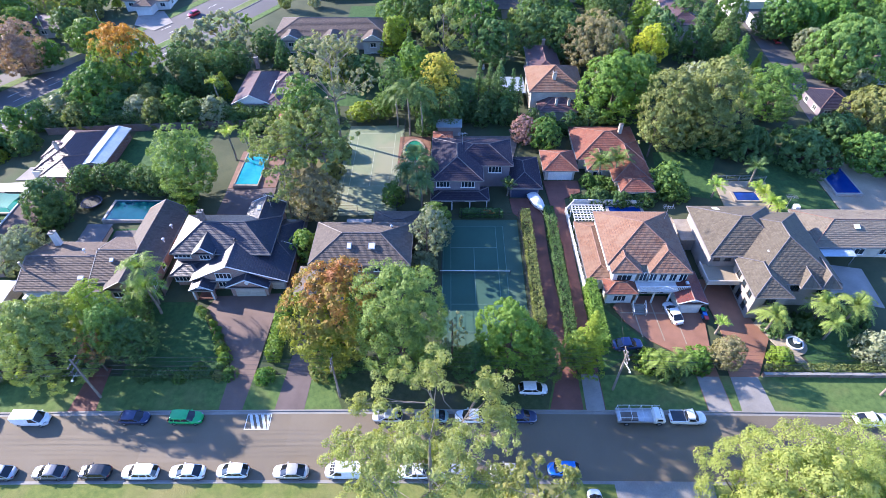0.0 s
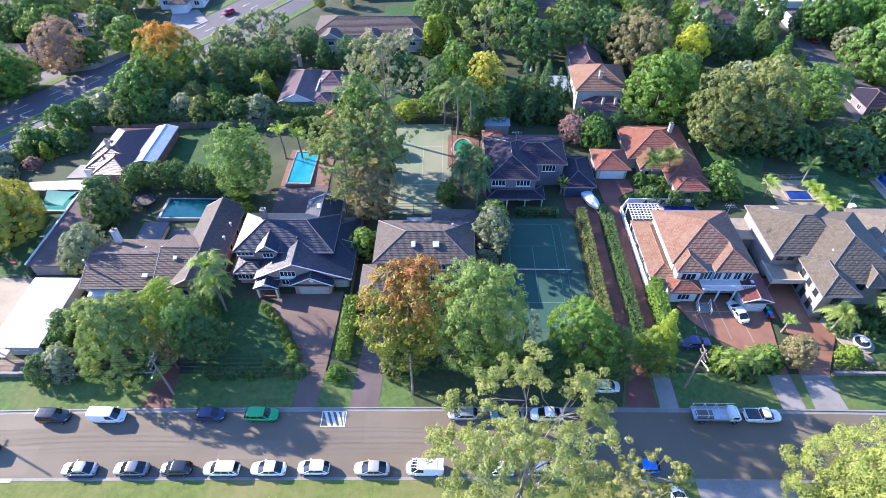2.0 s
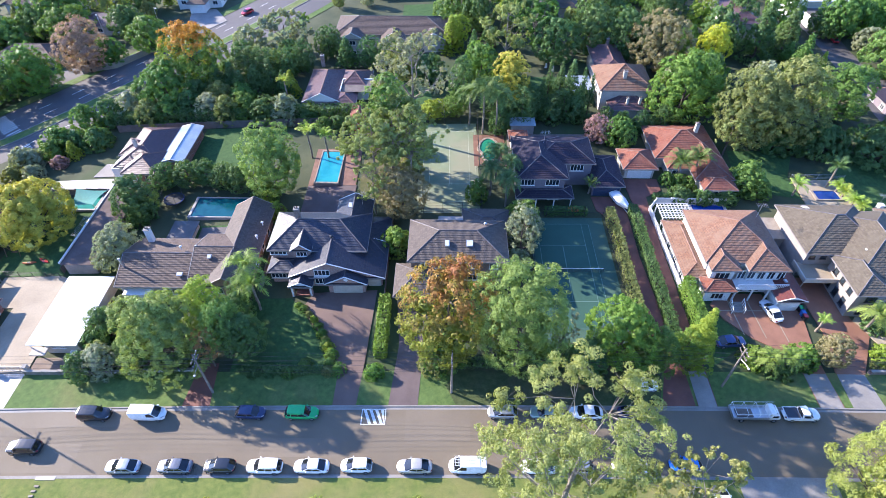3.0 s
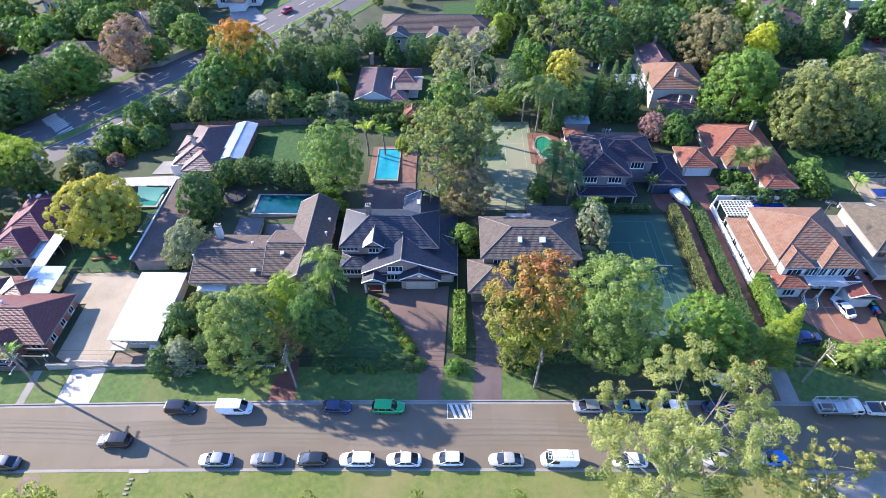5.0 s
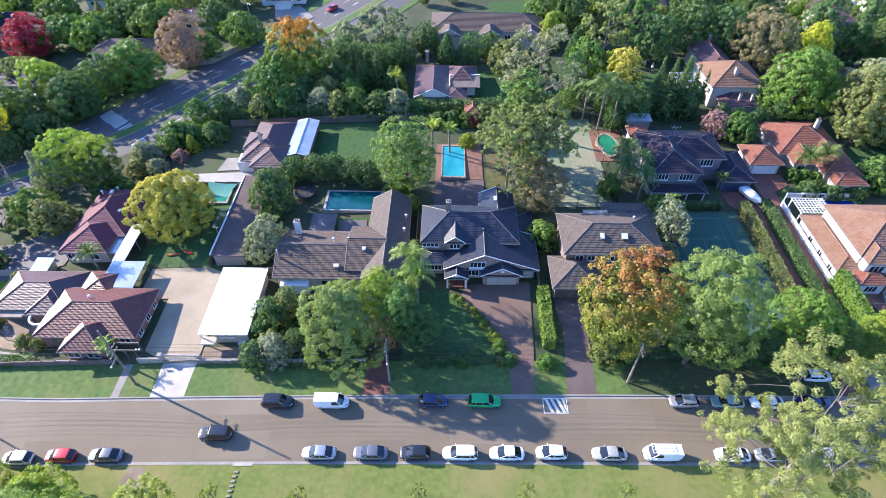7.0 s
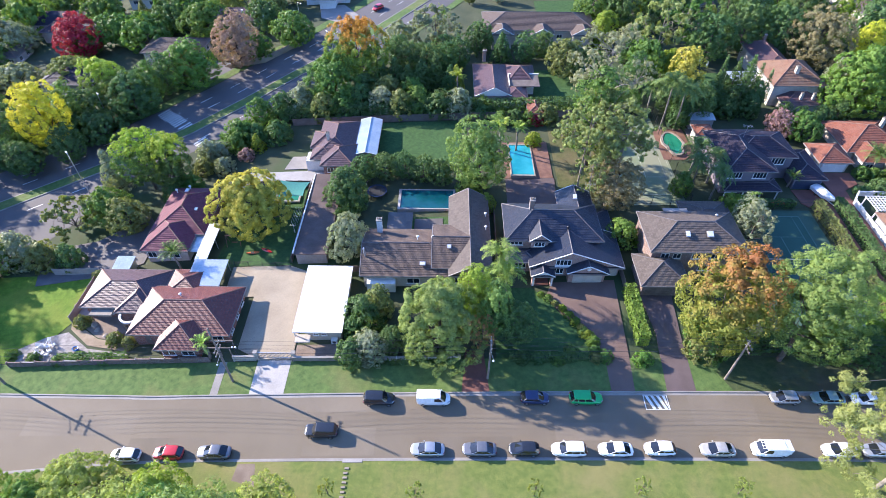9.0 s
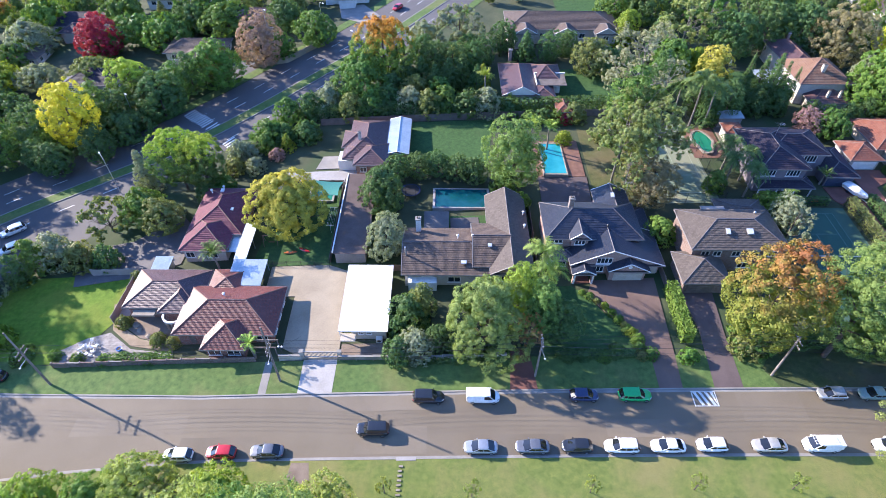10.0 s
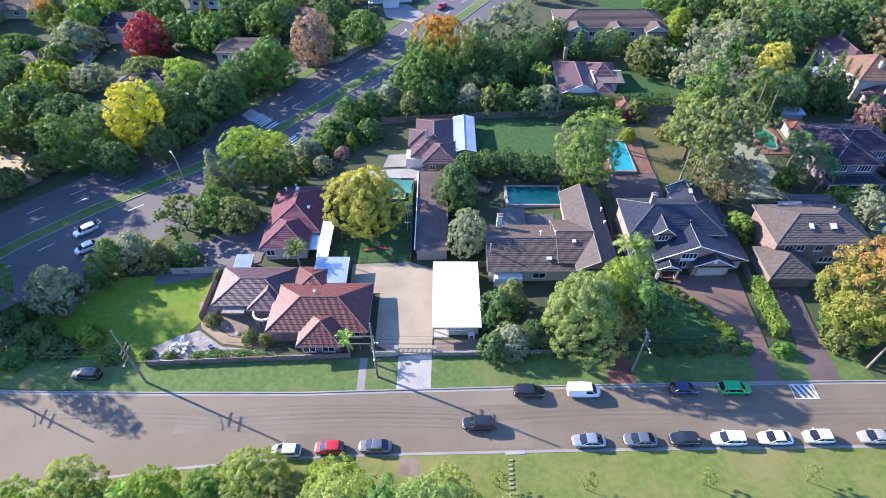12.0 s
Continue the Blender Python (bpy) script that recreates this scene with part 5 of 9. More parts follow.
def house_taupe():
    h = house(52, 66, "large taupe two-storey house with brown tiled gables")
    block(h, 43.0, 57.0, 63.6, 76.2, 7.8, 27, T_TAUPE, M_GREYWALL, "x", "hh", cap=M_CAP_DARK, label="taupe-brown tiled hip roof")
    block(h, 48.0, 61.6, 57.8, 74.8, 7.6, 29, T_TAUPE, M_GREYWALL, "y", "hh", cap=M_CAP_DARK)
    block(h, 47.0, 53.0, 55.0, 64.0, 7.5, 29, T_TAUPE, M_GREYWALL, "y", "hh", cap=M_CAP_DARK)
    for x in (54.9, 58.1):
        roof(h, x, x + 3.1, 57.0, 62.5, 7.5, 44, T_TAUPE, "y", "hg", M_CAP_DARK, M_GREYWALL, fascia=M_GUTTER, label="small taupe tiled gable")
    flat_roof(h, 41.0, 44.6, 70.2, 75.6, 5.3, M_STONE, 0.2, ribs=False, wall=M_GREYWALL)
    flat_roof(h, 42.2, 48.4, 60.2, 64.6, 5.0, M_PALE, 0.0, ribs=False, posts=[(42.4, 60.4), (48.2, 60.4)], post_mat=M_GREYWALL)
    Shape().box(42.2, 48.4, 60.15, 60.35, 4.7, 5.6).box(42.2, 42.4, 60.2, 64.6, 4.7, 5.6).make("parapet", M_RENDER, h)
    for x in (44.6, 46.4):
        window(h, x, 64.15, 6.3, 1.0, 1.0, panes=1, frame_mat=M_DARKMETAL)
    for y in (57.2, 59.4, 61.4):
        window(h, 47.55, y, 5.6, 1.0, 1.5, "w", 1, M_DARKMETAL)
        window(h, 47.55, y, 2.8, 1.0, 1.7, "w", 1, M_DARKMETAL)
    window(h, 50.0, 55.55, 5.5, 1.6, 1.5, panes=2, frame_mat=M_DARKMETAL)
    window(h, 50.0, 55.55, 2.6, 1.6, 1.5, panes=2, frame_mat=M_DARKMETAL)
    window(h, 55.0, 58.35, 5.5, 1.6, 1.5, panes=2, frame_mat=M_DARKMETAL)
    window(h, 59.0, 57.75, 5.5, 1.6, 1.5, panes=2, frame_mat=M_DARKMETAL)
    skylight(h, 53.6, 69.2, 9.5, 2.6, 2.4, 0)
    skylight(h, 47.2, 74.4, 8.6, 1.0, 1.4, -20)
    aerial(h, 58.2, 73.0, 10.6)
    vent(h, 51.6, 63.2, 9.0)


def house_east():
    h = house(72, 74, "low cream house with tan ribbed tiles")
    block(h, 63.6, 90.0, 69.0, 79.0, 4.8, 22, T_TAN, M_RENDER, "x", cap=M_CAP, label="tan ribbed tiled hip roof")
    window(h, 68.0, 69.55, 2.6, 1.8, 1.4)
    window(h, 72.5, 69.55, 2.6, 1.8, 1.4)
    window(h, 77.0, 69.55, 2.6, 1.8, 1.4)
    skylight(h, 72.2, 72.6, 6.3, 1.0, 1.0, 22)
    flat_roof(h, 63.8, 70.4, 67.2, 69.4, 4.5, M_STEEL_BLUE, 0.1, posts=[(64, 67.4), (70.2, 67.4)])
    Shape().box(65.0, 65.9, 79.2, 80.2, 2.0, 5.2).make("chimney", M_WHITE, h)


def house_north():
    """The house with the white-edged pergola behind the gum tree."""
    h = house(-45, 122, "purple-red tiled house with white weatherboard gable")
    block(h, -50.2, -41.0, 114.6, 131.0, 5.7, 26, T_PURPLE, M_WHITE, "y", "gh", label="purple-red tiled roof")
    block(h, -42.6, -35.0, 120.0, 130.5, 5.8, 24, T_PURPLE, M_WHITE, "x")
    block(h, -43.0, -37.6, 113.8, 120.0, 5.6, 22, T_PURPLE, M_WHITE, "y")
    block(h, -38.2, -34.5, 107.8, 114.0, 5.4, 26, T_TERRACOTTA, M_REDBRICK, "y")
    window(h, -46.8, 115.15, 3.6, 1.2, 1.4)
    window(h, -44.4, 115.15, 3.6, 1.2, 1.4)
    flat_roof(h, -41.6, -34.4, 118.6, 124.0, 6.6, M_TIMBER, 0.3)
    Shape().box(-41.8, -34.2, 123.9, 124.2, 6.5, 6.8).box(-41.8, -41.6, 118.5, 124, 6.3, 6.75).make("white_edge", M_WHITE, h)
    chimney(h, -47.4, 130.0, 7.0, 9.8, M_DARKBRICK, 0.8)


def house_apartment():
    h = house(-32, 150, "long brown-roofed brick townhouses behind gardens", "townhouse_row")
    block(h, -47.0, -16.0, 146.0, 158.5, 8.2, 22, T_BROWN, M_RENDER, "x", cap=M_CAP_DARK, label="long brown tiled roof")
    for x in (-42, -31, -20):
        block(h, x - 3.2, x + 3.2, 143.4, 150.0, 8.0, 28, T_BROWN, M_RENDER, "y", "gh", cap=M_CAP_DARK)
        window(h, x, 143.95, 6.2, 1.6, 1.2)
        window(h, x, 143.95, 3.4, 1.6, 1.2)
    for x in (-37, -26):
        window(h, x, 146.55, 5.6, 1.6, 1.4)
        window(h, x, 146.55, 2.8, 1.6, 1.4)


def plain_house(x0, x1, y0, y1, eave, rmat, wmat, label, axis=None, wing=None):
    """A distant bungalow, mostly hidden by trees."""
    h = house(0, 0, label)
    ze = gz((x0 + x1) / 2, (y0 + y1) / 2) + eave
    block(h, x0, x1, y0, y1, ze, 23, rmat, wmat, axis)
    n = max(1, int((x1 - x0) / 4.5))
    for i in range(n):
        x = x0 + (i + 0.5) * (x1 - x0) / n
        window(h, x, y0 + 0.55, ze - 2.0, 1.6, 1.3)
    for y in (y0 + (y1 - y0) * 0.3, y0 + (y1 - y0) * 0.7):
        window(h, x1 - 0.55, y, ze - 2.0, 1.4, 1.3, "e")
        window(h, x0 + 0.55, y, ze - 2.0, 1.4, 1.3, "w")
    if wing:
        block(h, *wing, ze - 0.1, 23, rmat, wmat)
    return h


for build in (house_west, house_maroon, house_north_west, long_shed, house_brown, house_blue, house_skylights, house_behind_court, house_terracotta,
              house_far_orange, house_orange, house_taupe, house_east, house_north, house_apartment):
    build()

plain_house(-190, -168, 169, 180, 3.0, T_DARK, M_RENDER, "dark-roofed house among distant trees", wing=(-184, -177, 164, 172))
plain_house(-143, -126, 144, 154, 3.0, T_BROWN, M_RENDER, "brown-roofed house behind the highway wall", wing=(-137, -130, 139, 147))
plain_house(-128, -114, 162, 172, 3.0, T_PURPLE, M_RENDER, "brown-roofed house behind the highway wall")
plain_house(-166, -152, 130, 141, 3.0, T_DARK, M_GREYWALL, "dark-roofed house among trees by the highway")
plain_house(-207, -196, 148, 158, 3.0, T_GREY, M_GREYWALL, "grey-roofed house beyond the side street")
plain_house(-193, -184, 150, 159, 3.0, T_GREY, M_RENDER, "grey-roofed house beyond the side street")
plain_house(-232, -212, 186, 197, 3.0, T_BROWN, M_RENDER, "brown-roofed house among distant trees")
plain_house(-164, -148, 184, 196, 3.0, T_DARK, M_WHITE, "dark-roofed house with pale gables in the distance")
plain_house(60, 70, 150, 162, 5.0, T_PURPLE, M_RENDER, "purple-roofed house among dark trees", wing=(62, 68, 160, 176))
plain_house(86, 95, 114, 124, 2.4, T_DARK, M_MAUVEWALL, "dark-roofed house beside the lane")
plain_house(108, 122, 130, 141, 3.0, T_GREY, M_WHITE, "grey-roofed white house beside the lane")
plain_house(-103, -88, 178, 190, 3.0, T_BROWN, M_WHITE, "brown-roofed house with a pale drive", wing=(-98, -92, 174, 180))
plain_house(10, 22, 164, 176, 3.0, T_GREY, M_RENDER, "grey-roofed house among dark trees")
plain_house(-42, -22, 180, 192, 3.0, T_PURPLE, M_WHITE, "long house behind distant gardens")
plain_house(30, 46, 176, 188, 3.0, T_BROWN, M_RENDER, "brown-roofed house in distant gardens")
plain_house(-144, -128, 184, 194, 3.0, T_RED, M_RENDER, "red-roofed house in distant gardens")
fh = thing("flat_roofed_house", 0, 0, 0, "white flat-roofed house beside the lane", "house")
flat_roof(fh, 84, 101, 166, 178, 10.2, M_STEEL_WHITE, 0.0, ribs=False, wall=M_WHITE)
flat_roof(fh, 88, 99, 160, 166, 8.2, M_GREY_PAVE, 0.0, ribs=False, wall=M_WHITE)
for wx in (90, 94, 98):
    window(fh, wx, 160.3, 6.2, 1.8, 1.3)
pave("driveway", [(-96, 168), (-88, 163), (-84, 168), (-90, 177), (-98, 177)], M_CONCRETE, "pale driveway from the highway")


# ---- trees, shrubs and hedges ----
L_GREEN = foliage("leaves_green", (0.07, 0.138, 0.034), (0.165, 0.26, 0.066))
L_BRIGHT = foliage("leaves_bright", (0.09, 0.18, 0.035), (0.19, 0.29, 0.06))
L_DARK = foliage("leaves_dark", (0.06, 0.112, 0.042), (0.13, 0.21, 0.078))
L_OLIVE = foliage("leaves_olive", (0.125, 0.15, 0.05), (0.25, 0.265, 0.1))
L_GUM = foliage("leaves_gum", (0.175, 0.215, 0.08), (0.32, 0.365, 0.14))
L_NEARGUM = foliage("leaves_near_gum", (0.205, 0.22, 0.078), (0.37, 0.38, 0.15), clear=0.38)
L_GREY = foliage("leaves_grey", (0.18, 0.21, 0.14), (0.31, 0.335, 0.225))
L_LIME = foliage("leaves_lime", (0.15, 0.22, 0.03), (0.30, 0.37, 0.055))
L_YELLOW = foliage("leaves_yellow", (0.44, 0.36, 0.03), (0.64, 0.53, 0.05))
L_PALEYELLOW = foliage("leaves_pale_yellow", (0.25, 0.245, 0.046), (0.42, 0.395, 0.08), tip=((0.36, 0.33, 0.06), (0.50, 0.44, 0.09)), tip_at=(0.5, 0.85))
L_AUTUMN = foliage("leaves_autumn", (0.155, 0.185, 0.040), (0.295, 0.295, 0.062), tip=((0.25, 0.09, 0.045), (0.355, 0.15, 0.064)), tip_at=(0.57, 0.88))
L_ORANGE = foliage("leaves_orange_top", (0.10, 0.17, 0.04), (0.22, 0.29, 0.06), tip=((0.38, 0.16, 0.03), (0.50, 0.25, 0.05)), tip_at=(0.64, 0.80))
L_RED = foliage("leaves_red", (0.25, 0.022, 0.04), (0.40, 0.05, 0.06))
L_BROWN = foliage("leaves_brown", (0.226, 0.141, 0.126), (0.417, 0.268, 0.231))
L_PALM = foliage("palm_fronds", (0.075, 0.13, 0.04), (0.17, 0.24, 0.075))
L_PALMLIME = foliage("lime_fronds", (0.208, 0.327, 0.053), (0.417, 0.506, 0.105))
L_STREET = foliage("leaves_street_tree", (0.105, 0.182, 0.05), (0.228, 0.322, 0.096))
L_TAN = foliage("leaves_tan", (0.17, 0.155, 0.085), (0.31, 0.27, 0.155))
L_FERN = foliage("fern_fronds", (0.13, 0.21, 0.05), (0.27, 0.36, 0.09))
# the lime top is sunlight put into the leaf colour by height
L_SUNTOP = foliage("leaves_painted_sunlit_top", (0.06, 0.112, 0.035), (0.13, 0.195, 0.055), tip=((0.23, 0.33, 0.035), (0.34, 0.43, 0.055)), tip_at=(0.62, 0.73))
L_PALEGREEN = foliage("leaves_pale_green", (0.20, 0.24, 0.065), (0.36, 0.39, 0.12), clear=0.4)
L_RUST = foliage("leaves_rust", (0.26, 0.13, 0.07), (0.40, 0.22, 0.12))
L_GARDEN = foliage("leaves_garden_tree", (0.135, 0.20, 0.065), (0.275, 0.36, 0.125))
L_LEMON = foliage("leaves_lemon", (0.36, 0.38, 0.035), (0.54, 0.56, 0.06))
L_DRYGUM = foliage("leaves_dry_gum", (0.19, 0.20, 0.125), (0.32, 0.32, 0.21))
L_PINK = foliage("leaves_pinkish", (0.208, 0.149, 0.147), (0.382, 0.238, 0.251))
RNG = np.random.default_rng(7)


def sprays(name, centres, normals, sizes, mat, spin=True, long=1.35):
    """Many small leaf-clump cards, one mesh: a pointed three-corner card at each centre, square to its normal."""
    n = len(centres)
    nr = normals / np.maximum(np.linalg.norm(normals, axis=1, keepdims=True), 1e-6)
    ref = RNG.normal(size=(n, 3)) if spin else np.tile(np.array([0.0, 0.0, 1.0]), (n, 1)) + RNG.normal(scale=0.25, size=(n, 3))
    u = np.cross(nr, ref)
    u /= np.maximum(np.linalg.norm(u, axis=1, keepdims=True), 1e-6)
    w = np.cross(u, nr)
    s = sizes[:, None] * 0.5
    bend = nr * s * 0.35
    corners = np.stack([centres - w * s * long, centres + u * s + w * s * 0.35 - bend, centres + w * s * 0.8 - u * s * 0.75 - bend], axis=1).reshape(-1, 3)
    me = bpy.data.meshes.new(name)
    me.vertices.add(3 * n)
    me.vertices.foreach_set("co", corners.astype(np.float32).ravel())
    me.loops.add(3 * n)
    me.loops.foreach_set("vertex_index", np.arange(3 * n, dtype=np.int32))
    me.polygons.add(n)
    me.polygons.foreach_set("loop_start", np.arange(0, 3 * n, 3, dtype=np.int32))
    me.polygons.foreach_set("loop_total", np.full(n, 3, dtype=np.int32))
    me.update(calc_edges=True)
    me.validate()
    me.materials.append(mat)
    return me


KINDS = {"round": 1.45, "dome": 1.2, "airy": 1.5, "sparse": 1.5, "cone": 2.7, "column": 4.8}
LEVELS = {"park": (52000, 0.020, 460), "near": (42000, 0.028, 440), "fine": (17000, 0.043, 340), "mid": (5600, 0.070, 230), "low": (2500, 0.108, 110), "far": (1900, 0.12, 90)}
CROWNS = {}


def unit(v):
    return v / np.maximum(np.linalg.norm(v, axis=1, keepdims=True), 1e-6)


def lumps(d, waves, seed):
    """A smooth uneven swelling over directions, about -1 to 1."""
    g = np.random.default_rng(seed)
    k, ph = g.normal(size=(9, 3)) * waves, g.uniform(0, 6.28, 9)
    return np.cos(d @ k.T + ph).sum(axis=1) / 3.0


def reach_at(kind, v):
    """How far a crown reaches from its axis at each fraction of its height."""
    if kind == "dome":
        return np.sqrt(np.clip(1 - v * v * 0.97, 0.02, 1)) * np.clip(0.75 + v * 2, 0, 1)
    if kind == "cone":
        return (1 - v) * 0.9 + 0.07
    if kind == "column":
        return 0.62 * np.sin(math.pi * (0.16 + 0.8 * v)) + 0.05
    if kind in ("airy", "sparse"):
        return np.sqrt(np.clip(1 - ((v - 0.5) / 0.56) ** 2, 0.03, 1))
    return np.sqrt(np.clip(1 - ((v - 0.45) / 0.58) ** 2, 0.03, 1))


def rim_places(kind, tall, n):
    """Evenly strewn places over a crown's surface: height share, angle, and how wide a tuft must be to cover its part."""
    vv = np.linspace(0.005, 0.995, 200)
    reach = reach_at(kind, vv)
    area = reach * np.hypot(tall * 0.005, np.gradient(reach))
    share = np.cumsum(area) / area.sum()
    i = np.arange(n)
    v = np.interp((i + RNG.uniform(0.1, 0.9, n)) / n, share, vv)
    return v, i * 2.39996 + RNG.uniform(-0.35, 0.35, n), math.sqrt(2 * area.sum() / n)


def leaf_places(kind, level, variant, tall):
    """Leaves laid over rounded tufts that cover an uneven crown of radius 1, and the tufts' places for its limbs."""
    count, size, n = LEVELS[level]
    seed = variant * 7 + len(kind)
    if kind in ("airy", "sparse"):
        ends = max(24, n // 6)
        v, a = RNG.uniform(0.05, 1.0, ends), np.arange(ends) * 2.399 + RNG.uniform(-0.5, 0.5, ends)
        q = np.where(RNG.random(ends) < 0.72, RNG.uniform(0.72, 1.0, ends), RNG.uniform(0.2, 0.7, ends))
        rr = reach_at(kind, v) * q
        boughs = np.stack([rr * np.cos(a), rr * np.sin(a), 0.05 * tall + v * tall * 0.9], axis=1)
        n = int(n * (1.5 if level == "park" else 0.95))
        c = boughs[RNG.integers(0, ends, n)] + RNG.normal(size=(n, 3)) * np.array([0.085, 0.085, 0.06])
        s = (0.36 / math.sqrt(ends) + 0.018) * RNG.uniform(0.5, 1.35, n)
        count, back, rag, deep = int(count * (0.36 if kind == "sparse" else 1.5 if level == "park" else 0.78)), -0.7, 0.42, np.zeros(n)
        s = s * (0.8 if kind == "sparse" else 1.05 if level == "park" else 1.0)
        size = size * (0.8 if level == "park" else 1.0)
    else:
        m = int(n * 0.84)
        v, a, wide = rim_places(kind, tall, m)
        q = RNG.uniform(0.9, 1.0, m)
        vi, ai, _ = rim_places(kind, tall, n - m)
        v, a, q = np.concatenate([v, vi]), np.concatenate([a, ai]), np.concatenate([q, RNG.uniform(0.4, 0.66, n - m)])
        r0 = reach_at(kind, v)
        d = unit(np.stack([r0 * np.cos(a), r0 * np.sin(a), (v - 0.45) * tall * 0.8], axis=1))
        swell = 1 + (0.11 if kind in ("round", "dome") else 0.07) * lumps(d, 2.2, seed) + 0.07 * lumps(d, 6.0, seed + 1)
        deep = (q < 0.7).astype(float)
        s = wide * RNG.uniform(0.62, 1.25, n) * (1 + 0.5 * deep)
        rr = np.maximum(r0 * q * swell - 0.45 * s, 0.0)
        c = np.stack([rr * np.cos(a), rr * np.sin(a), np.maximum(v * tall * (0.4 + 0.6 * swell) - 0.3 * s, 0.3 * s)], axis=1)
        boughs, back, rag = c, -0.3, 0.24
    pick = RNG.choice(n, size=count, p=s ** 2 / (s ** 2).sum())
    out = unit(c - np.array([0, 0, tall * 0.38]))
    g = unit(RNG.normal(size=(count, 3)))
    along_out = np.sum(g * out[pick], axis=1, keepdims=True)
    g = np.where(along_out < back, g - 2 * along_out * out[pick], g)
    p = c[pick] + g * (s[pick] * RNG.uniform(0.66, 1.06, count))[:, None] * np.array([1, 1, 0.82])
    p[:, 2] = np.maximum(p[:, 2], 0.01 * tall)
    nrm = g + out[pick] * 0.3 + RNG.normal(scale=rag, size=g.shape)
    return p, nrm, size * RNG.uniform(0.55, 1.4, count) * (1 + 0.7 * deep[pick]), c, boughs


def crown_mesh(kind, level, mat, variant, tall):
    """A crown's mesh and limbs, made once for each kind, fineness, colour, variant and slenderness."""
    key = (kind, level, mat.name, variant, tall)
    if key not in CROWNS:
        p, nr, sz, tufts, boughs = leaf_places(kind, level, variant, tall)
        me = sprays("crown", p, nr, sz, mat, long=1.7 if kind in ("airy", "sparse") else 1.35)
        limbs = Shape()
        forks = []
        if kind in ("airy", "sparse"):
            # a few stout crooked boughs, thinner branches off them, twigs to the leaf tufts
            wide = (0.55 if level == "park" else 0.75) if kind == "airy" else 0.9
            ends = [Vector(b) for b in boughs]
            for k in range(9):
                b = ends[k * len(ends) // 9] * 0.78
                base = Vector((0, 0, min(0.62 * tall, max(b.z * 0.1, b.z - 1.3 * math.hypot(b.x, b.y)))))
                last, thick = base, 0.021 * wide
                for f in (0.3, 0.6, 0.85, 1.0):
                    p = base.lerp(b, f) + Vector((0, 0, 0.10 * f * (1 - f))) + Vector(RNG.normal(scale=0.035, size=3))
                    limbs.rod(last, p, thick, thick * 0.76, 5, False)
                    if f > 0.5:
                        forks.append(p)
                    forks.append(last.lerp(p, 0.5))
                    last, thick = p, thick * 0.76
            twigs = list(forks)
            for b in ends:
                root = min(forks, key=lambda q: (q - b).length + max(0.0, q.z - b.z))
                mid = root.lerp(b, 0.5) + Vector(RNG.normal(scale=0.03, size=3))
                limbs.rod(root, mid, 0.009 * wide, 0.007 * wide, 4, False)
                limbs.rod(mid, b, 0.007 * wide, 0.003 * wide, 4, False)
                twigs += [mid, b]
            if level in ("park", "near", "fine"):
                for c in tufts[::3]:
                    c = Vector(c)
                    limbs.rod(min(twigs, key=lambda q: (q - c).length), c, 0.005 * wide, 0.002 * wide, 3, False)
        else:
            for b in boughs[::max(1, len(boughs) // 14)]:
                b = Vector(b)
                base = Vector((0, 0, min(0.7 * tall, max(b.z * 0.12, b.z - 1.1 * math.hypot(b.x, b.y)))))
                elbow = base.lerp(b, 0.5) + Vector((0, 0, -0.04)) + Vector(RNG.normal(scale=0.045, size=3))
                limbs.rod(base, elbow, 0.016, 0.010, 4, False)
                limbs.rod(elbow, b, 0.010, 0.004, 4, False)
        CROWNS[key] = (me, limbs)
    return CROWNS[key]


TREES_AT = []


def tree(x, y, height, r, kind, mat, label, level="mid", name="tree", bark=M_BARK, group="", bare=None):
    """A tree of a given height and crown radius: a tapered trunk with limbs, and a crown of many leaf clumps."""
    z = gz(x, y)
    TREES_AT.append((x, y, r))
    t = thing(name, x, y, z, label, "shrub" if name == "shrub" else "tree", group)
    variant = random.randrange(3)
    crown_h = min(height * (0.97 if kind in ("cone", "column") else 0.86), max(r * KINDS[kind] * 1.35, height * 0.74))
    if bare is not None:
        crown_h = height * (1 - bare)
    tall = max(0.4, round(crown_h / r / 0.4) * 0.4)
    me, limbs = crown_mesh(kind, level, mat, variant, tall)
    k = crown_h / tall
    turn = random.uniform(0, 360)
    c = new("crown", me)
    c.parent = t
    c.matrix_basis = pose(0, 0, height - crown_h, 0, 0, turn) @ Matrix.Diagonal((r * random.uniform(0.93, 1.07), r * random.uniform(0.93, 1.07), k, 1))
    s = Shape()
    tr = max(0.06, 0.013 * height + 0.014 * r) * (0.62 if bark is M_PALEBARK else 1.0)
    lean = Vector((random.uniform(-0.004, 0.004), random.uniform(-0.004, 0.004), 0)) * height
    top = Vector((0, 0, height - crown_h * 0.25)) + lean
    s.rod((0, 0, -0.4), top * 0.55 + Vector((0, 0, 0)), tr * 1.15, tr * 0.8, 8)
    s.rod(top * 0.55, top, tr * 0.8, tr * 0.3, 8)
    m = c.matrix_basis
    n0 = len(s.v)
    s.v += [tuple(m @ Vector(p)) for p in limbs.v]
    s.f += [tuple(i + n0 for i in f) for f in limbs.f]
    s.uv += limbs.uv
    s.make("trunk", bark, t)
    return t


def shrub(x, y, height, r, mat, label, group="", level="low", kind="dome"):
    return tree(x, y, height, r, kind, mat, label, level, "shrub", M_BARK, group, bare=0.04)


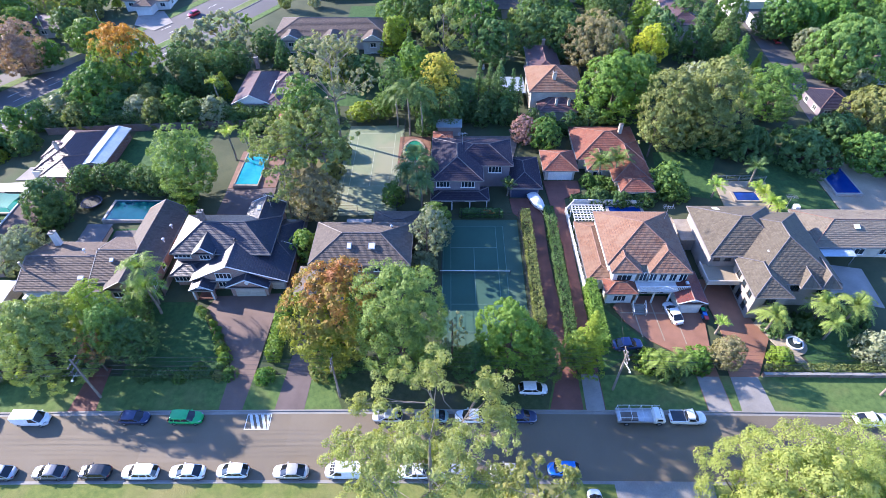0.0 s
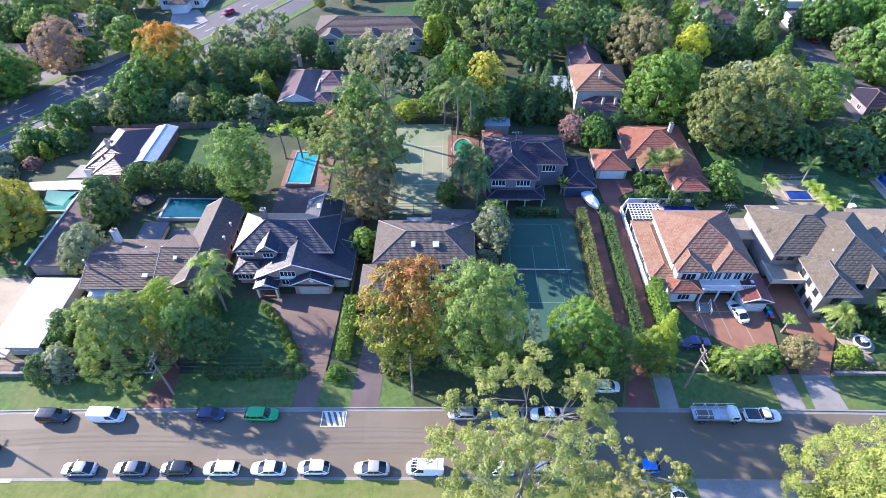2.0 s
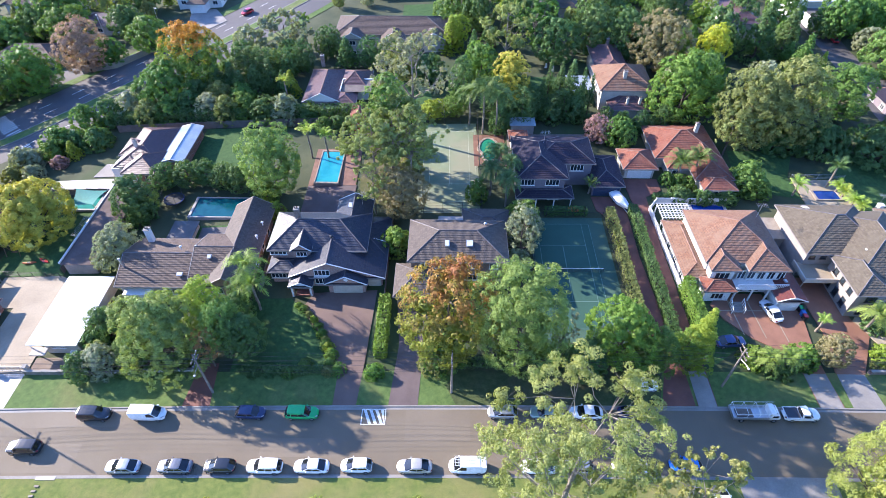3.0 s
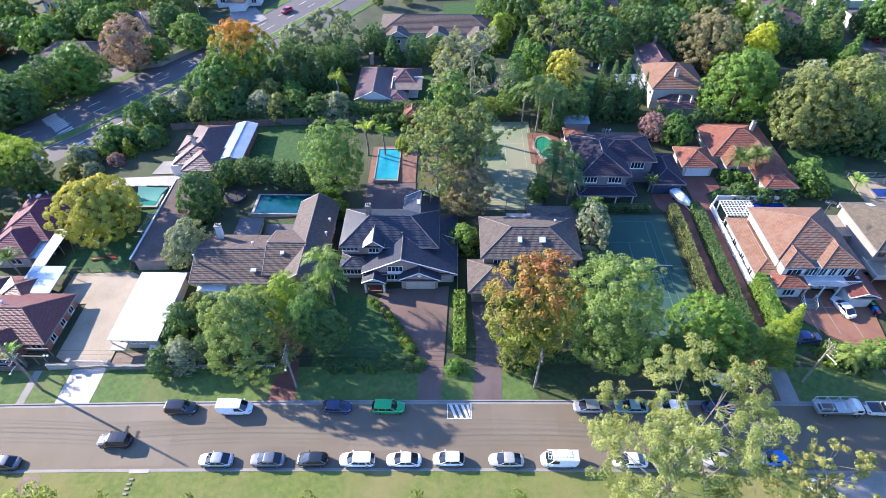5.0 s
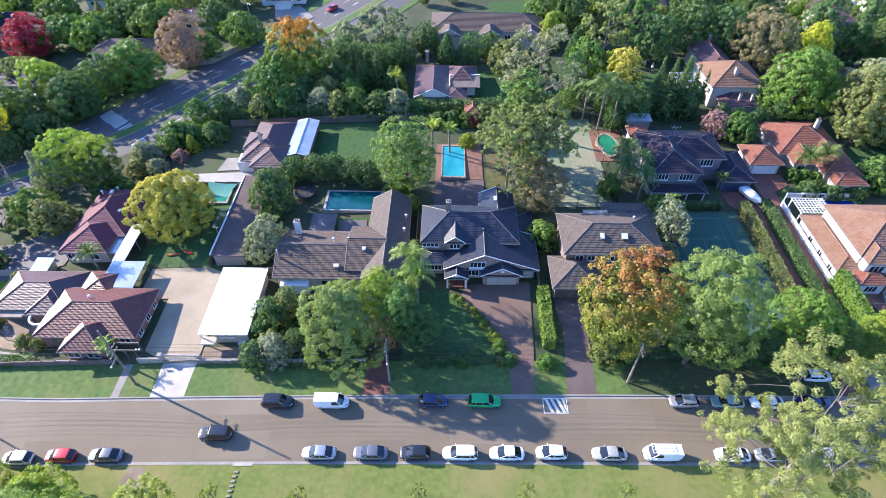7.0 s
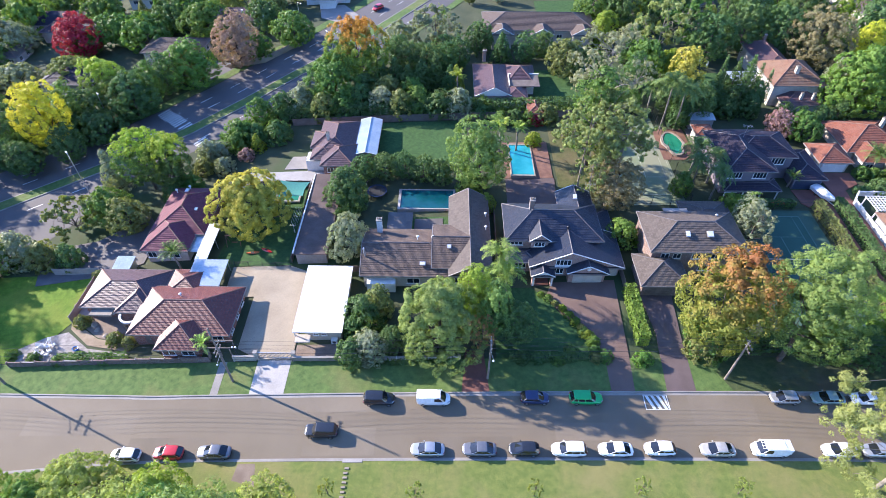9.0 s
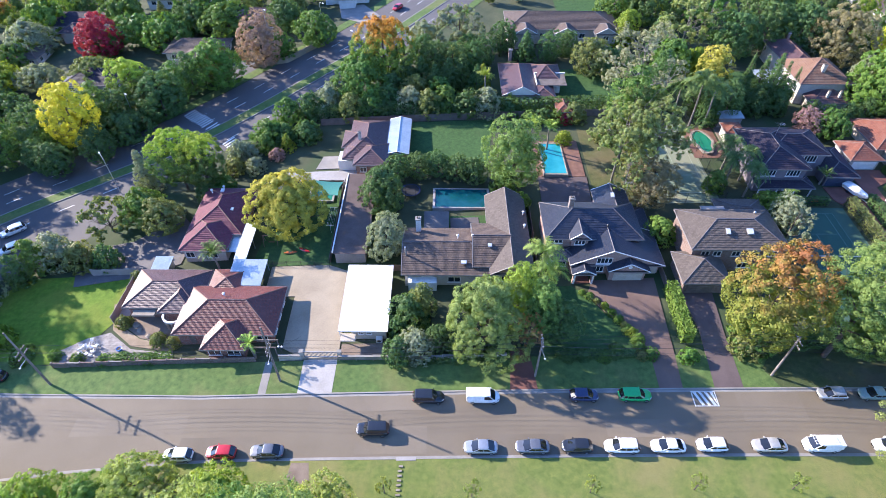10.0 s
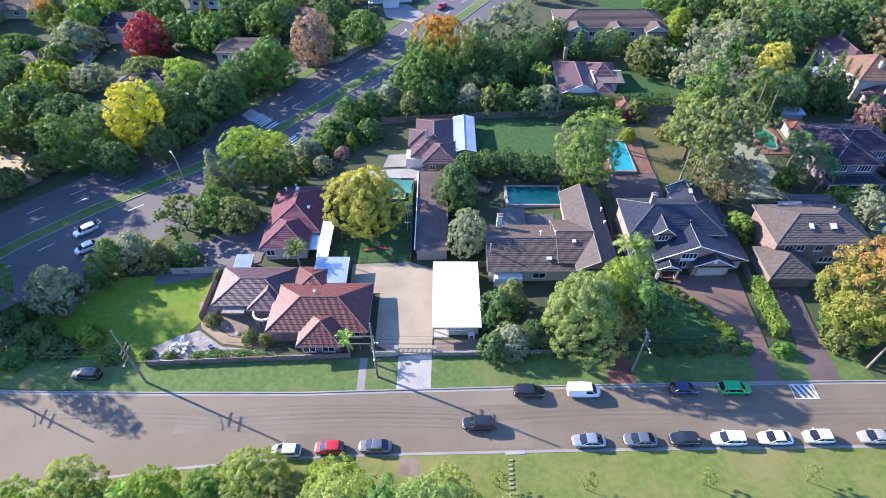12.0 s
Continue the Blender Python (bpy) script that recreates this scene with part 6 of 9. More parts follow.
def frond(s, root, out, length, droop, width, n=20):
    """One arched frond: a thin midrib with narrow drooping leaflets in two rows."""
    out = out.normalized()
    side = out.cross(Vector((0, 0, 1))).normalized()
    pts = []
    for i in range(n + 1):
        f = i / n
        pts.append(root + out * (length * (f - 0.12 * f * f)) + Vector((0, 0, length * (0.38 * f - droop * f * f))))
    for i in range(0, n, 3):
        a, b = pts[i], pts[min(n, i + 3)]
        s.face([a - side * 0.012, a + side * 0.012, b + side * 0.008, b - side * 0.008])
    for i in range(1, n):
        a, b = pts[i], pts[i + 1]
        w = width * math.sin(math.pi * (0.16 + 0.78 * (i + 0.5) / n)) * random.uniform(0.8, 1.15)
        for sg in (-1, 1):
            tip = a + side * sg * w + out * w * random.uniform(0.5, 0.8) - Vector((0, 0, w * random.uniform(0.3, 0.85)))
            s.face([a, a.lerp(b, 0.75), tip])


PALMS = {}


def palm(x, y, height, r, mat, label, fronds=17, group="palms", bark=M_PALEBARK, droop=0.62):
    z = gz(x, y)
    t = thing("palm_tree", x, y, z, label, "palm", group)
    key = (mat.name, fronds, droop)
    if key not in PALMS:
        s = Shape()
        for i in range(fronds):
            a = i * 2.399 + random.uniform(-0.2, 0.2)
            lift = random.uniform(0.0, 0.8) if i < fronds * 0.6 else random.uniform(0.8, 2.2)
            frond(s, Vector((0, 0, 0)), Vector((math.cos(a), math.sin(a), lift)), random.uniform(0.8, 1.1), droop, 0.22)
        ob = s.make("crown", mat, t)
        PALMS[key] = ob.data
    else:
        ob = new("crown", PALMS[key])
        ob.parent = t
    ob.matrix_basis = pose(0, 0, height - r * 0.35, 0, 0, random.uniform(0, 360)) @ Matrix.Diagonal((r, r, r, 1))
    s = Shape()
    prev, pr = Vector((0, 0, -0.3)), 0.22
    for i in range(1, 7):
        q = Vector((math.sin(i * 0.9) * 0.08, math.cos(i * 0.7) * 0.08, (height - r * 0.35) * i / 6))
        s.rod(prev, q, pr, 0.22 - 0.012 * i, 8, False)
        prev, pr = q, 0.22 - 0.012 * i
    s.make("trunk", bark, t)
    return t


def hedge(x0, x1, y0, y1, height, mat, label, clip=0.12, size=0.3, density=38):
    """A clipped hedge: leaf clumps over the faces of a long body, uneven where it bulges."""
    cx, cy = (x0 + x1) / 2, (y0 + y1) / 2
    h = thing("hedge", cx, cy, gz(cx, cy), label, "hedge")
    w, d = x1 - x0, y1 - y0
    faces = [(w * d, 2, 1), (w * height, 1, -1), (w * height, 1, 1), (d * height, 0, -1), (d * height, 0, 1)]
    ps, ns = [], []
    for area, ax, sg in faces:
        n = int(area * density) + 4
        p = RNG.uniform(-0.5, 0.5, size=(n, 3)) * np.array([w, d, height])
        nn = RNG.normal(scale=0.45, size=(n, 3))
        p[:, ax] = sg * (w, d, height)[ax] / 2
        nn[:, ax] += sg
        ps.append(p)
        ns.append(nn)
    p, nn = np.concatenate(ps), np.concatenate(ns)
    bul = np.array([noise.noise(Vector((a * 0.55 + cx, b * 0.55 + cy, c * 0.7))) for a, b, c in p])
    u = nn / np.linalg.norm(nn, axis=1, keepdims=True)
    p = p + u * (bul[:, None] * clip * 3 + RNG.normal(scale=clip, size=(len(p), 1)))
    p[:, 2] += height / 2
    p[:, 2] += np.array([gz(cx + a, cy + b) - gz(cx, cy) for a, b in p[:, :2]])
    ob = new("leaves", sprays("leaves", p, nn, size * RNG.uniform(0.6, 1.4, len(p)), mat))
    ob.parent = h
    s = Shape()
    n = max(2, int(max(w, d) / 1.2))
    for i in range(n):
        a, b = ((i + 0.5) / n - 0.5) * (w if w > d else 0), ((i + 0.5) / n - 0.5) * (d if d >= w else 0)
        g = gz(cx + a, cy + b) - gz(cx, cy)
        s.rod((a, b, g - 0.2), (a + 0.05, b, g + height * 0.8), 0.07, 0.03, 5)
    tagged(s.make("stem", M_BARK, h), kind="stuff")
    return h


class Grove:
    """Many far trees that nobody could count, gathered as one mesh of leaves and one of trunks."""

    def __init__(self):
        self.co, self.mat, self.trunks = [], [], Shape()

    def add(self, x, y, height, r, kind, index, variant, turn):
        me, limbs = crown_mesh(kind, "far", L_GREEN, variant, KINDS[kind])
        co = np.empty(len(me.vertices) * 3, dtype=np.float32)
        me.vertices.foreach_get("co", co)
        co = co.reshape(-1, 3)
        crown_h = height * 0.84
        c, s = math.cos(turn), math.sin(turn)
        z0 = gz(x, y)
        out = np.stack([(co[:, 0] * c - co[:, 1] * s) * r + x, (co[:, 0] * s + co[:, 1] * c) * r + y, co[:, 2] * crown_h / KINDS[kind] + z0 + height - crown_h], axis=1)
        self.co.append(out)
        self.mat.append(np.full(len(co) // 3, index, dtype=np.int32))
        self.trunks.rod((x, y, z0 - 0.3), (x, y, z0 + height * 0.7), 0.02 * height + 0.05, 0.06, 6)

    def make(self, palette, label):
        co, mi = np.concatenate(self.co), np.concatenate(self.mat)
        n = len(co) // 3
        me = bpy.data.meshes.new("far_woods")
        me.vertices.add(3 * n)
        me.vertices.foreach_set("co", co.ravel())
        me.loops.add(3 * n)
        me.loops.foreach_set("vertex_index", np.arange(3 * n, dtype=np.int32))
        me.polygons.add(n)
        me.polygons.foreach_set("loop_start", np.arange(0, 3 * n, 3, dtype=np.int32))
        me.polygons.foreach_set("loop_total", np.full(n, 3, dtype=np.int32))
        for m in palette:
            me.materials.append(m)
        me.polygons.foreach_set("material_index", mi)
        me.update(calc_edges=True)
        tagged(new("far_woods", me), label, "trees", kind="stuff")
        tagged(self.trunks.make("far_trunks", M_BARK), "dark trunks of the distant garden trees", "trees", kind="stuff")
# along the street fronts
tree(-15.6, 48.0, 17.3, 6.7, "round", L_AUTUMN, "liquidambar turning orange-red above a green base", "fine", bare=0.2)
tree(-6.0, 44.7, 21.0, 6.6, "round", L_STREET, "tall pale green street tree with a dense rounded crown", "near", bare=0.3)
shrub(-16.8, 46.8, 6, 3.5, L_GREEN, "green understorey below the autumn tree")
shrub(-17.7, 45.9, 4.5, 2.7, L_OLIVE, "olive understorey beside a power pole")
tree(9.0, 46.2, 13.4, 5.3, "dome", L_BRIGHT, "spreading green tree before the tennis court", "fine", bare=0.3)
tree(13.6, 44.6, 10.0, 3.4, "dome", L_GREEN, "spreading green tree beside the driveway", "fine", bare=0.25)
tree(4.2, 44.0, 8, 3.2, "dome", L_DARK, "dark green tree before the tennis court", "fine")
tree(0.9, 47.1, 12, 2.2, "airy", L_GREY, "grey-leaved thin tree beside the court", "mid")
tree(20.1, 46.3, 13, 3.3, "cone", L_LIME, "lime-green clipped conifer beside the driveway", "fine")
tree(18.5, 46.0, 8, 2.1, "round", L_BRIGHT, "bright green shrub tree beside the driveway", "mid")
tree(-57.2, 47.2, 14.0, 6.9, "dome", L_GARDEN, "broad pale green garden tree over a low wall", "near", bare=0.12)
tree(-52.1, 51.4, 12.5, 3.0, "round", L_LIME, "yellow-green tree behind the broad one", "fine")
tree(-48.5, 48.7, 11.5, 3.4, "round", L_STREET, "green garden tree behind a low wall", "fine")
tree(-50.9, 46.0, 9, 2.2, "airy", L_RUST, "thin tree with rust-brown leaves by the entrance", "mid")
shrub(-69.4, 51.6, 6.5, 3.1, L_DARK, "dark green shrub beside the white-roofed garage")
shrub(-67.4, 54.0, 6, 3.0, L_OLIVE, "olive shrub beside the white-roofed garage")
shrub(-68.0, 46.1, 5, 3.1, L_GREY, "grey-green shrub behind a low wall")
shrub(-70.7, 45.3, 4.5, 2.6, L_DARK, "dark green shrub behind a low wall")
for x, y, h, w in ((-64.6, 47.4, 4.6, 2.4), (-61.2, 46.6, 4.0, 2.2), (-55.6, 46.4, 3.6, 2.2)):
    shrub(x, y, h, w, L_DARK, "dark shaded shrub behind the low white wall", level="mid")
shrub(-71.0, 50.0, 3.5, 2.3, L_DARK, "dark green shrub beside the garage")
shrub(-33.4, 47.7, 1.6, 1.1, L_BRIGHT, "bright green shrub along a path")
shrub(-34.6, 49.4, 1.5, 1.0, L_GREEN, "green shrub along a path")
shrub(-35.6, 51.4, 1.2, 0.8, L_BRIGHT, "bright green shrub along a path")
shrub(-37.1, 45.9, 1.4, 1.3, L_GREEN, "green shrub along a driveway")
shrub(-26.5, 44.5, 2, 1.7, L_BRIGHT, "low bright shrub beside a driveway")
shrub(-42.2, 44.8, 1.3, 1.2, L_DARK, "clipped green shrub along the front boundary")
shrub(-39.2, 44.6, 1.2, 1.2, L_GREEN, "clipped green shrub along the front boundary")
shrub(-44.6, 44.7, 1.4, 1.3, L_DARK, "clipped green shrub along the front boundary")
shrub(-32.0, 44.9, 1.5, 1.3, L_GREEN, "clipped green shrub along the front boundary")
tree(40.9, 47.0, 5.5, 2.7, "round", L_TAN, "pale grey-green shrub tree by the forecourt", "mid")
shrub(30.1, 46.9, 2.6, 2.5, L_BRIGHT, "dense bright green shrub behind the verge")
shrub(37.4, 47.2, 3, 2.5, L_BRIGHT, "dense bright green shrub behind the verge")
palm(31.3, 45.7, 3.5999999999999996, 2.9, L_FERN, "low spreading palm behind the verge", 30, droop=0.8)
palm(34.0, 45.8, 3.8, 2.8, L_FERN, "low spreading palm behind the verge", 30, droop=0.8)
shrub(33.3, 45.9, 1.6, 3.0, L_DARK, "dark shrubs under the palms")
shrub(37.1, 46.7, 2.2, 2.0, L_GREEN, "green shrub under the palms")
palm(49.7, 52.8, 5.6, 3.8, L_FERN, "lush yellow-green palm in a front garden", 26, droop=0.9)
palm(58.1, 54.8, 6.1, 3.9, L_FERN, "lush yellow-green palm in a front garden", 26, droop=0.9)
palm(63.1, 54.9, 6.1, 4.2, L_FERN, "lush yellow-green palm in a front garden", 26, droop=0.9)
palm(58.4, 51.7, 5.1, 2.9, L_FERN, "lush yellow-green palm in a front garden", 26, droop=0.9)
palm(42.0, 52.5, 3.5, 1.9, L_PALMLIME, "small lime palm beside the bins")
shrub(56.3, 53.8, 1.6, 2.7, L_DARK, "dark garden bed shrubs below the palms")
shrub(51.2, 53.3, 1.4, 2.1, L_DARK, "dark garden bed shrubs below the palms")
shrub(64.5, 55.2, 1.4, 2.7, L_DARK, "dark garden bed shrubs below the palms")
shrub(49.9, 47.6, 2.4, 2.1, L_LIME, "yellow-green shrub beside the path")
shrub(64.0, 48.9, 5, 3.0, L_GREY, "pale grey shrub tree on the lawn edge")
# palms
palm(-47.7, 58.6, 10.5, 4.6, L_FERN, "tall feathery palm beside a brown-roofed house", 19, droop=0.9)
palm(-46.6, 56.7, 8, 4.0, L_FERN, "feathery palm beside a brown-roofed house", 19, droop=0.9)
palm(-93.5, 45.8, 5, 2.3, L_PALMLIME, "young palm behind the front wall", 11)
palm(-104.7, 64.7, 6, 3.4, L_PALM, "shaggy palm behind the maroon roof", 20)
palm(-45.2, 97.6, 8, 3.3, L_PALMLIME, "lime palm beside the pool")
palm(-41.6, 97.3, 7, 2.8, L_PALMLIME, "lime palm beside the pool")
palm(-8.3, 105.6, 13, 5.2, L_PALM, "tall palm behind the old court", 24, droop=0.85)
palm(-5.5, 104.8, 12, 4.7, L_PALM, "tall palm behind the old court", 24, droop=0.85)
palm(-11.2, 108.9, 10, 4.2, L_PALM, "tall palm behind the old court", 24, droop=0.85)
palm(-6.2, 89.9, 8, 4.2, L_DARK, "dark drooping palm beside the old court", 30, droop=0.95)
palm(-7.6, 84.6, 8, 3.8, L_DARK, "dark drooping palm beside the old court", 30, droop=0.95)
palm(-4.8, 81.3, 8, 3.7, L_DARK, "dark drooping palm beside the old court", 30, droop=0.95)
palm(-3.9, 86.3, 8, 3.4, L_DARK, "dark drooping palm beside the old court", 30, droop=0.95)
palm(30.3, 89.4, 6, 4.2, L_PALM, "palm before the terracotta house", 26)
palm(33.6, 89.8, 6.5, 4.0, L_PALM, "palm before the terracotta house", 26)
palm(52.0, 85.0, 4, 2.8, L_PALMLIME, "lime palm beside a plunge pool")
palm(61.5, 84.6, 2.6, 2.3, L_PALMLIME, "low lime palm beside the terrace", 30)
palm(62.1, 82.1, 2.6, 2.3, L_PALMLIME, "low lime palm beside the terrace", 30)
palm(62.8, 80.5, 2.6, 2.3, L_PALMLIME, "low lime palm beside the terrace", 30)
palm(61.0, 86.2, 2.6, 2.3, L_PALMLIME, "low lime palm beside the terrace", 30)
palm(59.9, 87.7, 6.5, 3.2, L_DARK, "palm beside the dark lawn")
palm(11.9, 85.1, 3.5, 2.4, L_PALM, "palm beside the garage")
palm(-54.2, 117.8, 8, 3.0, L_LIME, "tall palm among conifers")
# back gardens
tree(-50.0, 86.2, 14.5, 6.1, "round", L_STREET, "leafy green tree beside the turquoise pool", "fine")
tree(-30.0, 85.6, 18.6, 6.4, "airy", L_GUM, "tall gum tree with pale limbs between the courts", "near", bark=M_PALEBARK, bare=0.45)
tree(-22.9, 85.2, 17.6, 6.2, "airy", L_GUM, "tall gum tree with pale limbs between the courts", "near", bark=M_PALEBARK, bare=0.45)
tree(-24.4, 79.6, 10.0, 4.7, "round", L_TAN, "olive-brown tree beside the old court", "fine")
tree(-26.4, 88.0, 19.4, 6.6, "airy", L_GUM, "tall weeping gum tree between the courts", "near", bark=M_PALEBARK, bare=0.45)
tree(-29.6, 79.4, 13, 3.6, "airy", L_GUM, "weeping gum tree between the courts", "fine", bark=M_PALEBARK)
shrub(-24.7, 69.6, 5, 3.2, L_BRIGHT, "bright green shrub tree between two houses")
tree(-27.2, 92.5, 20.6, 5.8, "dome", L_GREEN, "green domed tree behind the gum", "mid")
tree(-23.4, 103.5, 24, 9.6, "sparse", L_DRYGUM, "grey gum tree with bare branches", "fine", bark=M_PALEBARK, bare=0.4)
tree(-2.4, 71.0, 8.5, 3.5, "round", L_GREY, "grey-green tree beside the court", "mid")
shrub(-2.6, 76.9, 4.5, 3.2, L_BRIGHT, "bright green shrub by the house corner")
shrub(-3.9, 65.6, 4, 2.4, L_GREY, "grey shrub by the house corner")
tree(-1.8, 116.0, 13.5, 5.0, "dome", L_PALEYELLOW, "yellow-green tree above the palms", "mid")
tree(-15.3, 144.4, 10, 3.9, "cone", L_LIME, "bright lime tree behind gardens", "mid")
tree(-9.7, 136.2, 10, 2.9, "cone", L_DARK, "dark pointed conifer in a row", "mid", group="conifers")
tree(7.3, 117.4, 11, 1.7, "cone", L_DARK, "dark pointed conifer in a row", "mid", group="conifers")
tree(9.5, 115.6, 12, 2.1, "cone", L_DARK, "dark pointed conifer in a row", "mid", group="conifers")
tree(11.6, 114.1, 13.6, 3.1, "cone", L_DARK, "dark pointed conifer in a row", "mid", group="conifers")
tree(14.7, 115.1, 10.5, 1.7, "cone", L_DARK, "dark pointed conifer in a row", "mid", group="conifers")
tree(16.2, 113.2, 10, 1.5, "cone", L_DARK, "dark pointed conifer in a row", "mid", group="conifers")
tree(5.2, 113.0, 10, 1.8, "cone", L_DARK, "dark pointed conifer in a row", "mid", group="conifers")
tree(10.2, 111.6, 11.5, 1.8, "cone", L_DARK, "dark pointed conifer in a row", "mid", group="conifers")
tree(-2.7, 107.1, 9, 2.2, "cone", L_DARK, "dark pointed conifer in a row", "mid", group="conifers")
for x, y, h, w in ((3.0, 112.5, 7.0, 3.0), (8.2, 111.6, 6.5, 2.6), (13.6, 112.2, 7.5, 2.4), (-5.5, 111.5, 10, 3.2), (-12.5, 118.0, 11, 3.4), (0.5, 108.5, 9, 2.8)):
    tree(x, y, h, w, "round", L_DARK, "dense dark green tree behind the palms", "mid", bare=0.08)
shrub(-0.2, 116.4, 8, 3.3, L_DARK, "dark green shrub below the conifers")
shrub(3.0, 112.1, 6, 2.8, L_DARK, "dark green shrub below the conifers")
shrub(7.5, 110.5, 5, 2.8, L_DARK, "dark green shrub below the conifers")
shrub(-4.5, 106.5, 6, 2.7, L_DARK, "dark green shrub below the conifers")
shrub(12.5, 110.8, 6, 3.2, L_DARK, "dark green shrub below the conifers")
tree(20.8, 101.1, 6, 3.8, "round", L_GREEN, "green garden tree behind the garage", "mid")
tree(16.9, 103.0, 5.5, 3.2, "round", L_PINK, "pinkish-leaved tree behind the garage", "mid")
tree(37.0, 112.5, 15, 8.4, "dome", L_BRIGHT, "broad bright green tree behind the terracotta house", "fine")
tree(54.0, 102.4, 18.5, 8.5, "round", L_OLIVE, "large olive-green tree with a dense crown", "fine")
tree(46.7, 101.5, 16, 7.4, "round", L_OLIVE, "large olive-green tree with a dense crown", "fine")
tree(42.5, 97.8, 10, 3.5, "airy", L_GUM, "pale gum beside the large trees", "mid")
shrub(42.9, 87.0, 6, 3.9, L_GREEN, "green shrub tree beside the terracotta house")
shrub(44.8, 84.8, 4, 2.6, L_GREEN, "green shrub beside the terracotta house")
tree(72.1, 112.1, 13, 6.0, "round", L_GREEN, "green tree beside the lane", "fine")
tree(76.0, 129.4, 8, 2.8, "cone", L_LIME, "lime conifer beside the lane", "mid")
tree(72.1, 131.4, 11, 4.2, "cone", L_GREEN, "green conifer beside the lane", "mid")
tree(74.2, 96.4, 7, 7.0, "dome", L_DARK, "dark shaded trees behind the lawn", "mid")
tree(64.1, 99.8, 6, 5.4, "dome", L_DARK, "dark shaded trees behind the lawn", "mid")
tree(83.8, 103.9, 7, 6.1, "dome", L_DARK, "dark shaded trees behind the lawn", "mid")
shrub(54.2, 100.9, 4, 4.2, L_DARK, "dark shrub on the lawn edge")
shrub(60.0, 100.0, 4, 3.6, L_DARK, "dark shrub on the lawn edge")
shrub(29.5, 83.9, 2.5, 2.4, L_DARK, "dark shrub behind the curved wall")
shrub(33.7, 83.1, 2.5, 2.4, L_DARK, "dark shrub behind the curved wall")
shrub(38.0, 83.1, 2.5, 2.4, L_DARK, "dark shrub behind the curved wall")
shrub(32.4, 87.5, 2.2, 1.8, L_GREEN, "green shrubs before the terracotta house")
shrub(30.3, 88.3, 2.2, 1.8, L_GREEN, "green shrubs before the terracotta house")
shrub(28.1, 88.7, 2.2, 1.8, L_GREEN, "green shrubs before the terracotta house")
tree(36.6, 133.3, 14, 7.2, "round", L_TAN, "tan-olive tree among dark gardens", "fine")
tree(51.1, 135.0, 11, 4.2, "round", L_LEMON, "yellow-leaved tree among dark gardens", "mid")
tree(53.1, 152.8, 12, 3.8, "round", L_LIME, "tall lime tree among gardens", "mid")
tree(64.7, 140.4, 16.9, 5.7, "cone", L_DARK, "dark green tree in distant gardens", "mid")
tree(72.8, 142.8, 13.0, 4.8, "cone", L_DARK, "dark green tree in distant gardens", "mid")
tree(29.7, 138.2, 13.0, 6.3, "round", L_DARK, "dark green tree in distant gardens", "mid")
tree(21.4, 141.3, 13.0, 6.4, "round", L_DARK, "dark green tree in distant gardens", "mid")
tree(11.1, 136.7, 11.7, 6.3, "round", L_DARK, "dark green tree in distant gardens", "mid")
tree(25.7, 153.4, 13.0, 6.8, "round", L_DARK, "dark green tree in distant gardens", "mid")
tree(44.4, 157.4, 11.7, 5.9, "round", L_DARK, "dark green tree in distant gardens", "mid")
tree(-1.1, 139.2, 16, 7.1, "airy", L_GUM, "tall gum in distant gardens", "mid", bark=M_PALEBARK)
tree(7.0, 145.4, 15, 6.6, "airy", L_GREEN, "tall gum in distant gardens", "mid", bark=M_PALEBARK)
tree(100.2, 133.3, 15, 9.7, "dome", L_STREET, "spreading pale green pine beside the lane", "fine")
tree(96.5, 145.6, 7, 3.8, "round", L_GREY, "grey-leaved tree beside the lane", "mid")
tree(102.4, 145.0, 4, 2.7, "cone", L_LIME, "lime shrub beside the lane", "mid")
tree(94.5, 110.2, 9.1, 6.6, "round", L_OLIVE, "garden tree beside the lane", "mid")
tree(86.9, 95.3, 7.8, 5.7, "round", L_GREEN, "garden tree beside the lane", "mid")
tree(97.6, 131.1, 5.2, 4.4, "round", L_BRIGHT, "garden tree beside the lane", "mid")
tree(101.3, 127.2, 5.2, 3.8, "round", L_GREY, "garden tree beside the lane", "mid")
tree(93.7, 154.6, 11.7, 7.2, "round", L_GREEN, "garden tree beside the lane", "mid")
tree(103.6, 157.3, 11.7, 7.8, "round", L_BRIGHT, "garden tree beside the lane", "mid")
tree(114.8, 160.3, 11.7, 7.0, "round", L_GREEN, "garden tree beside the lane", "mid")
tree(89.0, 154.2, 7.8, 4.3, "round", L_DARK, "garden tree beside the lane", "mid")
tree(118.8, 153.4, 10.4, 5.1, "round", L_GREEN, "garden tree beside the lane", "mid")
tree(79.1, 159.0, 10.4, 5.2, "round", L_GREEN, "garden tree beside the lane", "mid")
tree(66.9, 158.3, 10.4, 4.4, "round", L_DARK, "garden tree beside the lane", "mid")
# north-west gardens and the highway side
tree(-79.4, 129.4, 15.6, 7.8, "round", L_ORANGE, "tall tree with an orange autumn top", "fine")
tree(-84.6, 121.0, 10, 7.1, "round", L_GREEN, "green tree below the autumn one", "fine")
tree(-69.9, 126.1, 8, 3.7, "cone", L_DARK, "dark conifer in a clump", "mid", group="conifers")
tree(-66.3, 121.8, 8, 3.6, "cone", L_DARK, "dark conifer in a clump", "mid", group="conifers")
tree(-63.0, 123.2, 9, 3.9, "cone", L_DARK, "dark conifer in a clump", "mid", group="conifers")
tree(-59.6, 124.4, 9, 3.6, "cone", L_DARK, "dark conifer in a clump", "mid", group="conifers")
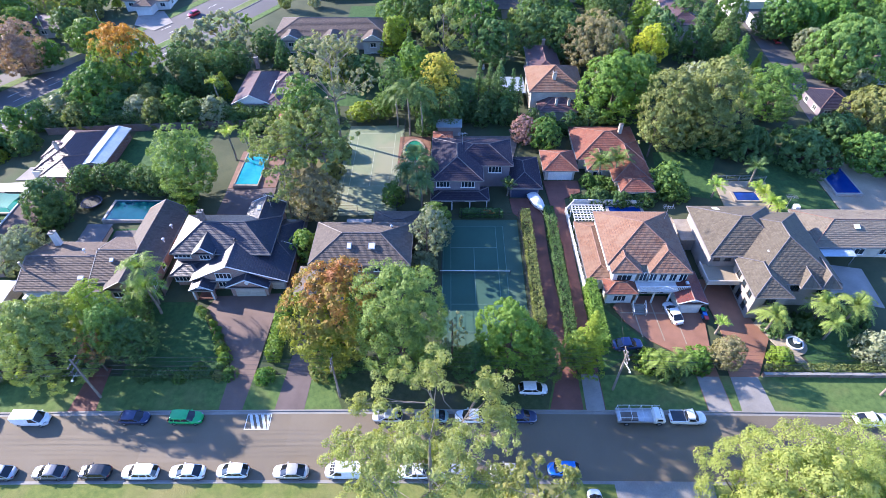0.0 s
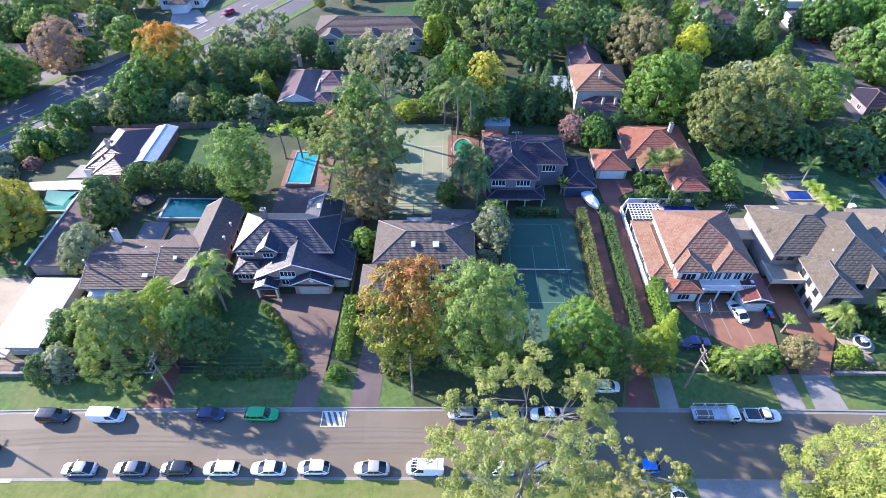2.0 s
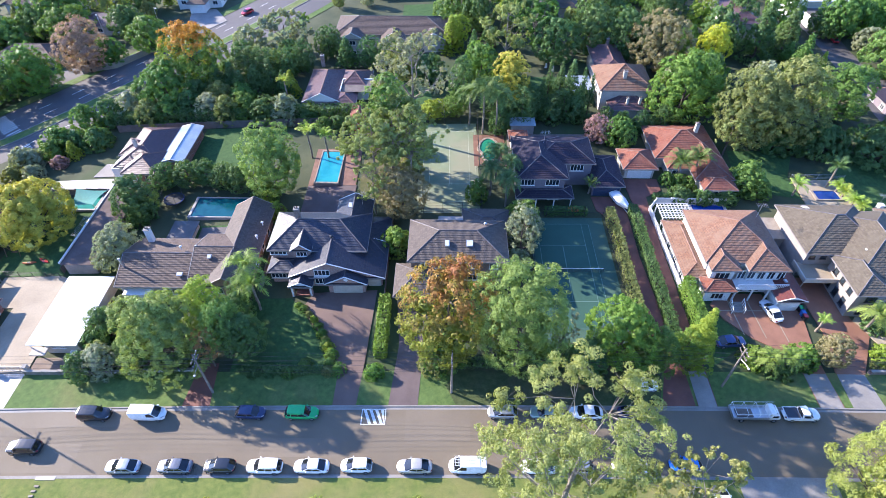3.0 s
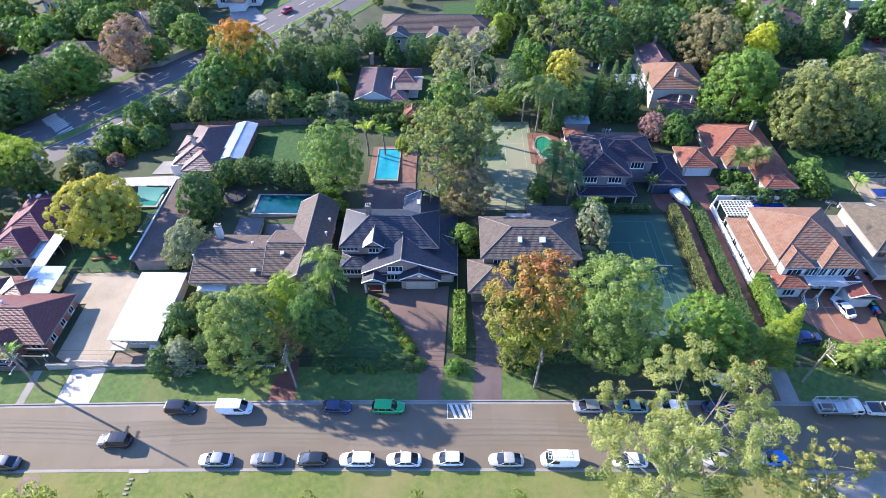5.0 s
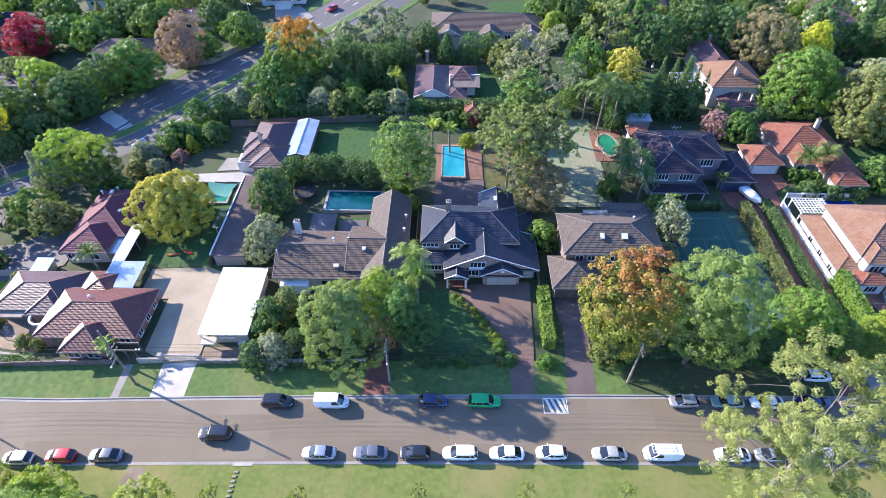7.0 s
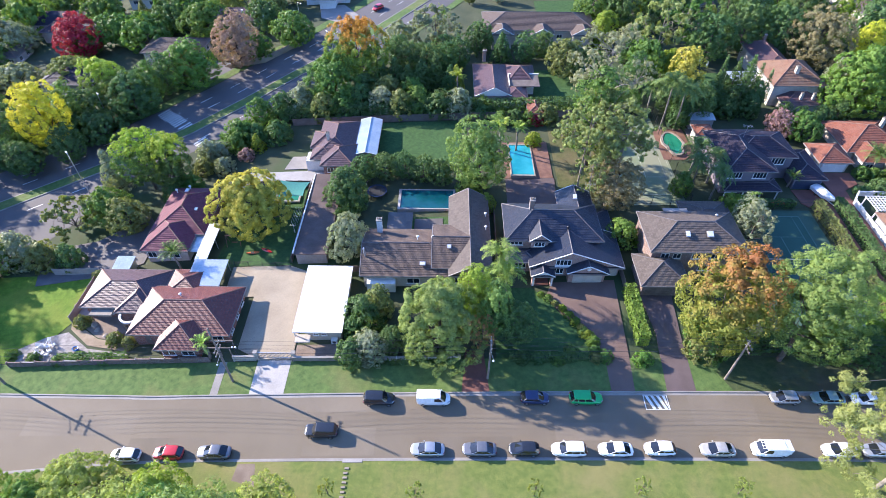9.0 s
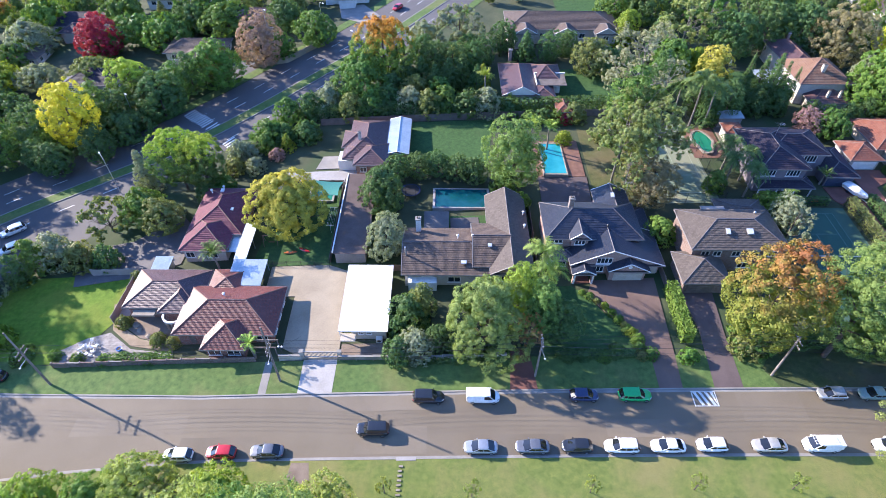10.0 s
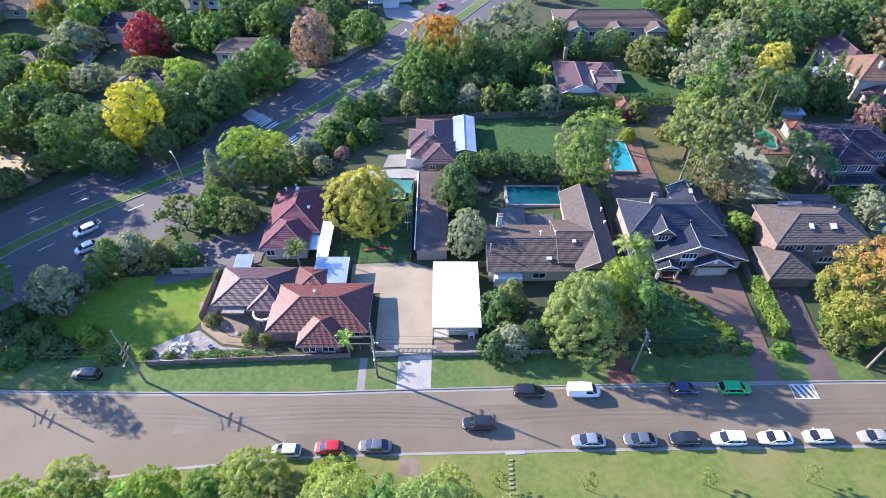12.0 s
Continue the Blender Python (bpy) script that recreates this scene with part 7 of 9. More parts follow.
tree(-56.0, 122.3, 7, 3.3, "cone", L_DARK, "dark conifer in a clump", "mid", group="conifers")
tree(-73.2, 125.0, 8, 4.2, "cone", L_DARK, "dark conifer in a clump", "mid", group="conifers")
for x, y, h, w in ((-62.0, 130.0, 9, 3.4), (-57.0, 131.5, 8, 3.2), (-66.5, 131.0, 9, 3.6), (-53.5, 134.5, 8, 3.0), (-36.5, 136.0, 8, 3.2), (-31.5, 138.5, 7, 3.0), (-70.0, 136.5, 8, 3.6), (-57.5, 138.0, 7, 3.2)):
    tree(x, y, h, w, "round", L_DARK, "dark shaded garden tree behind the houses", "mid", bare=0.1)
tree(-60.0, 144.7, 11, 7.6, "airy", L_GREY, "grey-green tree beside the highway", "fine")
tree(-49.0, 139.7, 8, 1.3, "column", L_DARK, "slim dark cypress beside townhouses", "mid")
tree(-45.8, 141.1, 8, 1.4, "column", L_DARK, "slim dark cypress beside townhouses", "mid")
tree(-42.6, 136.5, 9, 3.8, "cone", L_DARK, "dark pointed conifer beside townhouses", "mid")
tree(-13.8, 148.1, 8, 3.4, "round", L_LIME, "lime-green tree by the townhouses", "mid")
tree(-54.5, 123.5, 7, 2.8, "cone", L_LIME, "lime tree beside the house", "mid")
shrub(-48.7, 115.3, 3.5, 2.4, L_LIME, "lime shrub beside the house")
shrub(-100.8, 111.8, 6.2, 3.7, L_GREEN, "rounded shrub in a tall boundary screen", group="boundary screen")
shrub(-96.0, 113.8, 6.2, 3.8, L_DARK, "rounded shrub in a tall boundary screen", group="boundary screen")
shrub(-91.8, 116.0, 6.2, 3.8, L_GREY, "rounded shrub in a tall boundary screen", group="boundary screen")
shrub(-86.1, 113.1, 6.2, 3.7, L_OLIVE, "rounded shrub in a tall boundary screen", group="boundary screen")
shrub(-81.6, 114.0, 6.2, 3.8, L_GREEN, "rounded shrub in a tall boundary screen", group="boundary screen")
shrub(-77.3, 116.2, 6.2, 3.8, L_DARK, "rounded shrub in a tall boundary screen", group="boundary screen")
shrub(-72.2, 114.6, 6.2, 3.8, L_GREY, "rounded shrub in a tall boundary screen", group="boundary screen")
shrub(-67.9, 113.1, 6.2, 3.7, L_OLIVE, "rounded shrub in a tall boundary screen", group="boundary screen")
shrub(-63.3, 114.1, 6.2, 3.7, L_GREEN, "rounded shrub in a tall boundary screen", group="boundary screen")
shrub(-58.4, 112.6, 6.2, 3.7, L_DARK, "rounded shrub in a tall boundary screen", group="boundary screen")
shrub(-53.7, 112.4, 6.2, 3.7, L_GREY, "rounded shrub in a tall boundary screen", group="boundary screen")
shrub(-71.1, 119.6, 6.2, 3.9, L_OLIVE, "rounded shrub in a tall boundary screen", group="boundary screen")
shrub(-65.4, 118.5, 6.2, 3.8, L_GREEN, "rounded shrub in a tall boundary screen", group="boundary screen")
shrub(-77.1, 121.3, 6.2, 3.9, L_DARK, "rounded shrub in a tall boundary screen", group="boundary screen")
shrub(-90.8, 119.7, 6.2, 3.9, L_GREY, "rounded shrub in a tall boundary screen", group="boundary screen")
shrub(-44.3, 108.4, 3, 2.3, L_GREEN, "shrub below the white gable")
shrub(-41.1, 108.8, 3, 2.3, L_DARK, "shrub below the white gable")
shrub(-37.8, 108.2, 3, 2.3, L_GREEN, "shrub below the white gable")
shrub(-48.4, 111.4, 3, 2.4, L_DARK, "shrub below the white gable")
shrub(-35.9, 107.9, 2.5, 1.8, L_RED, "small red-leaved shrub by the brick porch")
tree(-76.1, 80.4, 9, 5.0, "dome", L_DARK, "dense dark rounded conifer behind the long shed", "fine")
tree(-75.7, 79.2, 6, 3.5, "cone", L_DARK, "dense dark conifer behind the long shed", "mid")
tree(-73.6, 88.8, 5.4, 2.9, "round", L_DARK, "dark rounded conifer in a row behind the pool", "mid", group="pool screen")
tree(-69.1, 89.5, 5.4, 2.9, "round", L_DARK, "dark rounded conifer in a row behind the pool", "mid", group="pool screen")
tree(-65.1, 89.7, 5.4, 2.9, "round", L_DARK, "dark rounded conifer in a row behind the pool", "mid", group="pool screen")
tree(-61.3, 88.3, 5.4, 2.9, "round", L_DARK, "dark rounded conifer in a row behind the pool", "mid", group="pool screen")
tree(-57.7, 87.2, 5.4, 2.9, "round", L_DARK, "dark rounded conifer in a row behind the pool", "mid", group="pool screen")
tree(-74.1, 67.6, 8, 4.3, "round", L_GREY, "grey-green tree beside the long shed", "fine")
shrub(-48.9, 79.1, 3, 2.2, L_BRIGHT, "bright shrub by the house wing")
tree(-93.4, 76.1, 10.5, 7.8, "round", L_PALEYELLOW, "yellowing garden tree with a broad crown", "near")
tree(-118.4, 88.4, 14, 5.3, "round", L_SUNTOP, "dark tree with a sunlit lime top painted into its leaves", "fine")
tree(-112.8, 87.4, 13, 5.0, "round", L_SUNTOP, "dark tree with a sunlit lime top painted into its leaves", "fine")
tree(-126.4, 88.6, 10, 3.5, "cone", L_GREY, "grey-green conifer beside the highway", "mid")
tree(-129.5, 76.3, 7, 5.1, "airy", L_OLIVE, "spreading olive tree beside the yard", "mid")
tree(-123.0, 79.0, 7, 4.7, "round", L_GREEN, "green tree beside the maroon roof", "mid")
tree(-118.3, 76.2, 7, 4.2, "round", L_OLIVE, "tree with rusty leaves beside the maroon roof", "mid")
shrub(-139.7, 67.2, 7, 3.2, L_GREEN, "shrub in a screen beside the highway")
shrub(-135.6, 68.1, 7.5, 3.6, L_GREY, "shrub in a screen beside the highway")
shrub(-131.1, 67.3, 5.5, 3.2, L_OLIVE, "shrub in a screen beside the highway")
shrub(-126.1, 67.0, 5, 2.7, L_DARK, "shrub in a screen beside the highway")
shrub(-141.0, 63.5, 7, 2.6, L_DARK, "shrub in a screen beside the highway")
shrub(-146.5, 59.2, 8.5, 4.8, L_GREY, "pale grey rounded shrub on the lawn")
shrub(-137.7, 50.6, 2.6, 2.5, L_LIME, "small lime-green shrub on the lawn")
shrub(-147.7, 51.6, 3, 3.3, L_DARK, "dark shrub along the front boundary")
shrub(-143.7, 49.3, 2.5, 2.6, L_DARK, "dark shrub along the front boundary")
shrub(-148.8, 47.9, 2.5, 3.3, L_GREEN, "dark shrub along the front boundary")
shrub(-140.6, 48.7, 2, 2.3, L_DARK, "dark shrub along the front boundary")
shrub(-132.3, 47.2, 1.8, 2.3, L_GREEN, "dark shrub along the front boundary")
shrub(-153.4, 55.5, 3, 3.4, L_DARK, "dark shrub along the front boundary")
shrub(-126.7, 47.2, 1.1, 1.3, L_GREEN, "low green shrub in the front bed")
shrub(-122.6, 46.3, 1.1, 1.3, L_GREEN, "low green shrub in the front bed")
shrub(-118.3, 45.9, 1.1, 1.3, L_GREEN, "low green shrub in the front bed")
shrub(-115.2, 46.3, 1.1, 1.3, L_GREEN, "low green shrub in the front bed")
shrub(-110.5, 45.9, 1.1, 1.3, L_GREEN, "low green shrub in the front bed")
shrub(-117.5, 53.1, 2, 1.5, L_OLIVE, "rounded shrub beside the bungalow")
shrub(-119.2, 63.3, 2, 1.3, L_OLIVE, "rounded shrub beside the bungalow")
shrub(-110.3, 49.4, 2, 1.5, L_OLIVE, "rounded shrub beside the bungalow")
shrub(-107.4, 48.7, 2, 1.3, L_OLIVE, "rounded shrub beside the bungalow")
shrub(-109.2, 98.0, 4.5, 3.5, L_GREY, "rounded shrub beside the highway fence")
shrub(-103.7, 104.7, 5, 4.4, L_GREEN, "rounded shrub beside the highway fence")
shrub(-95.2, 104.3, 4.5, 3.6, L_DARK, "rounded shrub beside the highway fence")
shrub(-104.8, 93.6, 3, 2.5, L_GREY, "rounded shrub beside the highway fence")
shrub(-101.0, 97.6, 2.5, 2.0, L_PINK, "rounded shrub beside the highway fence")
tree(-99.1, 100.7, 4.5, 2.0, "cone", L_LIME, "small lime conifer beside the fence", "mid")
tree(-147.0, 103.4, 16.8, 5.8, "round", L_YELLOW, "bright yellow autumn tree beside the highway", "fine")
tree(-141.2, 121.2, 13, 6.1, "round", L_SUNTOP, "dark green tree with a painted sunlit lime top beside the highway", "fine")
tree(-133.2, 117.0, 11, 6.2, "round", L_DARK, "dark green tree beside the highway", "fine")
tree(-123.2, 130.5, 11.5, 7.0, "round", L_BRIGHT, "bright green tree beside the highway", "fine")
tree(-113.4, 139.5, 13.5, 6.4, "round", L_BROWN, "brown-leaved tree beside the highway wall", "fine")
tree(-109.8, 144.7, 7, 4.7, "dome", L_GREEN, "green tree beside the brown one", "mid")
tree(-164.5, 152.0, 12.0, 6.4, "round", L_RED, "deep red autumn tree among roofs", "fine")
tree(-209.7, 179.2, 9, 4.8, "round", L_ORANGE, "orange autumn tree among roofs", "mid")
tree(-161.0, 138.8, 6.3, 6.6, "round", L_OLIVE, "garden tree beyond the highway", "mid")
tree(-189.2, 159.0, 9.5, 7.2, "round", L_GREY, "garden tree beyond the highway", "mid")
tree(-145.5, 155.4, 8.4, 7.8, "round", L_GREEN, "garden tree beyond the highway", "mid")
tree(-156.1, 159.2, 8.4, 7.1, "round", L_GREEN, "garden tree beyond the highway", "mid")
tree(-129.6, 160.5, 9.5, 7.4, "round", L_GREEN, "garden tree beyond the highway", "mid")
tree(-100.9, 152.1, 8.4, 6.4, "round", L_GREEN, "garden tree beyond the highway", "mid")
tree(-187.9, 137.7, 7.4, 6.6, "round", L_LIME, "garden tree beyond the highway", "mid")
tree(-175.9, 137.3, 5.8, 5.9, "round", L_GREY, "garden tree beyond the highway", "mid")
tree(-185.6, 123.4, 8.4, 8.4, "round", L_DARK, "garden tree beyond the highway", "mid")
tree(-156.1, 102.1, 4.7, 5.5, "round", L_DARK, "garden tree beyond the highway", "mid")
tree(-170.6, 98.6, 4.7, 3.8, "round", L_OLIVE, "garden tree beyond the highway", "mid")
tree(-176.0, 92.8, 5.2, 4.5, "round", L_OLIVE, "garden tree beyond the highway", "mid")
tree(-146.8, 110.9, 6.3, 7.1, "round", L_DARK, "garden tree beyond the highway", "mid")
tree(-139.2, 108.8, 6.3, 6.3, "round", L_DARK, "garden tree beyond the highway", "mid")
tree(-175.3, 119.8, 6.3, 6.8, "round", L_DARK, "garden tree beyond the highway", "mid")
tree(-200.7, 140.5, 8.4, 7.5, "round", L_DARK, "garden tree beyond the highway", "mid")
tree(-186.4, 112.8, 6.3, 5.9, "round", L_GREEN, "garden tree beyond the highway", "mid")
tree(-191.6, 152.7, 6.3, 6.2, "round", L_GREEN, "garden tree beyond the highway", "mid")
tree(-141.5, 166.1, 8.4, 7.3, "round", L_DARK, "garden tree beyond the highway", "mid")
tree(-191.2, 173.0, 9.5, 8.5, "round", L_BRIGHT, "garden tree beyond the highway", "mid")
tree(-168.1, 175.6, 8.4, 7.6, "round", L_GREEN, "garden tree beyond the highway", "mid")
tree(-132.2, 133.7, 4.2, 5.6, "round", L_DARK, "garden tree beyond the highway", "mid")
tree(-138.5, 128.8, 4.2, 5.5, "round", L_OLIVE, "garden tree beyond the highway", "mid")
tree(-111.1, 161.0, 8.4, 6.2, "round", L_DARK, "garden tree beyond the highway", "mid")
tree(-164.4, 154.3, 6.3, 6.1, "round", L_GREEN, "garden tree beyond the highway", "mid")
tree(-209.2, 159.8, 6.3, 6.4, "round", L_GREEN, "garden tree beyond the highway", "mid")
tree(-169.9, 110.3, 3.7, 4.3, "round", L_DARK, "garden tree beyond the highway", "mid")
tree(-178.0, 110.2, 5.2, 5.1, "round", L_DARK, "garden tree beyond the highway", "mid")
tree(-137.5, 172.1, 11.7, 8.6, "round", L_GREEN, "tree in distant gardens", "mid")
tree(-7.5, 155.8, 10.4, 5.2, "round", L_DARK, "tree in distant gardens", "mid")
tree(-14.9, 159.8, 9.1, 5.3, "round", L_GREEN, "tree in distant gardens", "mid")
tree(4.3, 159.2, 10.4, 5.3, "round", L_DARK, "tree in distant gardens", "mid")
tree(-48.2, 142.2, 8, 3.9, "round", L_DARK, "tree behind the back fence", "mid")
tree(-26.8, 129.2, 9, 4.9, "round", L_OLIVE, "tree behind the back fence", "mid")
tree(-21.2, 128.5, 7, 4.9, "round", L_DARK, "tree behind the back fence", "mid")
tree(-19.6, 112.3, 4, 3.4, "round", L_LIME, "tree behind the back fence", "mid")
tree(-14.4, 112.6, 6, 2.8, "round", L_GREEN, "tree behind the back fence", "mid")
shrub(-28.2, 100.8, 3, 2.9, L_OLIVE, "shrub under the gum trees")
shrub(-23.0, 98.6, 3, 2.9, L_OLIVE, "shrub under the gum trees")
shrub(-23.8, 91.9, 3, 2.8, L_OLIVE, "shrub under the gum trees")
tree(-46.0, 47.8, 9, 3.2, "round", L_DARK, "dark green tree below the palms", "fine")
tree(-3.3, 67.4, 10, 3.2, "airy", L_GREY, "grey-green tree between house and court", "mid")
tree(-2.0, 72.8, 8, 2.2, "round", L_GREEN, "green tree between house and court", "mid")
shrub(-103.7, 101.5, 4, 3.3, L_GREEN, "garden shrub beside the highway fence")
shrub(-107.3, 99.0, 3.5, 2.8, L_GREY, "garden shrub beside the highway fence")
shrub(-109.4, 93.4, 3, 2.7, L_OLIVE, "garden shrub beside the highway fence")
shrub(-100.3, 104.5, 4, 3.1, L_DARK, "garden shrub beside the highway fence")
shrub(-95.9, 105.3, 4, 3.1, L_GREEN, "garden shrub beside the highway fence")
shrub(-110.0, 87.2, 4, 2.8, L_GREEN, "garden shrub beside the highway fence")
shrub(-112.4, 84.7, 4, 2.8, L_DARK, "garden shrub beside the highway fence")
shrub(-10.2, 83.1, 5, 2.4, L_GREEN, "garden shrub in a back garden")
shrub(-37.6, 99.9, 3, 2.0, L_LIME, "garden shrub in a back garden")
shrub(-33.9, 108.9, 4, 3.4, L_OLIVE, "garden shrub in a back garden")
shrub(-51.9, 84.5, 4, 2.7, L_GREEN, "garden shrub in a back garden")

# the near trees on the park side
tree(-1.6, 25.6, 24.5, 10.0, "airy", L_NEARGUM, "big eucalypt with pale limbs over the road", "park", bark=M_PALEBARK, bare=0.2)
tree(9.0, 20.5, 23.0, 4.5, "airy", L_NEARGUM, "slender eucalypt beside the big one", "fine", bark=M_PALEBARK, bare=0.45)
tree(36.5, 23.5, 18.5, 8.5, "round", L_PALEGREEN, "large yellow-green tree at the park edge", "park")
tree(42.0, 20.5, 17.5, 8.0, "round", L_PALEGREEN, "large yellow-green tree at the park edge", "park")
tree(48.0, 23.0, 18.0, 8.5, "round", L_PALEGREEN, "large bright green tree at the park edge", "park")
tree(-80.0, 14.5, 22.5, 5.0, "round", L_STREET, "tall olive-green tree in the park", "fine")
tree(-89.0, 15.5, 20.5, 5.0, "round", L_PALEGREEN, "tall green tree in the park", "fine")
tree(-84.5, 15.0, 21.5, 4.0, "round", L_GREEN, "tall green tree in the park", "mid")
tree(-72.5, 13.5, 20.0, 4.0, "round", L_OLIVE, "tall olive-green tree in the park", "mid")
tree(-78.0, 21.5, 8.0, 3.8, "round", L_PALEGREEN, "olive tree with rusty leaves near the kerb", "mid")
tree(-92.0, 23.5, 7.5, 4.0, "round", L_LIME, "green tree near the kerb", "mid")
for x, y, h, r, m in ((-103, 24.6, 7.5, 4.4, L_PALEGREEN), (-108.5, 23.2, 6.8, 3.8, L_BRIGHT), (-116, 23.6, 6.5, 3.6, L_LIME), (-121, 20.5, 6.5, 3.6, L_GREEN), (-127, 23.6, 7.5, 4.4, L_PALEGREEN), (-133.5, 21.5, 7.0, 4.2, L_LIME), (-139, 20.5, 7.5, 4.2, L_PALEGREEN), (-98.5, 21.5, 7.0, 3.6, L_OLIVE)):
    tree(x, y, h, r, "round", m, "rounded green park tree near the kerb", "fine", bare=0.1)
palm(-119.0, 23.0, 6.8, 2.4, L_PALMLIME, "lime palm among park trees", 15)
for x in (-71.3, -60.0, -44.8, -31.5, -19.0):
    y = 24.6 + random.uniform(-0.8, 0.6)
    tree(x, y, 3.7, 1.15, "airy", L_PALEGREEN, "young staked sapling on the park lawn", "low", group="saplings", bare=0.45)

for x, y, h, w in ((-49.4, 57.6, 6.4, 2.2), (-48.6, 54.0, 6.6, 2.5), (-48.8, 50.6, 6.6, 2.5)):
    tree(x, y, h, w, "round", L_DARK, "dark shaded tree below the palms", "mid", bare=0.1)
tree(-150.5, 46.5, 14.5, 2.5, "round", L_GREEN, "tall green tree at the street corner", "mid", bare=0.42)
tree(-158.0, 57.5, 15.0, 5.2, "round", L_GREEN, "tall green tree at the street corner", "mid")

hedge(-26.7, -25.1, 47.2, 57.6, 2.6, L_BRIGHT, "bright green hedge between two driveways")
hedge(13.9, 15.5, 53.0, 79.0, 2.1, L_OLIVE, "long clipped hedge beside the court", size=0.28)
hedge(18.5, 20.1, 50.0, 80.0, 1.8, L_DARK, "long clipped hedge between two driveways", size=0.28)
hedge(22.6, 24.2, 48.5, 60.5, 3.6, L_BRIGHT, "bright hedge beside the white house", size=0.3)
hedge(47.2, 71.5, 45.5, 46.6, 1.1, L_OLIVE, "low clipped hedge behind the front wall", size=0.25)
hedge(-46.5, -34.5, 44.4, 45.5, 1.1, L_DARK, "low dark hedge along the front lawn", size=0.25)
hedge(-66.0, -55.5, 43.9, 44.7, 0.8, L_DARK, "low dark hedge before the white wall", size=0.25)
hedge(-118.5, -107.0, 45.4, 46.6, 1.3, L_GREEN, "low green hedge along the front bed", size=0.25)
hedge(-8.0, 12.0, 46.0, 48.0, 2.6, L_DARK, "dark shaded hedge along the front boundary", size=0.32)
hedge(-19.0, -8.5, 45.4, 46.6, 1.2, L_DARK, "dark shaded hedge under the street trees", size=0.3)
hedge(24.0, 39.5, 82.9, 83.7, 1.5, L_DARK, "dark hedge behind the curved wall", size=0.3)
hedge(-95, -25, 111.2, 113.6, 3.4, L_DARK, "tall dark boundary hedge", size=0.42, density=14)
hedge(2.5, 10.5, 78.6, 79.8, 1.4, L_DARK, "dark hedge behind the court", size=0.28)

# dark shrubs before the weathered orange roofs
for x, y, h, w in ((18.5, 107.0, 5.5, 2.6), (22.5, 106.4, 5.0, 2.4), (27.0, 106.2, 5.2, 2.6), (31.5, 107.6, 6.0, 2.8)):
    shrub(x, y, h, w, L_DARK, "dark shaded shrub before a garden wall", level="mid")

# low shrubs in a curved border between lawn and driveway
for k in range(11):
    f = k / 10
    x, y = -40.4 + 7.0 * math.sin(f * 1.57), 57.4 - 12.6 * f ** 1.15
    shrub(x, y, (0.7, 1.0, 0.8, 1.2)[k % 4] + 0.4 * f, (0.65, 0.8, 0.6)[k % 3] + 0.25 * f, (L_BRIGHT, L_GREEN, L_OLIVE, L_LIME)[k % 4], "low green shrub in a curved driveway border", "border shrubs")

# tall trees that shade the highway from its far side
for k, (x, y, a) in enumerate(along(MEDIAN[4:9], 7.0, 19.5)):
    tree(x, y, random.uniform(9.0, 12.5), random.uniform(3.6, 4.6), "round", (L_GREEN, L_DARK, L_OLIVE)[k % 3], "green tree in a row beside the highway", "mid", group="highway trees", bare=0.1)
for x, y, h, w, m in ((-181, 97, 22, 5.5, L_DARK), (-187, 101, 22, 5.5, L_GREEN), (-184, 108, 20, 5.0, L_DARK)):
    tree(x, y, h, w, "round", m, "tall tree beside the forecourt and highway", "mid", group="highway trees")
for x, y, h, w in ((-184, 80, 20, 4.8), (-190, 72, 20, 5.0), (-141.5, 99.5, 9, 3.8), (-149.5, 95.5, 8, 3.6), (-154.0, 97.5, 8, 3.4)):
    tree(x, y, h, w, "round", L_DARK, "tall dark tree beside the highway", "mid", group="highway trees", bare=0.15)
for x, y, h in ((-187, 78, 34), (-191, 86, 32), (-194, 94, 24), (-198, 78, 34), (-203, 67, 25), (-186, 69, 31), (-199, 88, 30), (-194, 101, 24), (-200, 95, 24), (-190, 62, 25)):
    tree(x, y, h, 7.4, "round", L_DARK, "tall dark tree beside the highway", "mid", group="highway trees")

# the leafy gardens beyond, planted wherever no roof, road or lawn lies
CLEAR = [(-106, 42, -20, 108), (-50, 106, -12, 135), (-50, 126, -12, 172), (-24, 78, 46, 112), (16, 108, 33, 138), (2, 110, 17, 131), (-196, 157, -164, 184), (-147, 131, -122, 156), (-222, 160, -206, 175), (-129, 161, -113, 173),
         (-168, 118, -149, 143), (-208, 146, -183, 160), (-233, 184, -211, 198), (-171, 180, -153, 195), (59, 148, 71, 178), (80, 106, 106, 180), (107, 128, 123, 142), (-104, 160, -82, 191), (9, 162, 23, 177),
         (-43, 178, -21, 193), (29, 174, 47, 189), (-145, 182, -127, 195), (-190, 139, -108, 154), (-216, 84, -168, 136), (58, 60, 95, 106)]


def near_highway(x, y, reach):
    for p, q in zip(MEDIAN, MEDIAN[1:]):
        p, q = Vector(p), Vector(q)
        d = q - p
        f = max(0.0, min(1.0, (Vector((x, y)) - p).dot(d) / d.length_squared))
        c = p + d * f
        side = d.x * (y - c.y) - d.y * (x - c.x)
        if (Vector((x, y)) - c).length < (18.5 if side > 0 else 13.5):
            return True
    return False


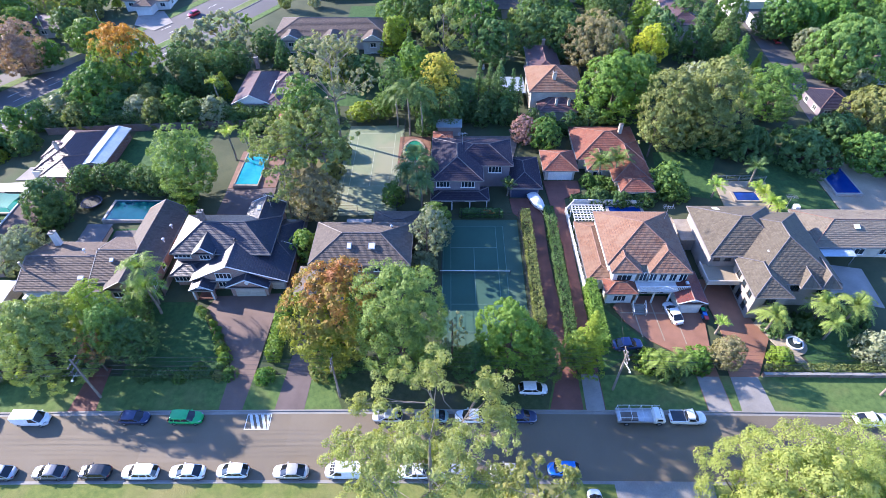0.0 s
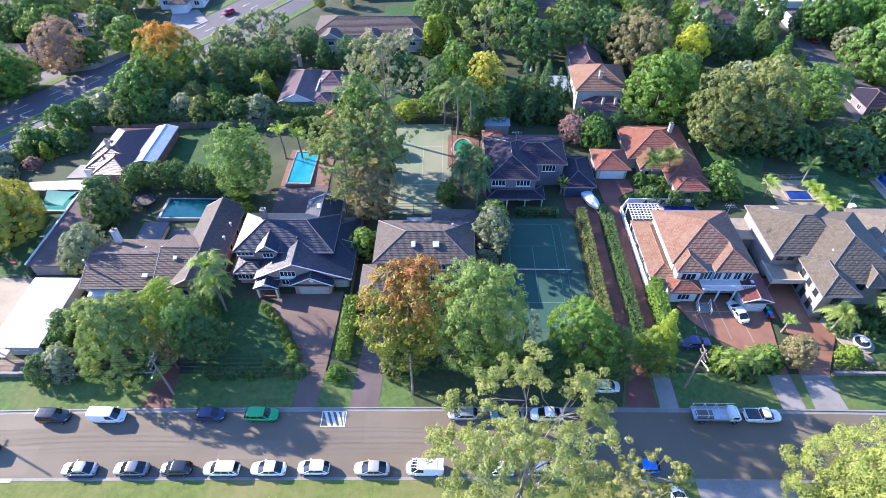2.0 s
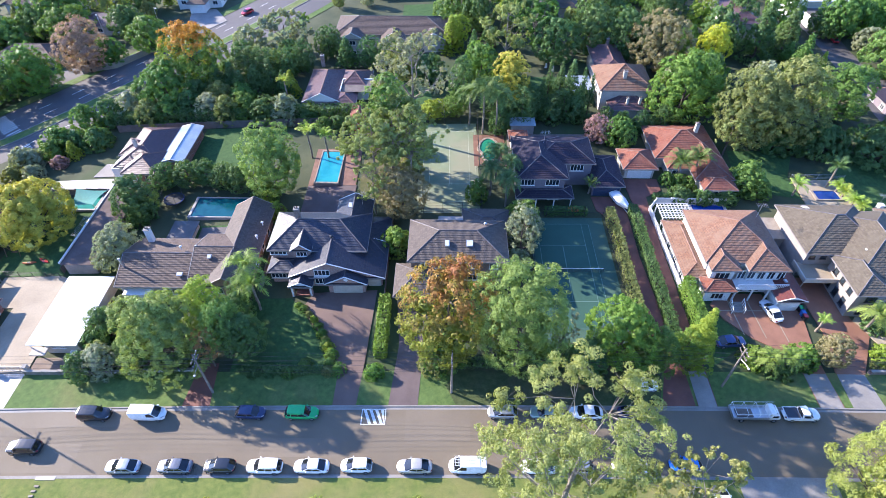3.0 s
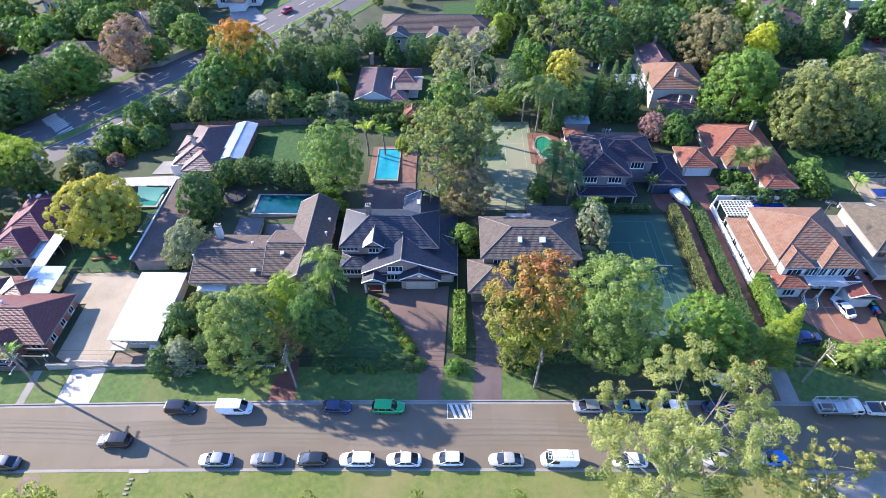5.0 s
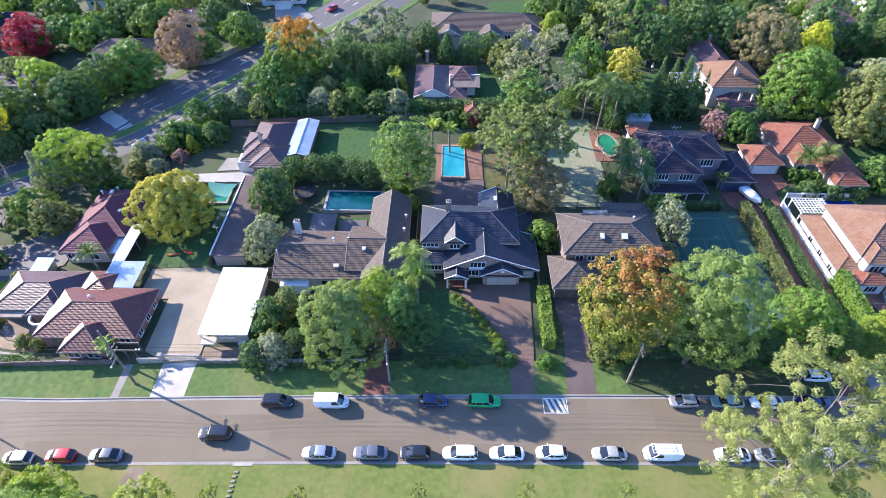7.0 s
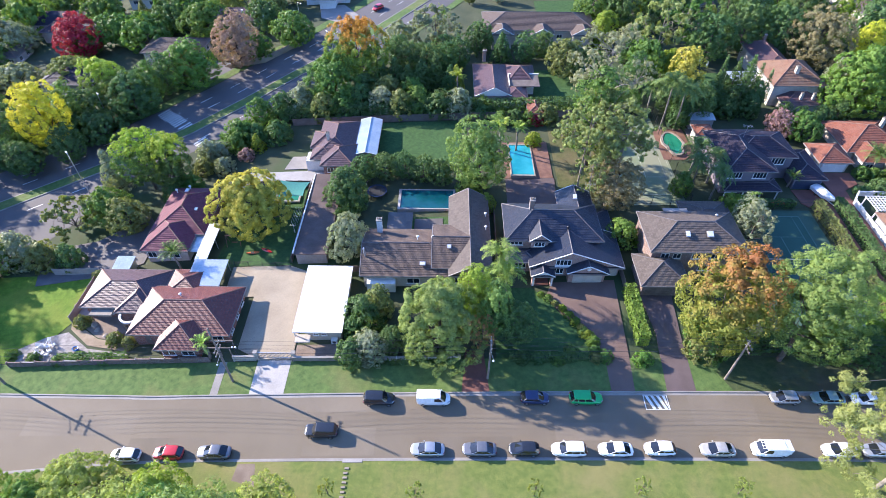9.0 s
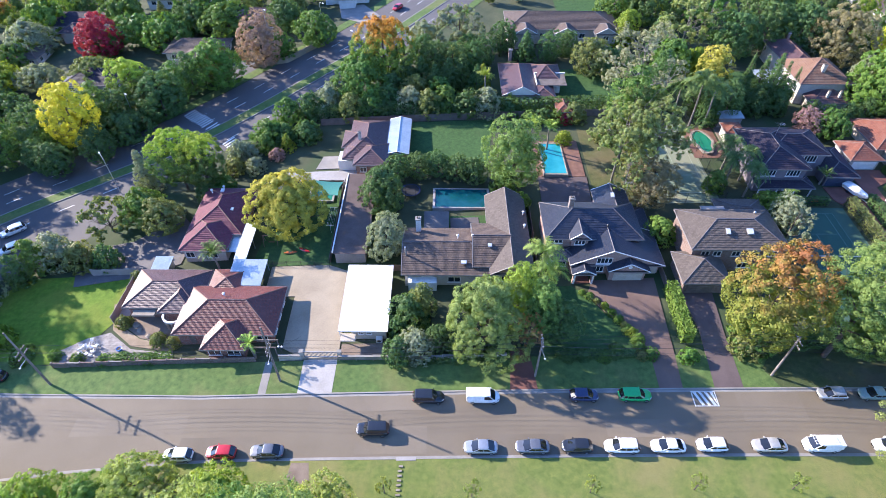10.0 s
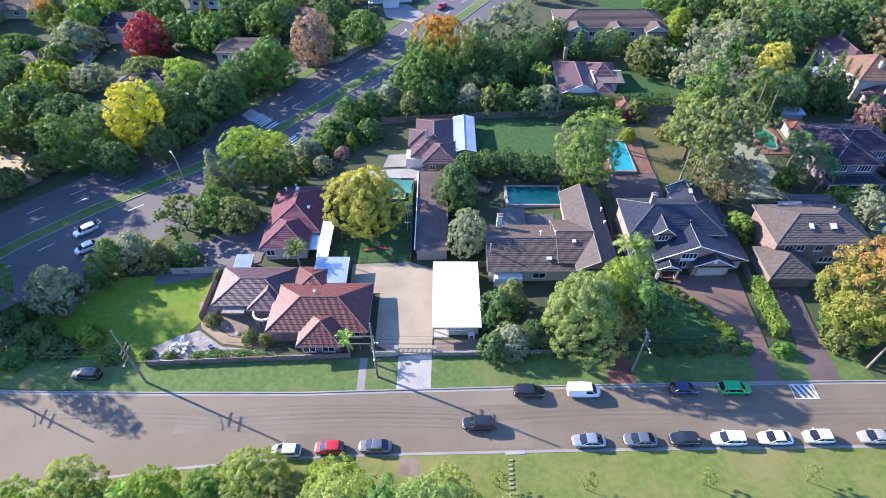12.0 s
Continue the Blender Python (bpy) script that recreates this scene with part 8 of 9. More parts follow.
FILL = random.Random(11)
GROVE = Grove()
PALETTE = [L_GREEN, L_GREEN, L_DARK, L_DARK, L_OLIVE, L_GUM, L_BRIGHT, L_GREY, L_LIME, L_GREEN]
for j in range(15):
    for i in range(58):
        x, y = -245 + i * 7.0 + FILL.uniform(-2.6, 2.6), 104 + j * 7.6 + FILL.uniform(-2.6, 2.6)
        r = FILL.choice((2.2, 2.8, 3.4, 4.2, 5.2, 6.2)) * FILL.uniform(0.9, 1.1)
        if any(a - 1.5 < x < c + 1.5 and b - 1.5 < y < d + 1.5 for a, b, c, d in CLEAR) or near_highway(x, y, 16):
            continue
        if any((x - a) ** 2 + (y - b) ** 2 < ((r + c) * 0.74) ** 2 for a, b, c in TREES_AT):
            continue
        kind = FILL.choice(("round", "round", "dome", "airy", "cone", "cone", "dome") if r < 4 else ("round", "dome", "round", "airy"))
        GROVE.add(x, y, FILL.uniform(1.3, 1.8) * r + 2.2, r, kind, FILL.randrange(len(PALETTE)), FILL.randrange(3), FILL.uniform(0, 6.28))
        TREES_AT.append((x, y, r))
GROVE.make(PALETTE, "dense leafy trees in the gardens beyond")


# ---- vehicles ----
M_TYRE = plain("tyre_rubber", (0.02, 0.02, 0.021), 0.85)
M_RIM = plain("alloy_rim", (0.45, 0.46, 0.47), 0.3, 0.9)
M_CARGLASS = glassy("car_glass", (0.012, 0.014, 0.018), 0.03)
M_LAMP = plain("headlamp_lens", (0.32, 0.33, 0.35), 0.15)
M_TAIL = plain("tail_lamp", (0.22, 0.02, 0.02), 0.25)
PAINT = {n: plain("paint_" + n, c, r, m, 0.8) for n, c, r, m in (("white", (0.78, 0.78, 0.77), 0.35, 0.0), ("silver", (0.42, 0.43, 0.44), 0.3, 0.6), ("beige", (0.50, 0.47, 0.41), 0.3, 0.4),
         ("grey", (0.16, 0.165, 0.18), 0.3, 0.4), ("black", (0.018, 0.02, 0.024), 0.25, 0.1), ("navy", (0.02, 0.03, 0.09), 0.28, 0.2), ("green", (0.008, 0.36, 0.085), 0.35, 0.0),
         ("red", (0.45, 0.02, 0.025), 0.3, 0.1), ("sage", (0.22, 0.30, 0.26), 0.35, 0.3), ("blue", (0.02, 0.16, 0.55), 0.3, 0.1), ("darkblue", (0.03, 0.05, 0.16), 0.3, 0.2))}


def loft(s, rings):
    """Joins rings of equal count, one after another, and closes both ends."""
    for a, b in zip(rings, rings[1:]):
        n = len(a)
        for i in range(n):
            j = (i + 1) % n
            s.face([a[i], a[j], b[j], b[i]])
    s.face(list(reversed(rings[0])))
    s.face(rings[-1])


def section(x, w, zb, zt, r=0.28):
    """A rounded cross-section of a car's body at x, half width w, from the sills up over the shoulders."""
    half = [(0.86 * w, zb), (0.97 * w, zb + 0.14), (w, zb + 0.3 * (zt - zb)), (w, zt - r), (0.965 * w, zt - 0.45 * r), (0.88 * w, zt - 0.12 * r), (0.6 * w, zt + 0.01), (0.2 * w, zt + 0.02)]
    return [(x, a, b) for a, b in half] + [(x, -a, b) for a, b in reversed(half)]


SHAPES = {  # length, width, belt, roof, cabin bottom and top as shares of the length from the nose, bonnet height
    "sedan": (4.65, 1.80, 0.94, 1.45, (0.24, 0.90), (0.43, 0.70), 0.82),
    "hatch": (4.15, 1.76, 0.97, 1.50, (0.21, 0.97), (0.42, 0.83), 0.86),
    "wagon": (4.75, 1.82, 0.99, 1.58, (0.24, 0.97), (0.40, 0.88), 0.88),
    "suv": (4.65, 1.88, 1.08, 1.74, (0.25, 0.97), (0.38, 0.90), 0.98),
    "van": (4.90, 1.90, 1.15, 1.95, (0.14, 0.985), (0.30, 0.97), 1.0),
    "ute": (5.00, 1.84, 1.02, 1.66, (0.24, 0.58), (0.37, 0.54), 0.94),
}


def vehicle(kind, paint, label):
    """A car with its nose to +x: body, glasshouse, roof, bumpers, lamps, mirrors and wheels."""
    L, W, belt, top, cb, ct, nose = SHAPES[kind]
    c = thing("car" if kind not in ("van", "ute") else kind, 0, 0, 0, label, "car" if kind not in ("van", "ute") else kind)
    mat, hw = PAINT[paint], W / 2
    X = lambda f: L / 2 - f * L
    s = Shape()
    tail = belt if kind in ("hatch", "wagon", "suv", "van") else belt - 0.02
    rise = nose + (belt - nose) * 0.8
    stations = [(0.0, 0.34, 0.36, nose - 0.28), (0.012, 0.55, 0.30, nose - 0.19), (0.035, 0.73, 0.25, nose - 0.12), (0.075, 0.87, 0.22, nose - 0.05), (0.13, 0.96, 0.2, nose), (cb[0], 1.0, 0.2, rise), (0.45, 1.0, 0.2, belt),
                (0.72, 1.0, 0.2, belt), (0.86, 0.985, 0.21, tail), (0.92, 0.94, 0.24, tail - 0.01), (0.96, 0.85, 0.28, tail - 0.06), (0.985, 0.71, 0.32, tail - 0.13), (1.0, 0.52, 0.36, tail - 0.22)]
    loft(s, [section(X(f), hw * k, zb, zt) for f, k, zb, zt in reversed(stations)])
    s.make("body", mat, c, smooth=True)
    g = Shape()
    x0, x1, x2, x3 = X(cb[0]), X(ct[0]), X(ct[1]), X(cb[1])
    xm, xt = (x0 + x3) / 2, (x1 + x2) / 2
    w0, w1 = hw * 0.93, hw * 0.78
    bow = 0.05 if kind == "van" else 0.14
    zl, zh = belt - 0.04, top - 0.05
    lo = [(x0 + bow, 0, zl), (x0 - 0.02, 0.8 * w0, zl), (x0 - 0.25, 0.97 * w0, zl), (xm, w0, zl), (x3 + 0.2, 0.95 * w0, zl), (x3, 0.76 * w0, zl), (x3 - 0.07, 0, zl)]
    hi = [(x1 + bow * 0.6, 0, zh), (x1 - 0.02, 0.82 * w1, zh), (x1 - 0.2, 0.98 * w1, zh - 0.01), (xt, w1, zh), (x2 + 0.14, 0.97 * w1, zh - 0.01), (x2, 0.78 * w1, zh), (x2 - 0.05, 0, zh)]
    lo += [(a, -b, z) for a, b, z in reversed(lo[1:-1])]
    hi += [(a, -b, z) for a, b, z in reversed(hi[1:-1])]
    for a in range(len(lo)):
        b = (a + 1) % len(lo)
        g.face([lo[a], lo[b], hi[b], hi[a]])
    g.face(hi)
    g.make("glasshouse", M_CARGLASS, c, "dark tinted windows", smooth=False)
    for a in (1, 2, 4, 5, 7, 8, 10, 11):
        if a in (2, 4, 8, 10):
            Shape().rod(lo[a], hi[a], 0.05, 0.04, 5).make("pillar", mat, c)
    for sg in (-1, 1):
        Shape().rod((X(0.56), sg * w0 * 0.995, belt), (X(0.57), sg * w1 * 1.0, top - 0.06), 0.045, 0.045, 5).make("pillar", mat, c)
        if kind in ("wagon", "suv"):
            Shape().rod((X(0.78), sg * w0 * 0.97, belt), (X(0.76), sg * w1, top - 0.06), 0.06, 0.06, 5).make("pillar", mat, c)
    r = Shape()
    span = x1 - x2
    loft(r, [[(x, a * w1 * k, top - 0.15 + u * (z + 0.15)) for a, u in ((1.07, 0.0), (1.03, 0.45), (0.92, 0.85), (0.6, 1.0), (0.2, 1.05), (-0.2, 1.05), (-0.6, 1.0), (-0.92, 0.85), (-1.03, 0.45), (-1.07, 0.0))] for x, k, z in
             ((x2 - 0.06, 0.80, -0.045), (x2 + 0.04, 0.95, -0.02), (x2 + span * 0.2, 1.01, 0.0), (x2 + span * 0.5, 1.03, 0.015), (x2 + span * 0.8, 1.01, 0.0), (x1 - 0.04, 0.95, -0.025), (x1 + 0.06, 0.80, -0.05))])
    r.make("roof", mat, c, smooth=True)
    if kind == "van":
        for sg in (-1, 1):
            sp = Shape()
            loft(sp, [[(x, sg * (hw - 0.03), belt - 0.05), (x, sg * (hw - 0.06), belt), (x, sg * (w1 + 0.02), top - 0.05), (x, sg * (w1 - 0.03), top - 0.05)] for x in (X(0.97), X(0.47))])
            sp.make("side_panel", mat, c)
        Shape().box(x3 - 0.03, x3 + 0.05, -hw * 0.82, hw * 0.82, belt - 0.1, top - 0.06).make("rear_door", mat, c)
    if kind == "ute":
        b = Shape()
        bx0, bx1 = X(0.985), X(0.60)
        b.box(bx0, bx1, -hw + 0.12, hw - 0.12, belt + 0.005, belt + 0.05)
        b.make("tray_cover", PAINT["black"], c, "dark tray liner")
        for q in ((bx0, bx1, -hw + 0.02, -hw + 0.12), (bx0, bx1, hw - 0.12, hw - 0.02), (bx0, bx0 + 0.08, -hw + 0.12, hw - 0.12)):
            Shape().box(*q, belt - 0.02, belt + 0.07).make("tray_side", mat, c)
    for sg in (-1, 1):
        Shape().rod((X(0.025), sg * hw * 0.5, nose - 0.19), (X(0.085), sg * hw * 0.82, nose - 0.13), 0.085, 0.07, 6).make("headlight", M_LAMP, c)
        Shape().rod((X(0.985), sg * hw * 0.56, tail - 0.22), (X(0.955), sg * hw * 0.8, tail - 0.17), 0.09, 0.08, 6).make("tail_light", M_TAIL, c)
        Shape().box(X(ct[0] - 0.02), X(ct[0] - 0.05), min(sg * hw, sg * (hw + 0.18)), max(sg * hw, sg * (hw + 0.18)), belt - 0.02, belt + 0.12).make("mirror", mat, c)
        for f in (0.185, 0.80):
            w = Shape()
            prof = [(0.2, -0.11), (0.30, -0.11), (0.325, -0.07), (0.325, 0.07), (0.30, 0.11), (0.2, 0.11)]
            w.lathe((0, 0, 0), prof, 14)
            tyre = w.make("tyre", M_TYRE, c)
            tyre.matrix_basis = pose(X(f), sg * (hw - 0.1), 0.325, 90, 0, 0)
            Shape().lathe((0, 0, 0), [(0.0, -0.112), (0.2, -0.1), (0.2, 0.1), (0.0, 0.112)], 12).make("rim", M_RIM, tyre)
    Shape().box(X(0.02), X(0.0) + 0.02, -hw * 0.45, hw * 0.45, 0.36, 0.52).make("bumper", PAINT["black"], c)
    Shape().box(X(1.0) - 0.02, X(0.985), -hw * 0.55, hw * 0.55, 0.36, 0.52).make("bumper", PAINT["black"], c)
    return c


MODELS = {}


def park(kind, paint, x, y, turn, label, extra=None):
    """Sets a car down on the road or drive, tilted with the ground."""
    key = (kind, paint)
    m = pose(x, y, gz(x, y) + 0.03, 0, 0, turn)
    if key not in MODELS:
        c = vehicle(kind, paint, label)
        c.matrix_basis = m
        MODELS[key] = c
    else:
        c = copy_thing(MODELS[key], m)
        tagged(c, label)
    if extra:
        c["group"] = extra
    return c


ROW = "cars parked along the park"
park("sedan", "silver", -58.6, 30.55, 180, "silver sedan parked at the park kerb", ROW)
park("sedan", "grey", -51.6, 30.55, 180, "grey sedan parked at the park kerb", ROW)
park("hatch", "black", -45.6, 30.55, 180, "black hatchback parked at the park kerb", ROW)
park("wagon", "white", -39.6, 30.5, 180, "white station wagon with roof bars at the kerb", ROW)
park("sedan", "white", -33.4, 30.5, 180, "white sedan parked at the park kerb", ROW)
park("hatch", "white", -27.5, 30.6, 180, "white hatchback parked at the park kerb", ROW)
park("sedan", "beige", -19.9, 30.5, 180, "beige sedan parked at the park kerb", ROW)
van = park("van", "white", -13.0, 30.55, 180, "white van with a roof ladder rack", ROW)
park("sedan", "white", -3.8, 30.5, 180, "white sedan parked under the eucalypt", ROW)
park("hatch", "silver", 1.2, 30.5, 180, "silver hatchback parked under the eucalypt", ROW)
park("sedan", "beige", 8.0, 30.6, 180, "beige sedan parked under the eucalypt", ROW)
park("hatch", "blue", 15.2, 30.9, 180, "bright blue hatchback parked under the eucalypt", ROW)
park("hatch", "white", -100.4, 30.1, 180, "white hatchback parked near park trees", ROW)
park("hatch", "red", -94.4, 30.35, 180, "red hatchback parked near park trees", ROW)
park("sedan", "grey", -88.0, 30.4, 180, "grey sedan parked near park trees", ROW)
ROW = "cars parked along the verge"
park("suv", "black", -65.9, 38.1, 0, "black four-wheel drive parked at the verge kerb", ROW)
park("van", "white", -58.0, 38.05, 0, "plain white van parked at the verge kerb", ROW)
park("hatch", "navy", -43.4, 38.1, 0, "navy hatchback parked at the verge kerb", ROW)
park("wagon", "green", -36.1, 38.05, 0, "bright green station wagon at the verge kerb", ROW)
park("hatch", "silver", -8.0, 38.1, 180, "silver hatchback parked under street trees", ROW)
park("sedan", "sage", -1.9, 38.1, 180, "sage green sedan parked under street trees", ROW)
park("sedan", "white", 3.6, 38.1, 180, "white sedan parked under street trees", ROW)
park("sedan", "navy", 10.3, 38.1, 0, "navy sedan parked under street trees", ROW)
park("ute", "white", 33.2, 38.1, 0, "white utility parked behind a tray truck", ROW)
park("sedan", "white", 58.4, 38.1, 0, "white sedan parked at the verge kerb", ROW)
park("hatch", "white", 12.5, 42.4, 0, "white hatchback standing across the verge")
park("sedan", "white", 36.2, 56.0, 102, "white sedan parked on the orange forecourt")
park("sedan", "darkblue", 27.6, 50.0, 5, "dark blue sedan on the shaded front lawn")
park("suv", "black", -73.6, 33.3, 180, "black four-wheel drive on the road")
park("suv", "black", -135.2, 43.6, 175, "dark four-wheel drive standing on the verge")
park("hatch", "white", -148.6, 72.4, 222, "white hatchback on the highway")
park("wagon", "white", -151.0, 77.6, 222, "white station wagon on the highway")
park("hatch", "red", -78.8, 172.5, 235, "red hatchback on the highway")
park("sedan", "grey", 92.0, 158.0, 95, "grey sedan parked in the lane")
park("hatch", "red", 92.5, 152.5, 80, "red hatchback parked in the lane")
park("sedan", "darkblue", 91.0, 163.0, 100, "dark blue sedan parked in the lane")
park("sedan", "grey", -201, 160, 40, "grey sedan parked on a forecourt")
park("sedan", "white", -215, 186, 20, "white sedan parked beyond the highway")
park("sedan", "darkblue", -193, 150, 50, "dark blue sedan parked beyond the highway")
park("hatch", "white", 18.6, 26.4, 90, "white hatchback at the park entrance")
# the ladder rack on the van's roof
rack = thing("ladder_rack", -13.0, 30.55, gz(-13, 30.55) + 1.98, "white ladder rack with ladders on a van", "ladder rack")
for y in (-0.62, -0.2, 0.2, 0.62):
    Shape().rod((-1.7, y, 0.14), (1.5, y, 0.14), 0.035, sides=5).make("rail", M_WHITE, rack)
for i in range(9):
    Shape().rod((-1.6 + i * 0.36, -0.62, 0.16), (-1.6 + i * 0.36, 0.62, 0.16), 0.025, sides=5).make("rung", M_WHITE, rack)
for x in (-1.4, 0.0, 1.3):
    Shape().rod((x, -0.6, 0.0), (x, -0.6, 0.14), 0.03, sides=5).make("leg", M_WHITE, rack)
    Shape().rod((x, 0.6, 0.0), (x, 0.6, 0.14), 0.03, sides=5).make("leg", M_WHITE, rack)


def tray_truck(x, y):
    t = thing("truck", x, y, gz(x, y) + 0.03, "white tray truck with open racks", "truck")
    c = Shape()
    loft(c, [section(px, w, 0.5, z) for px, w, z in ((1.75, 0.94, 2.0), (2.3, 0.95, 2.05), (2.9, 0.92, 1.75), (3.25, 0.88, 1.25))])
    c.make("cab", PAINT["white"], t)
    Shape().face([(2.5, -0.78, 1.99), (3.03, -0.8, 1.55), (3.03, 0.8, 1.55), (2.5, 0.78, 1.99)]).make("windscreen", M_CARGLASS, t)
    for sg in (-1, 1):
        Shape().box(2.0, 2.75, min(sg * 0.93, sg * 0.965), max(sg * 0.93, sg * 0.965), 1.3, 1.75).make("side_window", M_CARGLASS, t)
    Shape().box(-3.2, 1.7, -0.98, 0.98, 0.85, 0.98).make("tray_floor", M_ALU, t)
    for q in ((-3.2, 1.7, -1.0, -0.96), (-3.2, 1.7, 0.96, 1.0), (-3.24, -3.2, -1.0, 1.0)):
        Shape().box(*q, 0.98, 1.35).make("tray_side", M_ALU, t)
    for px in (-3.1, -1.5, 0.1, 1.6):
        for sg in (-0.94, 0.94):
            Shape().rod((px, sg, 0.98), (px, sg, 2.2), 0.035, sides=5).make("rack_post", M_WHITE, t)
        Shape().rod((px, -0.94, 2.2), (px, 0.94, 2.2), 0.035, sides=5).make("rack_bar", M_WHITE, t)
    for sg in (-0.94, 0.94):
        Shape().rod((-3.1, sg, 2.2), (2.6, sg, 2.25), 0.035, sides=5).make("rack_rail", M_WHITE, t)
    Shape().box(-2.6, -0.4, -0.7, 0.5, 0.98, 1.2).make("load", M_TIMBER, t)
    for px in (2.5, -1.9):
        for sg in (-0.85, 0.85):
            w = Shape().lathe((0, 0, 0), [(0.22, -0.13), (0.38, -0.13), (0.42, 0.0), (0.38, 0.13), (0.22, 0.13)], 14).make("tyre", M_TYRE, t)
            w.matrix_basis = pose(px, sg, 0.42, 90, 0, 0)
            Shape().lathe((0, 0, 0), [(0.0, -0.12), (0.23, -0.1), (0.23, 0.1), (0.0, 0.12)], 10).make("rim", M_RIM, w)


tray_truck(26.6, 38.05)


# ---- power poles and wires ----
POLES = [(-154.0, 43.5, 13.4), (-125.1, 42.1, 13.4), (-88.6, 41.6, 13.4), (-50.0, 41.6, 9.6), (-15.1, 41.4, 9.6), (24.0, 42.6, 9.4), (62.2, 42.2, 9.4), (100.0, 42.0, 9.4)]


def power_pole(x, y, h, lamp=True):
    p = thing("power_pole", x, y, gz(x, y), "weathered timber power pole with cross arms and wires", "power pole", "power poles")
    Shape().rod((0, 0, -0.5), (0, 0, h), 0.19, 0.12, 10).make("pole", M_POLE, p)
    for z in (9.0, 8.1):
        Shape().box(-0.06, 0.06, -1.15, 1.15, z - 0.07, z + 0.07).make("cross_arm", M_TIMBER, p)
        for yy in (-1.0, -0.4, 0.4, 1.0):
            Shape().lathe((0, yy, z + 0.07), [(0.03, 0), (0.05, 0.05), (0.03, 0.1), (0.05, 0.13), (0.0, 0.17)], 7).make("insulator", M_WHITE, p)
    if lamp:
        arm = Shape().rod((0, 0, 7.2), (0.25, -1.7, 7.6), 0.04, sides=6).make("lamp_arm", M_ALU, p)
        Shape().lathe((0.27, -1.9, 7.5), [(0.0, -0.06), (0.13, -0.04), (0.15, 0.04), (0.05, 0.12), (0.0, 0.12)], 10).make("lamp_head", M_WHITE, arm)


for i, (x, y, h) in enumerate(POLES):
    power_pole(x, y, h, i not in (4,))


def wire(a, b, sag, r=0.016):
    s = Shape()
    a, b = Vector(a), Vector(b)
    pts = [a.lerp(b, i / 10) - Vector((0, 0, sag * 4 * (i / 10) * (1 - i / 10))) for i in range(11)]
    side = Vector((-(b - a).y, (b - a).x, 0)).normalized() * r
    up = Vector((0, 0, r))
    loft(s, [[p + side, p + up, p - side, p - up] for p in pts])
    tagged(s.make("power_line", M_WIRE, weld=True), "thin dark power line strung between poles", "wire", "power lines")


for (x0, y0, h0), (x1, y1, h1) in zip(POLES, POLES[1:]):
    z0, z1 = gz(x0, y0), gz(x1, y1)
    for dy in (-1.0, -0.4, 0.4, 1.0):
        wire((x0, y0 + dy, z0 + 9.2), (x1, y1 + dy, z1 + 9.2), 0.7)
    for dy in (-0.4, 0.4):
        wire((x0, y0 + dy, z0 + 8.3), (x1, y1 + dy, z1 + 8.3), 0.7)
    for z in (6.9, 6.3):
        wire((x0, y0 - 0.15, z0 + z), (x1, y1 - 0.15, z1 + z), 0.8, 0.016)
for x, tx, ty, tz in ((-88.6, -86, 47.6, 1.5), (-50.0, -60, 58.8, 3.5), (-15.1, -18, 57, 4.2), (24.0, 27.5, 60.5, 7.5)):
    p = [q for q in POLES if q[0] == x][0]
    wire((x, p[1] + 0.3, gz(x, p[1]) + 8.1), (tx, ty, tz), 0.4, 0.013)


def lamp_post(x, y, h, turn, label="grey street lamp beside the highway"):
    p = thing("street_lamp", x, y, gz(x, y), label, "street lamp", "highway lamps", turn=turn)
    Shape().rod((0, 0, -0.3), (0, 0, h), 0.1, 0.06, 8).make("post", M_ALU, p)
    arm = Shape().rod((0, 0, h), (1.8, 0, h + 0.5), 0.05, 0.04, 6).make("arm", M_ALU, p)
    Shape().box(1.7, 2.3, -0.14, 0.14, h + 0.42, h + 0.56).make("lamp_head", M_WHITE, arm)


for x, y, a in ((-139.5, 114.0, 310), (-87.0, 136.6, 130), (-116.0, 156.0, 300), (-133.0, 88.0, 130), (-100, 158, 310), (-62, 196, 310)):
    lamp_post(x, y, 9.0, a)


# ---- things in the gardens ----
def wheelie_bin(x, y, body, lid, label):
    b = thing("wheelie_bin", x, y, gz(x, y) + 0.15, label, "bin", "wheelie bins")
    s = Shape()
    loft(s, [[(-0.24, -0.27, 0.05), (0.24, -0.27, 0.05), (0.24, 0.27, 0.05), (-0.24, 0.27, 0.05)], [(-0.29, -0.34, 0.95), (0.29, -0.34, 0.95), (0.29, 0.34, 0.95), (-0.29, 0.34, 0.95)]])
    s.make("body", body, b)
    Shape().box(-0.31, 0.31, -0.36, 0.38, 0.95, 1.02).make("lid", lid, b, "coloured hinged lid")
    for sx in (-0.24, 0.24):
        Shape().lathe((0, 0, 0), [(0.0, -0.03), (0.11, -0.03), (0.11, 0.03), (0.0, 0.03)], 10).make("wheel", M_TYRE, b).matrix_basis = pose(sx, 0.3, 0.11, 0, 90, 0)


wheelie_bin(41.0, 56.4, M_DARKMETAL, PAINT["green"], "dark bin with a green lid beside the garage")
wheelie_bin(41.0, 55.5, PAINT["blue"], PAINT["blue"], "blue bin beside the garage")
wheelie_bin(41.0, 54.7, M_DARKMETAL, PAINT["red"], "dark bin with a red lid beside the garage")


